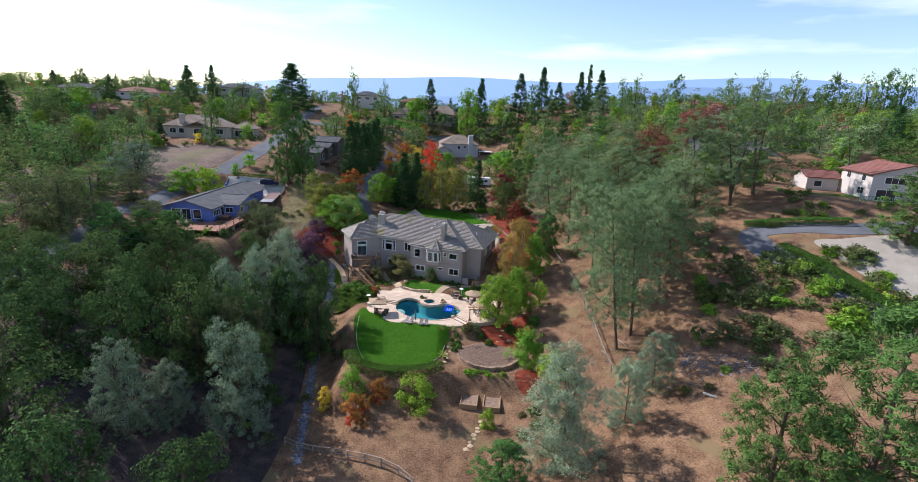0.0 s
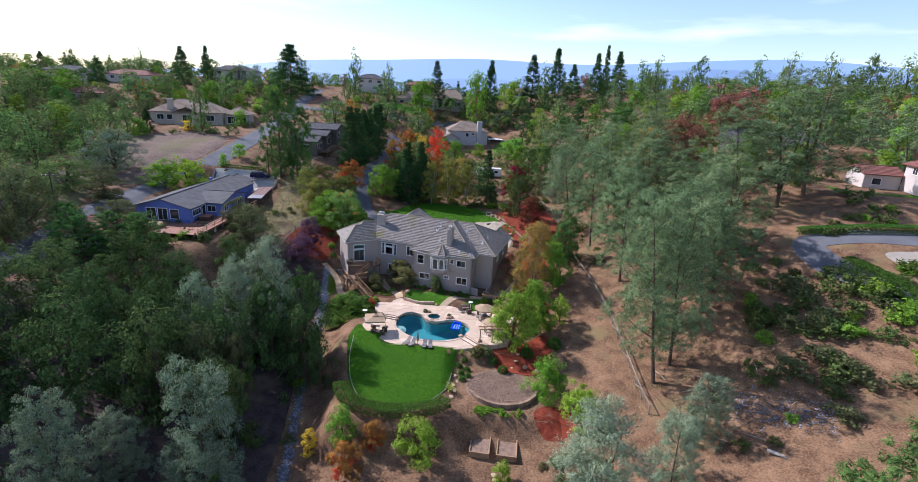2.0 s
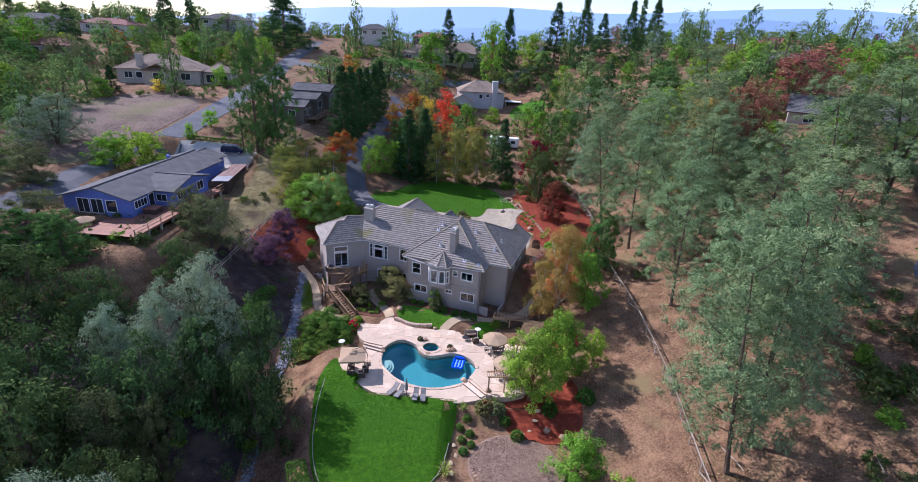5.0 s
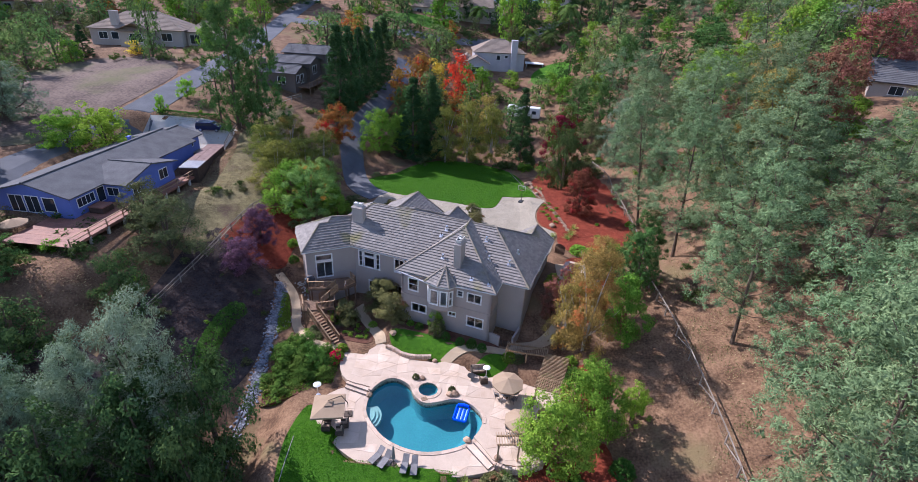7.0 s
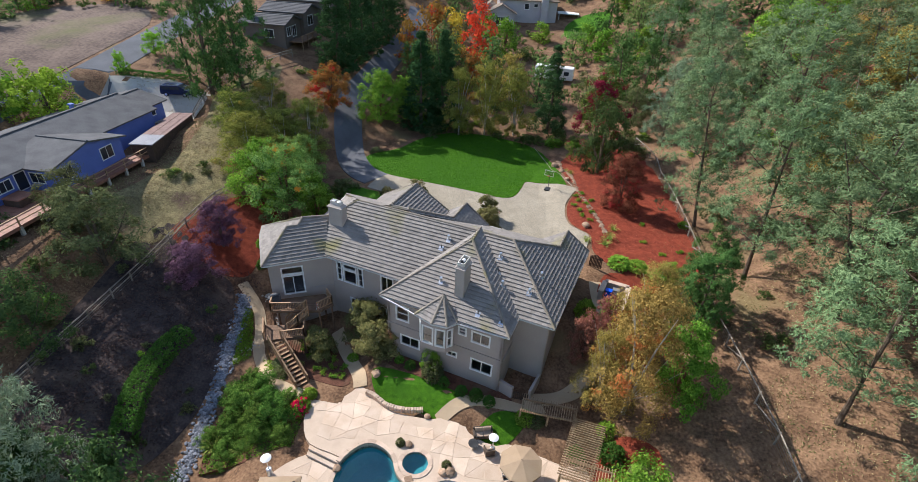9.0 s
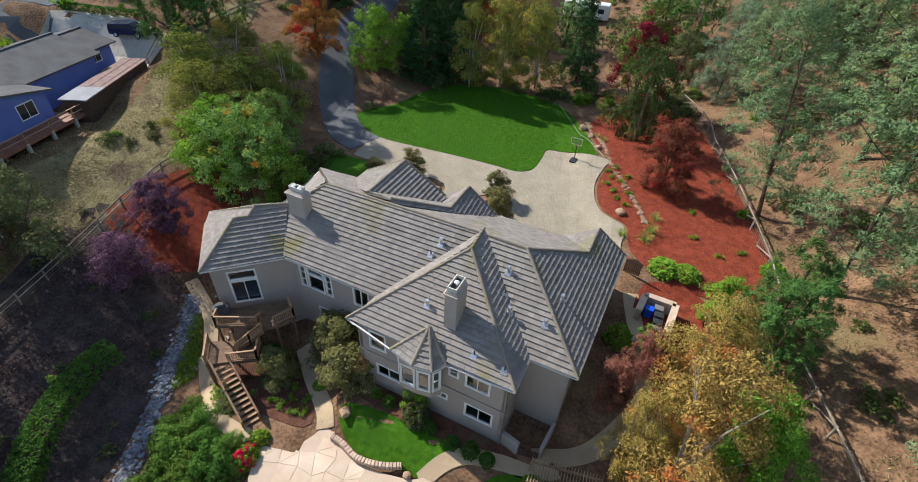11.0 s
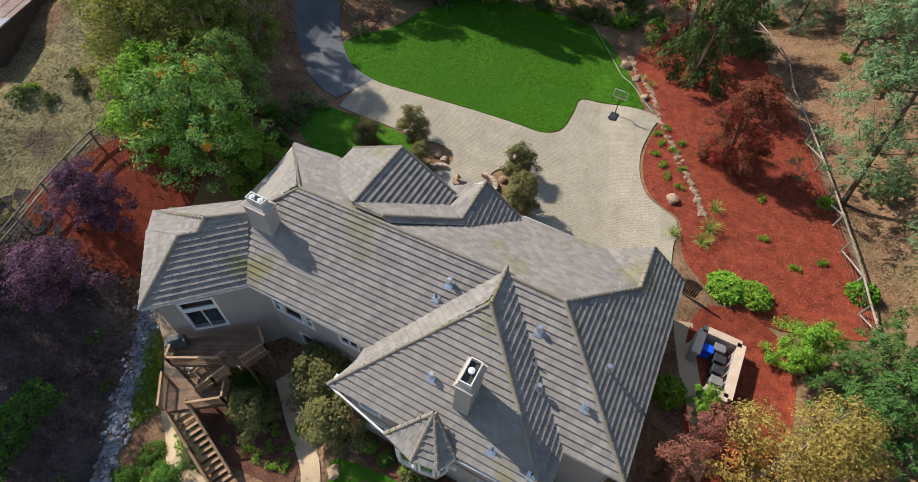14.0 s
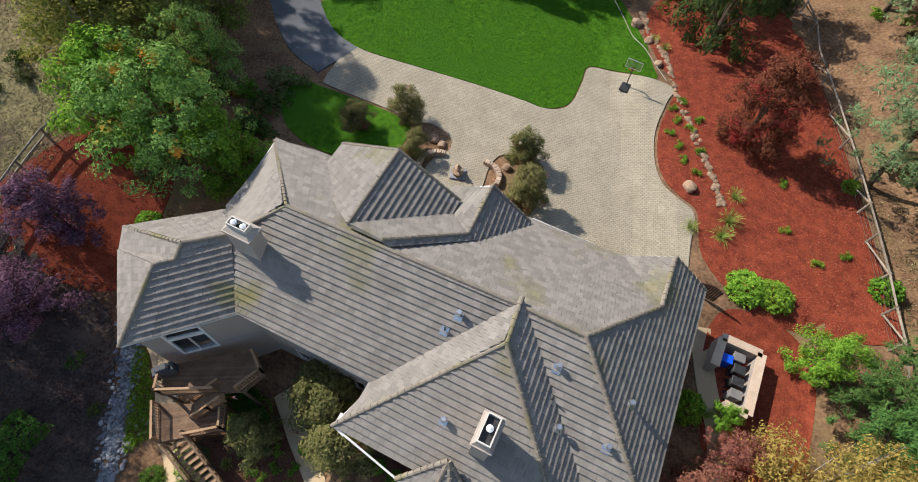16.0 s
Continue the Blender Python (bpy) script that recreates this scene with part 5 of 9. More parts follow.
BASE = 2.4
WC = [(-23.6, 103.98), hw(-13.9, -5.4), hw(-5.5, -5.4), hw(-5.5, -8.2), hw(6.3, -8.2), hw(6.3, -5.35), hw(9.5, -5.35), hw(9.65, 7.5), hw(5.3, 7.5), hw(-1.2, 7.5), hw(-1.6, 6.3), hw(-5.4, 6.2), hw(-6.2, 5.6), hw(-9.8, 5.9), hw(-12.6, 6.7), hw(-14.4, 3.6), (-20.1, 117.5), (-21.2, 113.3), (-26.8, 110.2)]
HOLES = {
    0: [(1.2, 3.3, 7.25, 9.55, 2, 1), (1.2, 3.3, 9.75, 10.6, 1, 1)],
    1: [(0.55, 1.15, 8.55, 10.85, 1, 3), (1.35, 2.95, 8.55, 10.1, 1, 1), (1.35, 2.95, 10.25, 10.85, 1, 1), (3.15, 3.75, 8.55, 10.85, 1, 3), (2.0, 4.1, 4.9, 6.6, 2, 1), (5.9, 7.35, 8.9, 10.85, 2, 1), (5.6, 7.2, 4.6, 6.8, 2, 1)],
    3: [(0.95, 2.3, 8.75, 10.5, 1, 2), (7.45, 8.2, 9.6, 10.45, 1, 2), (8.75, 10.5, 9.2, 10.45, 2, 1), (1.4, 3.45, 5.75, 6.95, 2, 1), (6.4, 7.4, 6.5, 7.1, 2, 1), (8.85, 10.95, 5.75, 7.15, 2, 1)],
    6: [(3.0, 4.6, 9.2, 10.4, 2, 1), (7.5, 9.0, 9.2, 10.4, 2, 1)],
    8: [(0.8, 5.6, 8.25, 10.6, 4, 1)],
}
for i in range(len(WC)):
    a, b = WC[i], WC[(i + 1) % len(WC)]
    top = EAVE - 0.02 if i not in (11, 12, 13, 14, 15) else 12.6 if i in (14, 15) else 12.2
    if i == 13:
        top = 13.2
    holes = HOLES.get(i, [])
    w, m = wall_run(a, b, BASE, top, [h[:4] for h in holes])
    for h in holes:
        window_in(m, h[0], h[1], h[2], h[3], h[4], h[5])
# the gable walls above the porch
bm = bmesh.new()
for tri in (("LF", "P1", "R1"), ("R1b", "P2", "R2"), ("NG", "P", "E")):
    p = [R[k] + HV * -0.35 - Vector((0, 0, 0.1)) for k in tri]
    f = [bm.verts.new(x) for x in p] + [bm.verts.new(x + HV * 0.25) for x in p]
    bm.faces.new(f[:3]), bm.faces.new(f[5:2:-1])
    for i in range(3):
        bm.faces.new((f[i], f[(i + 1) % 3], f[3 + (i + 1) % 3], f[3 + i]))
part("gable_wall", bm, M["stucco"], house)
# floors inside, so that the rooms are dark
for z in (4.5, 7.7):
    c = Vector((sum(p[0] for p in WC) / len(WC), sum(p[1] for p in WC) / len(WC), 0))
    pts = [Vector((p[0], p[1], 0)).lerp(c, 0.04) + Vector((0, 0, z)) for p in WC]
    piece("inner_floor", mesh("floor_slab", pts, [tuple(range(len(pts)))], M["room"]), house)
# soffits close the eaves
for names in (("SWc", "val"), ("val", "SE_in"), ("SW", "SE"), ("S_in", "S2"), ("S2", "E"), ("NW", "SWc"), ("SE_in", "SW"), ("SE", "S_in"), ("NG", "N2")):
    p, q = R[names[0]], R[names[1]]
    d = (q - p).normalized()
    s = Vector((-d.y, d.x, 0)) * 0.75
    z = Vector((0, 0, -0.15))
    piece("soffit", mesh("soffit", [p + z, q + z, q + s + z, p + s + z], [(0, 1, 2, 3)], M["gutter"]), house)
# the string course between the storeys
bm = bmesh.new()
for i, j in ((2, 3), (3, 4), (4, 5)):
    a, b = Vector((*WC[i][:2], 8.05)), Vector((*WC[j][:2], 8.05))
    d = (b - a).normalized()
    out = Vector((d.y, -d.x, 0)) * 0.04
    beam(bm, a + out - d * 0.08, b + out + d * 0.08, 0.10, 0.16)
part("string_course", bm, M["stucco"], house)
for p in (hw(6.22, -8.28), hw(-5.42, -8.28), hw(9.42, -5.45)):
    bm = bmesh.new()
    tube(bm, [(p.x, p.y, 11.3), (p.x, p.y, 3.6)], [0.045, 0.045], 8)
    part("downpipe", bm, M["stucco"], house)
# the bay over the small roof
bayc = [Vector((-7.05, 100.05, 0)), Vector((-6.75, 99.3, 0)), Vector((-5.5, 98.95, 0)), Vector((-4.4, 98.85, 0)), Vector((-3.8, 99.35, 0))]
for i, (p, q) in enumerate(zip(bayc, bayc[1:])):
    L = (q - p).length
    w, m = wall_run(p, q, 7.95, 11.25, [(0.12, L - 0.12, 8.6, 10.6)] if L > 0.6 else [], 0.15)
    if L > 0.6:
        window_in(m, 0.12, L - 0.12, 8.6, 10.6, 1, 2 if i == 3 else 1, thick=0.15)
bm = bmesh.new()
lowp = [p + Vector((0, 0, 7.95)) for p in bayc]
foot = [p.lerp(Vector((-5.4, 100.2, 0)), 0.55) + Vector((0, 0, 7.3)) for p in bayc]
vs = [bm.verts.new(p) for p in lowp] + [bm.verts.new(p) for p in foot]
for i in range(4):
    bm.faces.new((vs[i], vs[5 + i], vs[6 + i], vs[i + 1]))
bm.faces.new(vs[:5])
part("bay_corbel", bm, M["stucco"], house)


def chimney(x, y, z0, z1, w, d, rw, rd, turn, pots):
    """A stucco chimney: shaft, overhanging ledge, sloping shoulder and a hollow rim (rw by rd) around the flues."""
    c = new("chimney")
    c.parent = house
    c.matrix_basis = pose(x, y, 0, 0, 0, turn)
    part("shaft", boxes((-w / 2, w / 2, -d / 2, d / 2, z0, z1 - 0.66)), M["chimney"], c)
    bm = bmesh.new()
    box(bm, -w / 2 - 0.10, w / 2 + 0.10, -d / 2 - 0.10, d / 2 + 0.10, z1 - 0.66, z1 - 0.54, None, 0.015)
    part("ledge", bm, M["chimney"], c)
    bm = bmesh.new()
    lo = [bm.verts.new((a * (w / 2 + 0.03), b * (d / 2 + 0.03), z1 - 0.54)) for a, b in ((-1, -1), (1, -1), (1, 1), (-1, 1))]
    hi = [bm.verts.new((a * rw / 2, b * rd / 2, z1 - 0.30)) for a, b in ((-1, -1), (1, -1), (1, 1), (-1, 1))]
    for i in range(4):
        bm.faces.new((lo[i], lo[(i + 1) % 4], hi[(i + 1) % 4], hi[i]))
    bm.faces.new(hi)
    part("shoulder", bm, M["chimney"], c)
    bm = bmesh.new()
    for s in ((-rw / 2, rw / 2, -rd / 2, -rd / 2 + 0.06), (-rw / 2, rw / 2, rd / 2 - 0.06, rd / 2), (-rw / 2, -rw / 2 + 0.06, -rd / 2 + 0.06, rd / 2 - 0.06), (rw / 2 - 0.06, rw / 2, -rd / 2 + 0.06, rd / 2 - 0.06)):
        box(bm, s[0], s[1], s[2], s[3], z1 - 0.299, z1)
    part("cap", bm, M["chimneycap"], c)
    part("well", boxes((-rw / 2 + 0.065, rw / 2 - 0.065, -rd / 2 + 0.065, rd / 2 - 0.065, z1 - 0.29, z1 - 0.26)), M["black"], c)
    for p in pots:
        bm = bmesh.new()
        lathe(bm, [(0.10, z1 - 0.26), (0.10, z1 - 0.10), (0.17, z1 - 0.08), (0.17, z1 - 0.02), (0.04, z1 + 0.05)], 14, (p[0], p[1], 0))
        part("flue_cap", bm, M["white_metal"], c)
    return c


M["chimneycap"] = mat("pale_chimney_cap", (0.55, 0.51, 0.45), (0.66, 0.62, 0.55), 1.0, 0.8, 25.0, 0.1)
M["white_metal"] = mat("white_metal", (0.78, 0.78, 0.78), (0.86, 0.86, 0.86), 2.0, 0.4, 20.0, 0.05)
chimney(-17.94, 109.5, 12.6, 16.4, 1.62, 0.92, 1.22, 0.52, -15.5, [(-0.30, 0), (0.30, 0)])
chimney(-3.55, 101.95, 12.2, 16.35, 0.86, 1.50, 0.66, 1.34, -15.5, [(0, 0.05)])


def roof_vent(px, py, pipe=False):
    """A vent pipe on its flashing, set on the roof."""
    best = None
    for names in ROOF_PLANES + [FRONT]:
        pts = [R[k] for k in names]
        o, a, u, n = roof_frame(pts)
        if inside(px, py, [(p.x, p.y) for p in pts]):
            z = o.z - (n.x * (px - o.x) + n.y * (py - o.y)) / n.z
            if best is None or z > best[0]:
                best = (z, a, u, n)
    if best is None:
        return
    z, a, u, n = best
    v = new("roof_vent")
    v.parent = house
    v.matrix_basis = Matrix.Translation((px, py, z))
    rot = Matrix((a, u, n)).transposed().to_4x4()
    bm = bmesh.new()
    box(bm, -0.22, 0.22, -0.28, 0.22, 0.04, 0.075, rot)
    part("flashing", bm, M["steel"], v)
    bm = bmesh.new()
    if pipe:
        lathe(bm, [(0.05, 0), (0.05, 0.42)], 8)
        part("pipe", bm, M["black"], v)
    else:
        lathe(bm, [(0.09, 0), (0.09, 0.36), (0.16, 0.38), (0.16, 0.50), (0.12, 0.58)], 12)
        part("hood", bm, M["steel"], v)


for p in ((-5.8, 107.5), (-5.6, 102.5), (-0.5, 105.8), (0.0, 103.2), (3.5, 105.0), (2.5, 102.8)):
    roof_vent(*p)
for p in ((-6.4, 106.8), (-0.5, 104.4), (-1.8, 99.9), (0.3, 99.2)):
    roof_vent(*p, True)

# ---- the wooden deck and its stairs ----
deck = empty("deck", label="brown wooden deck on two levels with railings", category="deck")


def boards(outline, z, width=0.14):
    """Deck boards laid within an outline."""
    pts = [Vector((p[0], p[1])) for p in outline]
    d = (pts[1] - pts[0]).normalized()
    s = Vector((-d.y, d.x))
    loc = [((p - pts[0]).dot(d), (p - pts[0]).dot(s)) for p in pts]
    ar = sum(loc[i - 1][0] * loc[i][1] - loc[i][0] * loc[i - 1][1] for i in range(len(loc)))
    loc = loc if ar > 0 else loc[::-1]
    y = min(q[1] for q in loc)
    while y < max(q[1] for q in loc):
        q = clip_any([(-20, y + 0.008), (20, y + 0.008), (20, y + width), (-20, y + width)], loc)
        if len(q) >= 3:
            w = [pts[0] + d * x[0] + s * x[1] for x in q]
            k = len(w)
            piece("board", mesh("board", [(p.x, p.y, z) for p in w] + [(p.x, p.y, z - 0.04) for p in w], [tuple(range(k)), tuple(range(k, 2 * k))[::-1]] + [(i, k + i, k + (i + 1) % k, (i + 1) % k) for i in range(k)], M["deckwood"]), deck)
        y += width


def railing(pts, z, h=1.0, parent=None, z2=None):
    """A railing of posts, rails and balusters along points."""
    n = len(pts) - 1
    for i, (a, b) in enumerate(zip(pts, pts[1:])):
        za, zb = (z, z) if z2 is None else (z + (z2 - z) * i / n, z + (z2 - z) * (i + 1) / n)
        a, b = Vector((*a, za)), Vector((*b, zb))
        L = (b - a).length
        rail = bmesh.new()
        beam(rail, a + Vector((0, 0, h)), b + Vector((0, 0, h)), 0.14, 0.05)
        part("top_rail", rail, M["railwood"], parent)
        lower = bmesh.new()
        beam(lower, a + Vector((0, 0, 0.12)), b + Vector((0, 0, 0.12)), 0.05, 0.08)
        part("bottom_rail", lower, M["railwood"], parent)
        k = max(2, int(L / 0.16))
        me = None
        for j in range(1, k):
            p = a.lerp(b, j / k)
            if me is None:
                me = mesh("baluster", *pane_box(-0.02, 0.02, -0.02, 0.02, 0.12, h - 0.02), M["railwood"])
            piece("baluster", me, parent, Matrix.Translation(p))
        for p in (a, b):
            piece("post", mesh("post", *pane_box(-0.055, 0.055, -0.055, 0.055, -0.3, h + 0.04), M["railwood"]), parent, Matrix.Translation(p))


UP, LOWD = 7.15, 5.45
UPPER = [(-22.9, 101.9), (-18.1, 103.0), (-17.2, 104.3), (-18.6, 105.6), (-23.3, 103.6)]
LOWER = [(-22.6, 99.4), (-19.0, 100.8), (-19.5, 102.3), (-23.9, 101.5)]
boards(UPPER, UP)
boards(LOWER, LOWD)
for out, z in ((UPPER, UP), (LOWER, LOWD)):
    bm = bmesh.new()
    for a, b in zip(out, out[1:] + out[:1]):
        beam(bm, (*a, z - 0.18), (*b, z - 0.18), 0.06, 0.26)
    part("rim_joist", bm, M["deckwood"], deck)
    for p in out:
        c = Vector((sum(q[0] for q in out) / len(out), sum(q[1] for q in out) / len(out)))
        q = Vector(p).lerp(c, 0.06)
        part("support_post", boxes((q.x - 0.07, q.x + 0.07, q.y - 0.07, q.y + 0.07, ground_at(q.x, q.y) - 0.2, z - 0.05)), M["deckwood"], deck)
railing([(-23.2, 103.4), (-22.85, 101.95), (-19.6, 102.7)], UP, parent=deck)
railing([(-18.3, 103.0), (-17.3, 104.3), (-18.2, 105.3)], UP, parent=deck)
railing([(-23.6, 101.5), (-22.6, 99.5)], LOWD, parent=deck)
railing([(-21.0, 100.05), (-19.05, 100.85), (-19.5, 102.2)], LOWD, parent=deck)


def stair(a, b, w, z0, z1, n):
    """Open stairs from a (high) to b (low), w wide."""
    a, b = Vector((*a, z0)), Vector((*b, z1))
    d = (b - a)
    flat = Vector((d.x, d.y, 0)).normalized()
    s = Vector((-flat.y, flat.x, 0))
    rot = Matrix((flat, s, Vector((0, 0, 1)))).transposed().to_4x4()
    tread = mesh("tread", *pane_box(-0.15, 0.15, -w / 2, w / 2, -0.045, 0.0), M["railwood"])
    for i in range(n):
        piece("tread", tread, deck, Matrix.Translation(a.lerp(b, (i + 0.5) / n)) @ rot)
    for k in (-1, 1):
        bm = bmesh.new()
        beam(bm, a + s * k * w / 2 - Vector((0, 0, 0.12)), b + s * k * w / 2 - Vector((0, 0, 0.02)), 0.05, 0.30)
        part("stringer", bm, M["deckwood"], deck)
        railing([(a + s * k * w / 2).xy, (a.lerp(b, 0.5) + s * k * w / 2).xy, (b + s * k * w / 2).xy], z0, 0.95, deck, z1)


stair((-21.6, 99.75), (-17.75, 96.75), 1.25, LOWD - 0.1, 3.1, 12)
stair((-19.3, 102.75), (-21.2, 101.6), 1.1, UP - 0.05, LOWD, 9)
# lattice skirt below the lower deck
bm = bmesh.new()
for i in range(26):
    p = Vector((*LOWER[0], 0)).lerp(Vector((*LOWER[1], 0)), i / 25)
    box(bm, p.x - 0.02, p.x + 0.02, p.y - 0.012, p.y + 0.012, 3.2, LOWD - 0.1)
part("lattice", bm, M["deckwood"], deck)

g = empty("covered_grill", pose(-23.0, 103.2, UP, 0, 0, 35), label="grill under dark grey cover on deck", category="grill")
bm = bmesh.new()
box(bm, -0.62, 0.62, -0.30, 0.30, 0.0, 0.85, None, 0.06)
part("cover", bm, M["grillcover"], g)
bm = bmesh.new()
box(bm, -0.38, 0.38, -0.26, 0.26, 0.84, 1.12, None, 0.10)
part("hood", bm, M["grillcover"], g)
fl = empty("small_flag", pose(-18.25, 102.6, UP + 0.4, 0, 0, 20), label="small red and white striped flag on deck rail", category="flag")
bm = bmesh.new()
tube(bm, [(0, 0, 0), (0.25, -0.35, 1.1)], [0.018, 0.014], 6)
part("staff", bm, M["trim"], fl)
for i in range(7):
    part("stripe", boxes((0.24 - 0.02 * i, 0.26 - 0.02 * i + 0.02, -0.36, -0.34 + 0.01, 0.35 + 0.1 * i, 0.45 + 0.1 * i - 0.002)), M["flagred" if i % 2 == 0 else "trim"], fl)

# ---- pool, terrace and garden ----
M["water"] = bpy.data.materials.new("pool_water")
M["water"].use_nodes = True
wn_ = M["water"].node_tree
wn_.nodes.remove(wn_.nodes["Principled BSDF"])
wclear, wgloss, wmix = wn_.nodes.new("ShaderNodeBsdfTransparent"), wn_.nodes.new("ShaderNodeBsdfGlossy"), wn_.nodes.new("ShaderNodeMixShader")
wclear.inputs["Color"].default_value, wgloss.inputs["Roughness"].default_value, wmix.inputs["Fac"].default_value = (0.45, 0.86, 0.90, 1), 0.12, 0.055
wnz, wbp = wn_.nodes.new("ShaderNodeTexNoise"), wn_.nodes.new("ShaderNodeBump")
wnz.inputs["Scale"].default_value = 3.5
wbp.inputs["Strength"].default_value, wbp.inputs["Distance"].default_value = 0.4, 0.05
wn_.links.new(wnz.outputs["Fac"], wbp.inputs["Height"])
wn_.links.new(wbp.outputs["Normal"], wgloss.inputs["Normal"])
wn_.links.new(wclear.outputs[0], wmix.inputs[1])
wn_.links.new(wgloss.outputs[0], wmix.inputs[2])
wn_.links.new(wmix.outputs[0], wn_.nodes["Material Output"].inputs["Surface"])
M["plaster"] = mat("pool_plaster", (0.06, 0.235, 0.265), (0.09, 0.305, 0.335), 0.4, 0.8, 6.0, 0.1)
M["pooltile"] = mat("pool_tile", (0.06, 0.05, 0.05), (0.16, 0.12, 0.10), 4.0, 0.4, 20.0, 0.2)
M["coping"] = mat("pool_coping", (0.46, 0.33, 0.24), (0.60, 0.46, 0.35), 1.5, 0.8, 20.0, 0.3, spread=0.15)
M["joint"] = mat("stone_joint", (0.50, 0.38, 0.285), (0.60, 0.47, 0.355), 1.0, 0.9, 20.0, 0.2)
M["canvas"] = mat("tan_canvas", (0.33, 0.235, 0.15), (0.42, 0.305, 0.20), 1.0, 0.9, 40.0, 0.15)
M["cushion"] = mat("striped_cushion", (0.34, 0.24, 0.17), (0.52, 0.40, 0.29), 3.0, 0.9, 25.0, 0.3)
M["sling"] = mat("grey_sling", (0.15, 0.14, 0.135), (0.25, 0.235, 0.225), 2.0, 0.8, 40.0, 0.2, spread=0.1)
M["wicker"] = mat("dark_wicker", (0.05, 0.035, 0.025), (0.12, 0.085, 0.06), 3.0, 0.8, 40.0, 0.5)
M["blue"] = mat("blue_vinyl", (0.005, 0.07, 0.62), (0.01, 0.11, 0.78), 1.0, 0.25, 10.0, 0.05)
M["paleblue"] = mat("pale_blue_vinyl", (0.25, 0.45, 0.85), (0.35, 0.55, 0.92), 1.0, 0.25, 10.0, 0.05)
M["pergola"] = mat("pergola_timber", (0.28, 0.18, 0.10), (0.46, 0.32, 0.19), 1.5, 0.8, 14.0, 0.4, spread=0.2)
M["fence"] = mat("weathered_timber", (0.20, 0.165, 0.13), (0.36, 0.30, 0.24), 1.5, 0.9, 12.0, 0.5, spread=0.25)
M["wire"] = mat("fence_wire", (0.20, 0.18, 0.16), (0.30, 0.27, 0.24), 2.0, 0.6, 20.0, 0.1, 0.6)
M["grass_tuft"] = leaf("tuft_blades", (0.20, 0.30, 0.06), (0.42, 0.50, 0.14), glow=0.4)
M["hedge"] = leaf("hedge_leaves", (0.042, 0.115, 0.02), (0.12, 0.23, 0.045))
M["flower"] = leaf("red_flowers", (0.55, 0.01, 0.02), (0.80, 0.03, 0.03))
M["brush"] = leaf("hill_brush", (0.06, 0.10, 0.03), (0.15, 0.20, 0.06))
M["white"] = M["trim"]
M["sump"] = mat("gate_wood", (0.05, 0.03, 0.02), (0.11, 0.07, 0.05), 2.0, 0.8, 20.0, 0.3)

POOL = smooth_loop([(-11.4, 87.3), (-11.5, 89.8), (-10.4, 91.6), (-9.1, 92.0), (-7.5, 91.2), (-6.7, 89.8), (-5.5, 88.9), (-4.1, 89.2), (-2.3, 89.9), (-0.7, 89.5), (0.6, 88.3), (0.85, 87.0), (0.2, 85.3), (-1.0, 84.2), (-2.9, 83.3), (-4.8, 82.95), (-6.8, 83.25), (-8.7, 84.1), (-10.3, 85.6)], 4)
SPA = [(-5.35 + 1.12 * math.cos(a), 90.85 + 1.05 * math.sin(a)) for a in np.linspace(0, 2 * math.pi, 28, endpoint=False)]
LOWT, TOPT = 2.62, 3.02


def ring_loop(loop, d):
    """An outline moved outwards by d."""
    p = [Vector((q[0], q[1])) for q in loop]
    ar = sum(p[i - 1].x * p[i].y - p[i].x * p[i - 1].y for i in range(len(p)))
    out = []
    for i in range(len(p)):
        t = (p[(i + 1) % len(p)] - p[i - 1]).normalized()
        s = Vector((t.y, -t.x)) * (1 if ar > 0 else -1)
        out.append(p[i] + s * d)
    return out


def slab_with_holes(name, outer, holes, z, thick, material):
    """A level slab with openings cut through it."""
    pts, edges = [], []
    for loop in [outer, *holes]:
        k = len(pts)
        pts += [Vector((p[0], p[1])) for p in loop]
        edges += [(k + i, k + (i + 1) % len(loop)) for i in range(len(loop))]
    v, _, f, *_ = delaunay_2d_cdt(pts, edges, [], 0, 1e-5)
    keep = []
    for q in f:
        c = sum((v[i] for i in q), Vector((0, 0))) / len(q)
        if inside(c.x, c.y, outer) and not any(inside(c.x, c.y, h) for h in holes):
            keep.append(tuple(q))
    verts = [(p.x, p.y, z) for p in v] + [(p.x, p.y, z - thick) for p in v]
    n = len(v)
    faces = list(keep)
    es = {(a, b) for q in keep for a, b in zip(q, q[1:] + q[:1])}
    faces += [(b, a, n + a, n + b) for a, b in es if (b, a) not in es]
    return mesh(name, verts, faces, material)


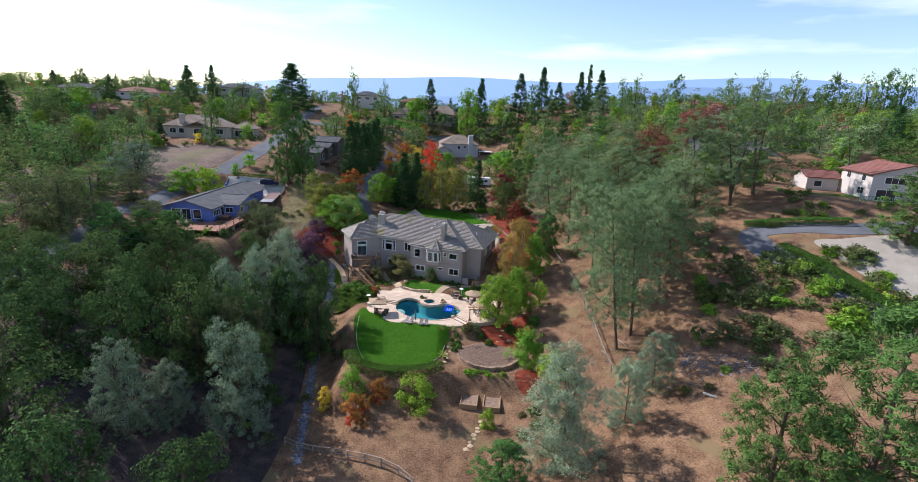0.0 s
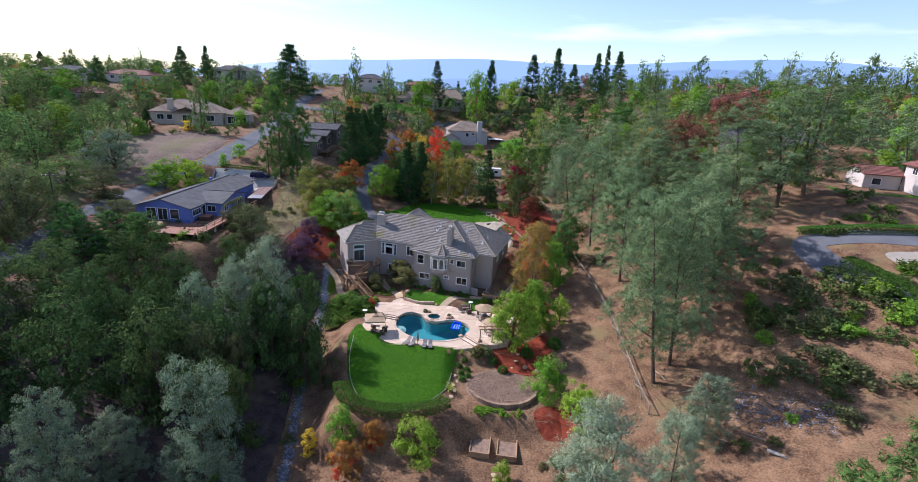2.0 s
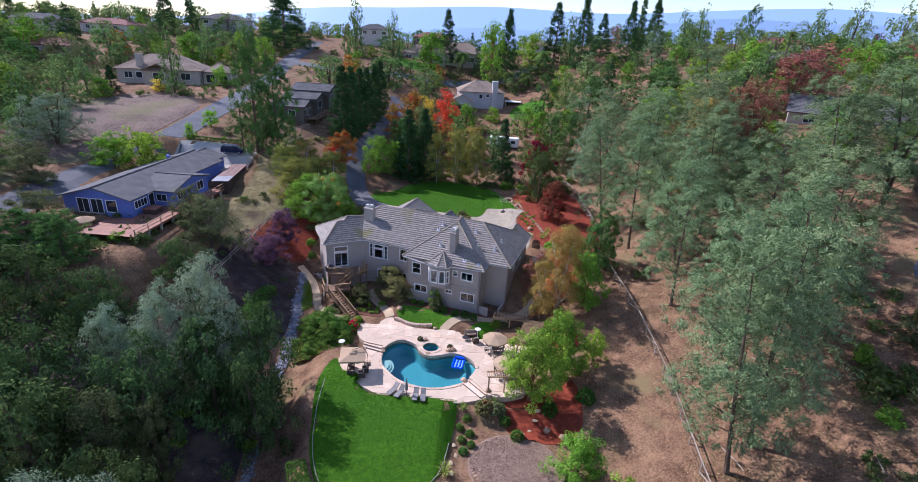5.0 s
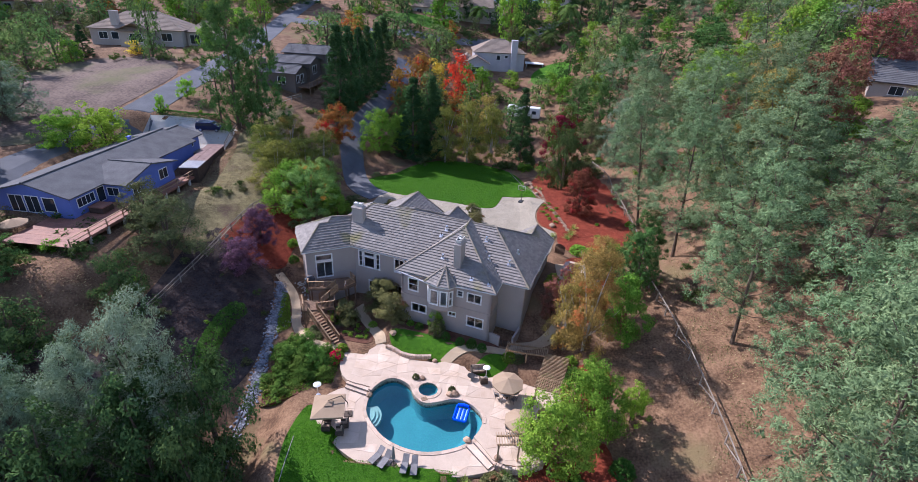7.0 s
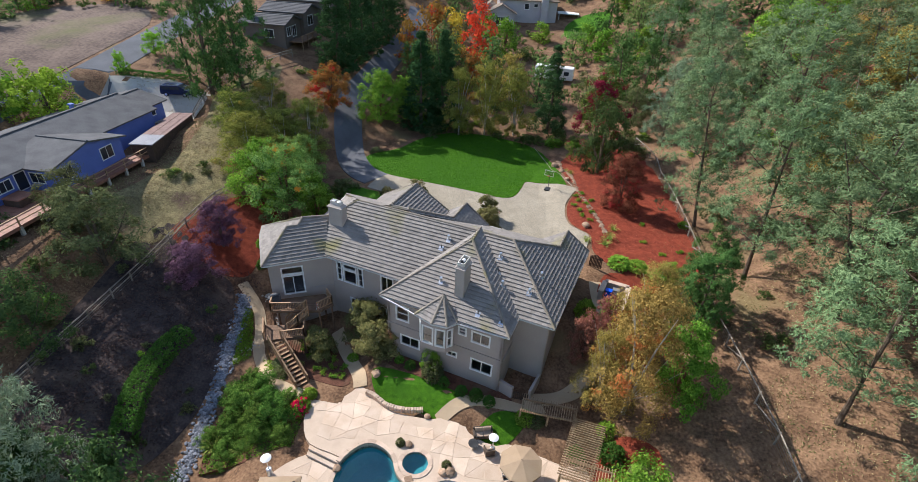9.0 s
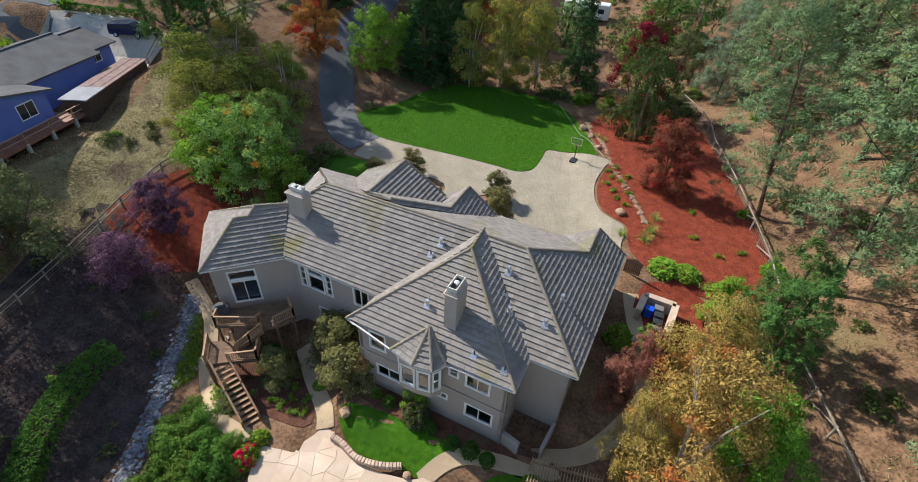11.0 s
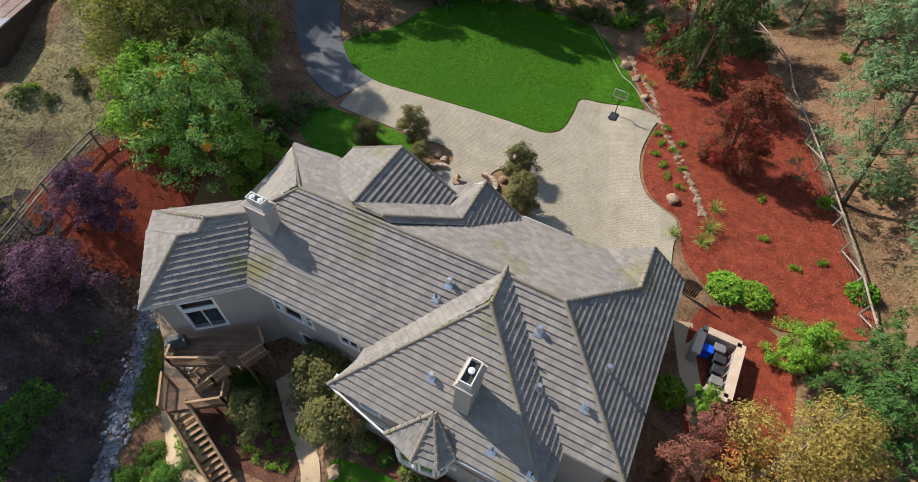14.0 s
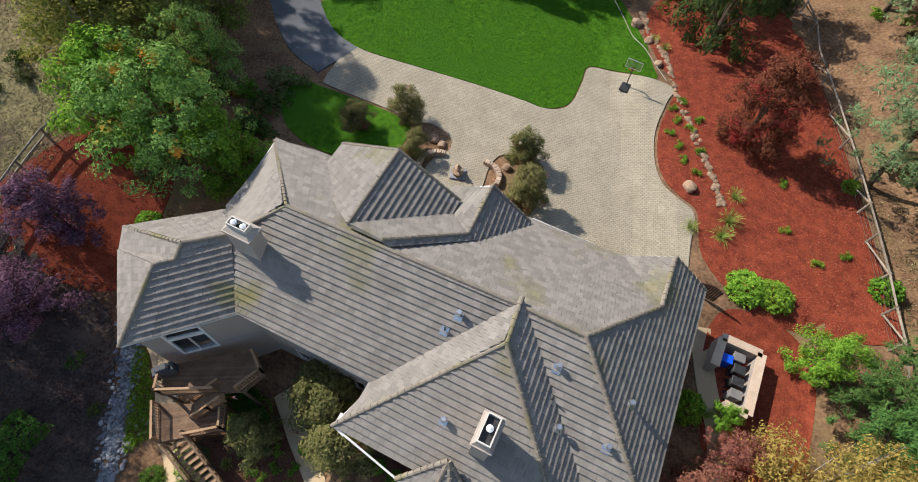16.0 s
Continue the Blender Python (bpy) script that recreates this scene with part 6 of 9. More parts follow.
LOWER_T = smooth_loop([(-16.9, 87.6), (-16.1, 85.5), (-15.0, 84.1), (-13.2, 82.6), (-10.8, 81.2), (-8.4, 80.3), (-5.1, 80.1), (-2.0, 80.6), (0.4, 81.2), (2.4, 82.2), (1.4, 83.6), (0.6, 85.4), (-1.0, 87), (-6, 88), (-11.2, 89.9), (-14.4, 90.3)], 4)
UPPER_T = smooth_loop([(-14.6, 91.0), (-16.0, 93.0), (-16.6, 95.4), (-18.9, 96.9), (-18.3, 97.7), (-16.2, 96.9), (-13.9, 96.1), (-12.6, 97.6), (-12.3, 99.8), (-11.3, 99.6), (-11.5, 97.4), (-9.2, 95.7), (-6.2, 95.3), (-4.2, 95.6), (-2.4, 97.7), (0.6, 99.2), (3.4, 98.6), (2.9, 97.4), (0.6, 97.5), (-1.4, 96.0), (-1.4, 94.6), (1.2, 93.7), (3.4, 94.9), (6.2, 94.5), (9.2, 93.4), (9.2, 90.6), (6.6, 89.6), (6.8, 86.0), (7.0, 83.2), (2.9, 82.4), (0.9, 84.3), (-2, 87.2), (-6, 87.9), (-11.4, 90.2)], 3)
terrace = tagged(new("terrace", slab_with_holes("terrace", LOWER_T, [POOL], LOWT, 0.5, M["joint"])), "pale buff stone terrace around the pool", "terrace", kind="structure")
upper = tagged(new("upper_terrace", slab_with_holes("upper_terrace", UPPER_T, [POOL, SPA], TOPT, 0.8, M["joint"])), "pale buff flagstone upper terrace", "terrace", kind="structure")


def flagstones(parent, outline, holes, z, step, seed):
    """Irregular stones: a jittered grid of polygons with open joints, each a piece of its own."""
    rng = random.Random(seed)
    loop = [(p[0], p[1]) for p in outline]
    x0, x1 = min(p[0] for p in loop), max(p[0] for p in loop)
    y0, y1 = min(p[1] for p in loop), max(p[1] for p in loop)
    nx, ny = int((x1 - x0) / step) + 2, int((y1 - y0) / step) + 2
    node = {(i, j): Vector((x0 + (i - 0.5) * step + rng.uniform(-0.3, 0.3) * step, y0 + (j - 0.5) * step + rng.uniform(-0.3, 0.3) * step)) for i in range(nx + 1) for j in range(ny + 1)}
    for i in range(nx):
        for j in range(ny):
            q = [node[i, j], node[i + 1, j], node[i + 1, j + 1], node[i, j + 1]]
            c = sum(q, Vector((0, 0))) / 4
            if not all(inside(p.x, p.y, loop) and not any(inside(p.x, p.y, h) for h in holes) for p in q):
                continue
            quads = [q] if rng.random() < 0.6 else [[q[0], q[1], q[2]], [q[0], q[2], q[3]]]
            for s in quads:
                c = sum(s, Vector((0, 0))) / len(s)
                s = [p.lerp(c, 0.035) for p in s]
                k = len(s)
                lift = 0.018 + rng.uniform(0, 0.006)
                piece("flagstone", mesh("flagstone", [(p.x, p.y, z + lift) for p in s] + [(p.x, p.y, z - 0.01) for p in s], [tuple(range(k))] + [(a, k + a, k + (a + 1) % k, (a + 1) % k) for a in range(k)], M["flag"]), parent)


flagstones(upper, UPPER_T, [ring_loop(POOL, 0.4), ring_loop(SPA, 0.4)], TOPT, 1.25, 4)
flagstones(terrace, LOWER_T, [ring_loop(POOL, 0.4), [(p.x, p.y) for p in UPPER_T]], LOWT, 1.25, 6)


def basin(name, loop, z_top, depth, label, material=None):
    """A pool's shell: tiled rim and plastered walls and floor."""
    p = [Vector((q[0], q[1])) for q in loop]
    c = sum(p, Vector((0, 0))) / len(p)
    n = len(p)
    levels = [(0.0, z_top), (0.0, z_top - 0.35), (0.05, z_top - 0.5), (0.12, z_top - depth * 0.8), (0.30, z_top - depth)]
    verts = [(q.x + (c.x - q.x) * s, q.y + (c.y - q.y) * s, z) for s, z in levels for q in p]
    faces = [(k * n + i, k * n + (i + 1) % n, (k + 1) * n + (i + 1) % n, (k + 1) * n + i) for k in range(len(levels) - 1) for i in range(n)]
    faces.append(tuple(range((len(levels) - 1) * n, len(levels) * n)))
    me = mesh(name, verts, faces, M["plaster"])
    me.materials.append(M["pooltile"])
    for i, f in enumerate(me.polygons):
        f.material_index = 1 if i < n else 0
    return me


pool = empty("swimming_pool", label="curved blue swimming pool with stone coping", category="pool")
piece("shell", basin("shell", POOL, LOWT + 0.02, 2.0, ""), pool)
wv = [Vector((q[0], q[1])) for q in POOL]
piece("water", mesh("water", [(q.x, q.y, LOWT - 0.12) for q in wv], [tuple(range(len(wv)))], M["water"]), pool).visible_shadow = False


def coping(parent, loop, z_of, width=0.34, group=2):
    a, b = ring_loop(loop, -0.05), ring_loop(loop, width)
    n = len(loop)
    for i in range(0, n, group):
        idx = [(i + k) % n for k in range(group + 1)]
        z = max(z_of(a[k]) for k in idx)
        top = [a[k].lerp(b[k], 0.0) for k in idx] + [b[k] for k in reversed(idx)]
        c = sum(top, Vector((0, 0))) / len(top)
        top = [p.lerp(c, 0.02) for p in top]
        k = len(top)
        piece("coping_stone", mesh("coping_stone", [(p.x, p.y, z + 0.06) for p in top] + [(p.x, p.y, z - 0.06) for p in top], [tuple(range(k)), tuple(range(k, 2 * k))[::-1]] + [(j, k + j, k + (j + 1) % k, (j + 1) % k) for j in range(k)], M["coping"]), parent)


def rim_height(p):
    return TOPT if p.y > 87.6 and inside(*(p + (p - Vector((-5.5, 87.0))).normalized() * 0.55), UPPER_T) else LOWT


coping(pool, POOL, rim_height)
# the raised wall between the pool and the upper terrace
pv, pf = [], []
rp = ring_loop(POOL, 0.03)
for i in range(len(rp)):
    a, b = rp[i - 1], rp[i]
    if rim_height(a) > LOWT and rim_height(b) > LOWT:
        k = len(pv)
        pv += [(a.x, a.y, LOWT - 0.3), (b.x, b.y, LOWT - 0.3), (b.x, b.y, TOPT), (a.x, a.y, TOPT)]
        pf.append((k, k + 1, k + 2, k + 3))
piece("raised_wall", mesh("raised_wall", pv, pf, M["pooltile"]), pool)
bm = bmesh.new()
for i, r in enumerate((2.0, 1.65, 1.3)):
    pts = [(-11.6 + r * math.cos(a) * 0.95, 87.0 + r * math.sin(a)) for a in np.linspace(-0.95, 0.95, 10)]
    top = [bm.verts.new((*p, LOWT - 0.62 + 0.14 * i)) for p in pts + [(-12.0, 88.2), (-12.0, 85.8)]]
    low = [bm.verts.new((v.co.x, v.co.y, LOWT - 0.95)) for v in top]
    bm.faces.new(top)
    for j in range(len(top)):
        bm.faces.new((top[j], low[j], low[(j + 1) % len(top)], top[(j + 1) % len(top)]))
part("step", bm, M["concrete"], pool)
spa = empty("hot_tub", label="round stone-edged spa beside the pool", category="hot tub")
piece("shell", basin("shell", SPA, TOPT + 0.02, 0.9, ""), spa)
piece("water", mesh("water", [(*q, TOPT - 0.10) for q in SPA], [tuple(range(len(SPA)))], M["water"]), spa).visible_shadow = False
coping(spa, SPA, lambda p: TOPT)
bm = bmesh.new()
box(bm, -0.35, 0.35, -0.3, 0.3, TOPT - 0.25, TOPT + 0.08, pose(-5.55, 89.35, 0, 0, 0, 30), 0.05)
part("spillway", bm, M["rock"], spa)


# steps between the two levels
def step_flight(a0, a1, b0, b1, n):
    st = empty("garden_steps", label="buff stone steps between the terraces", category="steps")
    for i in range(n):
        t0, t1 = i / n, (i + 1) / n
        p = [Vector(a0).lerp(Vector(b0), t0), Vector(a1).lerp(Vector(b1), t0), Vector(a1).lerp(Vector(b1), t1 + 0.05), Vector(a0).lerp(Vector(b0), t1 + 0.05)]
        z = TOPT - (TOPT - LOWT) * (i + 1) / (n + 1)
        piece("step", mesh("step", [(q.x, q.y, z) for q in p] + [(q.x, q.y, z - 0.5) for q in p], [(0, 1, 2, 3), (0, 4, 5, 1), (1, 5, 6, 2), (2, 6, 7, 3), (3, 7, 4, 0)], M["flag"]), st)
        bm = bmesh.new()
        beam(bm, (*p[3], z + 0.01), (*p[2], z + 0.01), 0.09, 0.05)
        part("nosing", bm, M["pooltile"], st)


step_flight((-14.6, 91.1), (-11.4, 90.2), (-14.5, 90.1), (-11.7, 89.3), 2)
step_flight((0.9, 85.0), (2.7, 82.9), (-0.5, 84.2), (1.7, 81.9), 2)


# walls of stone
def stone_wall(line, z, h, w, label, name="garden_wall", m="rock"):
    """A low wall of single stones with a flat cap."""
    wall = empty(name, label=label, category="wall")
    p = smooth_loop(line, 5, False)
    seg, rng = [], random.Random(len(line))
    d = 0.0
    for a, b in zip(p, p[1:]):
        L = (b - a).length
        n = max(1, round(L / 0.45))
        for i in range(n):
            q0, q1 = a.lerp(b, i / n), a.lerp(b, (i + 1) / n)
            t = (q1 - q0)
            rot = math.degrees(math.atan2(t.y, t.x))
            zb = (ground_at(q0.x, q0.y) - 0.1) if z is None else z
            bm = bmesh.new()
            box(bm, 0.01, t.length - 0.01, -w / 2 * rng.uniform(0.9, 1.05), w / 2 * rng.uniform(0.9, 1.05), 0, h * rng.uniform(0.92, 1.04), None, 0.04)
            o = part("stone", bm, M[m], wall)
            o.matrix_basis = pose(q0.x, q0.y, zb, 0, 0, rot)
    return wall


stone_wall([(-11.5, 97.0), (-10.6, 96.7), (-9.4, 95.95), (-8.2, 95.7), (-6.9, 95.75), (-5.8, 96.0)], TOPT, 0.48, 0.42, "curved buff stone seat wall by the lawn", m="coping")
stone_wall([(2.4, 95.2), (3.6, 95.1), (5.3, 94.4), (6.8, 94.9)], TOPT, 0.45, 0.42, "low buff stone wall under the pergola", m="coping")
stone_wall([(1.2, 72.0), (2.4, 70.4), (4.2, 69.4), (6.2, 69.2), (8.2, 69.8), (9.8, 71.3), (10.5, 72.8)], None, 0.75, 0.45, "rough stone retaining edge of gravel circle")
stone_wall([(-11.3, 121.4), (-11.0, 122.5), (-10.3, 123.1), (-9.4, 123.2)], 8.2, 0.5, 0.4, "curved buff stone seat wall by fountain", m="coping")
stone_wall([(-6.3, 123.1), (-5.4, 122.7), (-4.9, 121.9), (-5.0, 121.0)], 8.2, 0.5, 0.4, "curved buff stone seat wall by fountain", m="coping")


def boulder(x, y, r, z=None, name="boulder", m="rock", label="warm brown garden boulder", flat=0.7):
    bm = bmesh.new()
    bmesh.ops.create_icosphere(bm, subdivisions=2, radius=r)
    off = Vector((x * 3.1, y * 2.3, r))
    for v in bm.verts:
        v.co *= 1 + 0.35 * noise.noise(v.co / r * 1.2 + off)
        v.co.z *= flat
    me = bpy.data.meshes.new(name)
    bm.to_mesh(me)
    bm.free()
    me.materials.append(M[m])
    ob = new(name, me)
    ob.matrix_basis = pose(x, y, (ground_at(x, y) if z is None else z) + r * flat * 0.55, 0, 0, x * 77 % 360)
    return tagged(ob, label, "boulder")


for x, y, r, z in ((-6.3, 92.4, 0.34, TOPT), (-2.35, 90.5, 0.42, TOPT), (-2.9, 90.35, 0.38, TOPT), (-0.5, 84.9, 0.36, LOWT), (0.5, 85.2, 0.3, LOWT), (2.5, 83.0, 0.32, TOPT), (-11.6, 89.4, 0.35, LOWT), (-5.3, 95.5, 0.3, TOPT), (2.2, 94.9, 0.45, TOPT), (9.6, 123.6, 0.55, None), (6.9, 141.0, 0.5, None), (5.9, 144.0, 0.6, None), (7.6, 137.4, 0.4, None), (-10.6, 124.6, 0.4, None), (-9.9, 124.2, 0.35, None), (-4.4, 123.0, 0.4, None), (-11.0, 98.7, 0.45, None), (9.4, 79.2, 0.4, None), (11.2, 78.4, 0.45, None)):
    boulder(x, y, r, z)


def tuft_mesh(name, rng, n, h, r, width, material):
    v = []
    for i in range(n):
        a, tilt = rng.uniform(0, 6.28), rng.uniform(0.15, 1.1)
        d = np.array((math.cos(a) * math.sin(tilt), math.sin(a) * math.sin(tilt), math.cos(tilt)))
        s = np.array((-math.sin(a), math.cos(a), 0)) * width
        b = np.array((math.cos(a), math.sin(a), 0)) * r * 0.15
        L = h * rng.uniform(0.7, 1.1)
        mid, tip = b + d * L * 0.6, b + d * L + np.array((0, 0, -L * 0.25 * tilt))
        v += [b - s, b + s, mid, mid - s * 0.8, mid + s * 0.8, tip]
    return crown_mesh(name, np.array(v), material)


TUFTS = [tuft_mesh("tuft", np.random.default_rng(k), 90, 1.0, 0.5, 0.03, M["grass_tuft"]) for k in range(2)]
AGAVE = tuft_mesh("tuft", np.random.default_rng(9), 70, 1.0, 0.5, 0.06, M["grass_tuft"])


def clump(x, y, h, me=None, name="ornamental_grass", label="clump of arching pale green grass", category="plant", z=None):
    ob = new(name, me or TUFTS[int(x * 7 + y) % 2])
    ob.matrix_basis = pose(x, y, ground_at(x, y) if z is None else z, 0, 0, x * 50 % 360) @ Matrix.Diagonal((h, h, h, 1))
    return tagged(ob, label, category)


for x, y, h in ((-0.4, 80.5, 1.0), (-1.6, 71.8, 1.3), (9.4, 119.8, 0.9), (11.6, 119.5, 1.2), (12.3, 121.0, 1.3), (-23.4, 90.5, 1.6), (-20.6, 90.0, 1.1), (8.3, 139.8, 0.8), (7.6, 141.6, 0.8), (3.4, 81.7, 0.9), (-18.9, 99.1, 0.6), (13.0, 123.4, 1.0)):
    clump(x, y, h)

# small planting in rows and beds
LOWP = [crown_mesh("leaves", leaves(np.random.default_rng(40 + k), np.array([(np.random.default_rng(k + i).normal(0, 0.16), np.random.default_rng(k + i + 9).normal(0, 0.16), 0.18) for i in range(9)]), np.full(9, 0.2), 34, 0.11, 0.5), M["green"]) for k in range(2)]


def low_plant(x, y, s, z=None, me=None, label="small green bedding plant in mulch"):
    ob = new("bedding_plant", me or LOWP[int(abs(x * 13 + y * 5)) % 2])
    ob.matrix_basis = pose(x, y, (ground_at(x, y) + 0.04) if z is None else z, 0, 0, x * 91 % 360) @ Matrix.Diagonal((s, s, s, 1))
    return tagged(ob, label, "plant")


for x, y in ((8.7, 131.9), (10.0, 129.9), (9.0, 127.7), (8.3, 129.0), (10.6, 127.5), (9.3, 126.3), (10.2, 125.2), (9.6, 133.0), (10.8, 131.0), (9.0, 130.6), (-15.2, 98.3), (-16.4, 98.6), (-15.8, 99.4), (-14.6, 99.6), (-17.2, 98.9), (-16.0, 100.4), (-14.4, 98.5), (-18.6, 100.6), (-19.4, 101.8), (16.4, 121.0), (18.2, 118.6), (17.0, 125.5), (20.5, 119.6)):
    low_plant(x, y, 1.1)
rb = random.Random(12)
for i in range(46):
    low_plant(rb.uniform(2.0, 8.0), rb.uniform(67.6, 68.8), rb.uniform(0.6, 1.1))


# clipped shrubs
def shrub_mesh(seed, n, R_, H_, size, material, squash=1.0):
    rng = np.random.default_rng(seed)
    d = rng.normal(size=(n, 3))
    d /= np.linalg.norm(d, axis=1)[:, None]
    d[:, 2] = np.abs(d[:, 2])
    c = d * np.array((R_, R_, H_)) * rng.uniform(0.72, 0.98, n)[:, None]
    return crown_mesh("leaves", leaves(rng, c, np.full(n, R_ * 0.16), 9, size * 1.1, 0.6), material)


BALL = [shrub_mesh(60, 260, 0.5, 0.85, 0.085, M["hedge"]), shrub_mesh(61, 260, 0.5, 0.85, 0.085, M["green"]), shrub_mesh(62, 260, 0.5, 0.85, 0.085, M["olive"]), shrub_mesh(63, 260, 0.5, 0.85, 0.09, M["crape"])]


def ball(x, y, r, h, k=0, z=None, label="rounded clipped green garden shrub", name="clipped_shrub"):
    ob = new(name, BALL[k])
    ob.matrix_basis = pose(x, y, ground_at(x, y) if z is None else z, 0, 0, x * 57 % 360) @ Matrix.Diagonal((r * 2, r * 2, h / 0.85, 1))
    return tagged(ob, label, "shrub")


for x, y, r, h, k in ((-0.9, 81.9, 0.8, 1.0, 2), (0.3, 79.6, 0.55, 0.7, 0), (-0.5, 78.3, 0.55, 0.7, 0), (0.7, 77.6, 0.55, 0.7, 0), (-0.2, 76.6, 0.55, 0.7, 0), (0.9, 76.0, 0.5, 0.7, 0), (0.1, 75.0, 0.55, 0.7, 0), (2.2, 80.6, 1.2, 1.5, 3), (3.6, 80.6, 1.1, 1.3, 2), (4.6, 79.6, 0.7, 1, 0), (-4.4, 98.6, 0.6, 0.9, 0), (-2.6, 97.9, 0.6, 0.9, 0), (-1.2, 97.6, 0.7, 1.1, 0), (0.1, 97.2, 0.6, 0.9, 0), (-8.0, 100.1, 0.6, 0.8, 0), (-9.2, 100.6, 0.5, 0.7, 1), (-5.6, 99.3, 1.1, 2.3, 2), (8.6, 106.9, 1.1, 1.9, 1), (12.9, 115.6, 1.4, 1.0, 1), (14.8, 115.3, 1.3, 0.9, 1), (-21.0, 99.0, 0.9, 0.5, 2), (-20.4, 97.8, 0.9, 0.5, 2), (-22.0, 96.4, 0.5, 0.6, 1), (22.6, 117.2, 1.1, 1.3, 1), (22.3, 126.3, 0.7, 0.9, 1), (3.4, 96.0, 0.9, 0.8, 1), (4.4, 95.9, 0.8, 0.7, 2), (7.8, 93.6, 0.9, 1.0, 0), (10.4, 95.6, 0.9, 1.2, 1), (-29.5, 113.2, 0.9, 1.0, 1), (-30.6, 116.6, 0.9, 1.0, 2), (-28.4, 110.6, 0.8, 0.9, 0), (6.0, 77.8, 0.8, 1.1, 0), (9.8, 81.4, 1.0, 1.4, 0), (13.2, 76.4, 1.2, 1.6, 1), (14.2, 83.0, 1.2, 1.6, 0), (-14.2, 101.0, 0.6, 0.6, 1), (-19.2, 103.0, 1.0, 1.0, 0), (-18.0, 102.0, 0.8, 0.8, 0), (-24.6, 106.6, 0.6, 0.7, 1), (10.6, 93.4, 1.2, 1.6, 0), (12.8, 91.8, 1.2, 1.4, 3)):
    ball(x, y, r, h, k)
for x, y, z in ((-7.0, 92.4, TOPT), (-2.75, 91.05, TOPT)):
    ball(x, y, 0.42, 0.62, 2, z, "low round shrub beside a boulder")
rose = ball(-16.9, 94.3, 1.0, 1.3, 1, None, "rose bush covered in red flowers", "rose_bush")
piece("flowers", shrub_mesh(77, 60, 0.53, 0.88, 0.11, M["flower"]), rose)
ball(-16.6, 95.8, 0.7, 0.8, 1, None, "rose bush with red flowers", "rose_bush")


def hedge(line, w, h, label="clipped dark green hedge"):
    p = smooth_loop(line, 5, False)
    rng = np.random.default_rng(len(line))
    c = []
    for a, b in zip(p, p[1:]):
        for i in range(int((b - a).length * 48 * (w + h))):
            q = a.lerp(b, rng.uniform())
            t = (b - a).normalized()
            o, z = rng.uniform(-1, 1), rng.uniform(0.1, 1)
            if rng.uniform() < 0.5:
                z = 1.0
            else:
                o = np.sign(o)
            c.append((q.x - t.y * o * w / 2, q.y + t.x * o * w / 2, ground_at(q.x, q.y) + z * h))
    c = np.array(c)
    return tagged(new("hedge", crown_mesh("hedge", leaves(rng, c, np.full(len(c), 0.15), 9, 0.15, 0.6), M["hedge"])), label, "hedge")


hedge([(-16.4, 70.6), (-14.6, 67.6), (-11.0, 65.9), (-6.5, 65.9), (-3.2, 67.0), (-1.9, 68.4)], 1.7, 1.2, "curved clipped hedge around the lawn")
hedge([(55.2, 83.8), (56.6, 80.6), (58.3, 74.6), (59.4, 67.6), (60.4, 62.5), (61.4, 56)], 2.6, 1.7, "loose green hedge between drive and apron")
hedge([(54.6, 94.6), (60, 92.6), (70.3, 88.9)], 1.8, 1.1, "low green hedge above the drive")
hedge([(-65.3, 138.6), (-60, 139.6), (-54.4, 141.4)], 0.8, 0.9, "low clipped hedge beside parked van")
hedge([(-30.9, 99.4), (-31.5, 96.5), (-31.3, 92.5), (-30.1, 88.6)], 1.9, 1.5, "dark clipped hedge on the slope")


# ---- terrace furniture ----
def ribbed_canopy(bm, r, drop, n, z):
    top = bm.verts.new((0, 0, z))
    ring = []
    for i in range(n):
        a = 2 * math.pi * i / n
        ring.append(bm.verts.new((r * math.cos(a), r * math.sin(a), z - drop)))
        b = a + math.pi / n
        ring.append(bm.verts.new((r * 0.93 * math.cos(b), r * 0.93 * math.sin(b), z - drop * 1.02)))
    for i in range(2 * n):
        bm.faces.new((top, ring[i], ring[(i + 1) % (2 * n)]))
    val = [bm.verts.new(v.co - Vector((0, 0, 0.16))) for v in ring]
    for i in range(2 * n):
        bm.faces.new((ring[i], val[i], val[(i + 1) % (2 * n)], ring[(i + 1) % (2 * n)]))


def umbrella(x, y, z, r, h, n=8):
    e = empty("patio_umbrella", pose(x, y, z, 0, 0, 20), label="open tan canvas patio umbrella", category="umbrella")
    bm = bmesh.new()
    ribbed_canopy(bm, r, 0.55, n, h)
    part("canopy", bm, M["canvas"], e)
    bm = bmesh.new()
    lathe(bm, [(0.025, 0), (0.025, h + 0.08)], 8)
    part("pole", bm, M["wicker"], e)
    for i in range(n):
        a = 2 * math.pi * i / n
        bm = bmesh.new()
        beam(bm, (0, 0, h - 0.03), (r * 0.98 * math.cos(a), r * 0.98 * math.sin(a), h - 0.58), 0.02)
        part("rib", bm, M["wicker"], e)
    bm = bmesh.new()
    lathe(bm, [(0.28, 0), (0.26, 0.06), (0.06, 0.12)], 14)
    part("base", bm, M["wicker"], e)
    return e


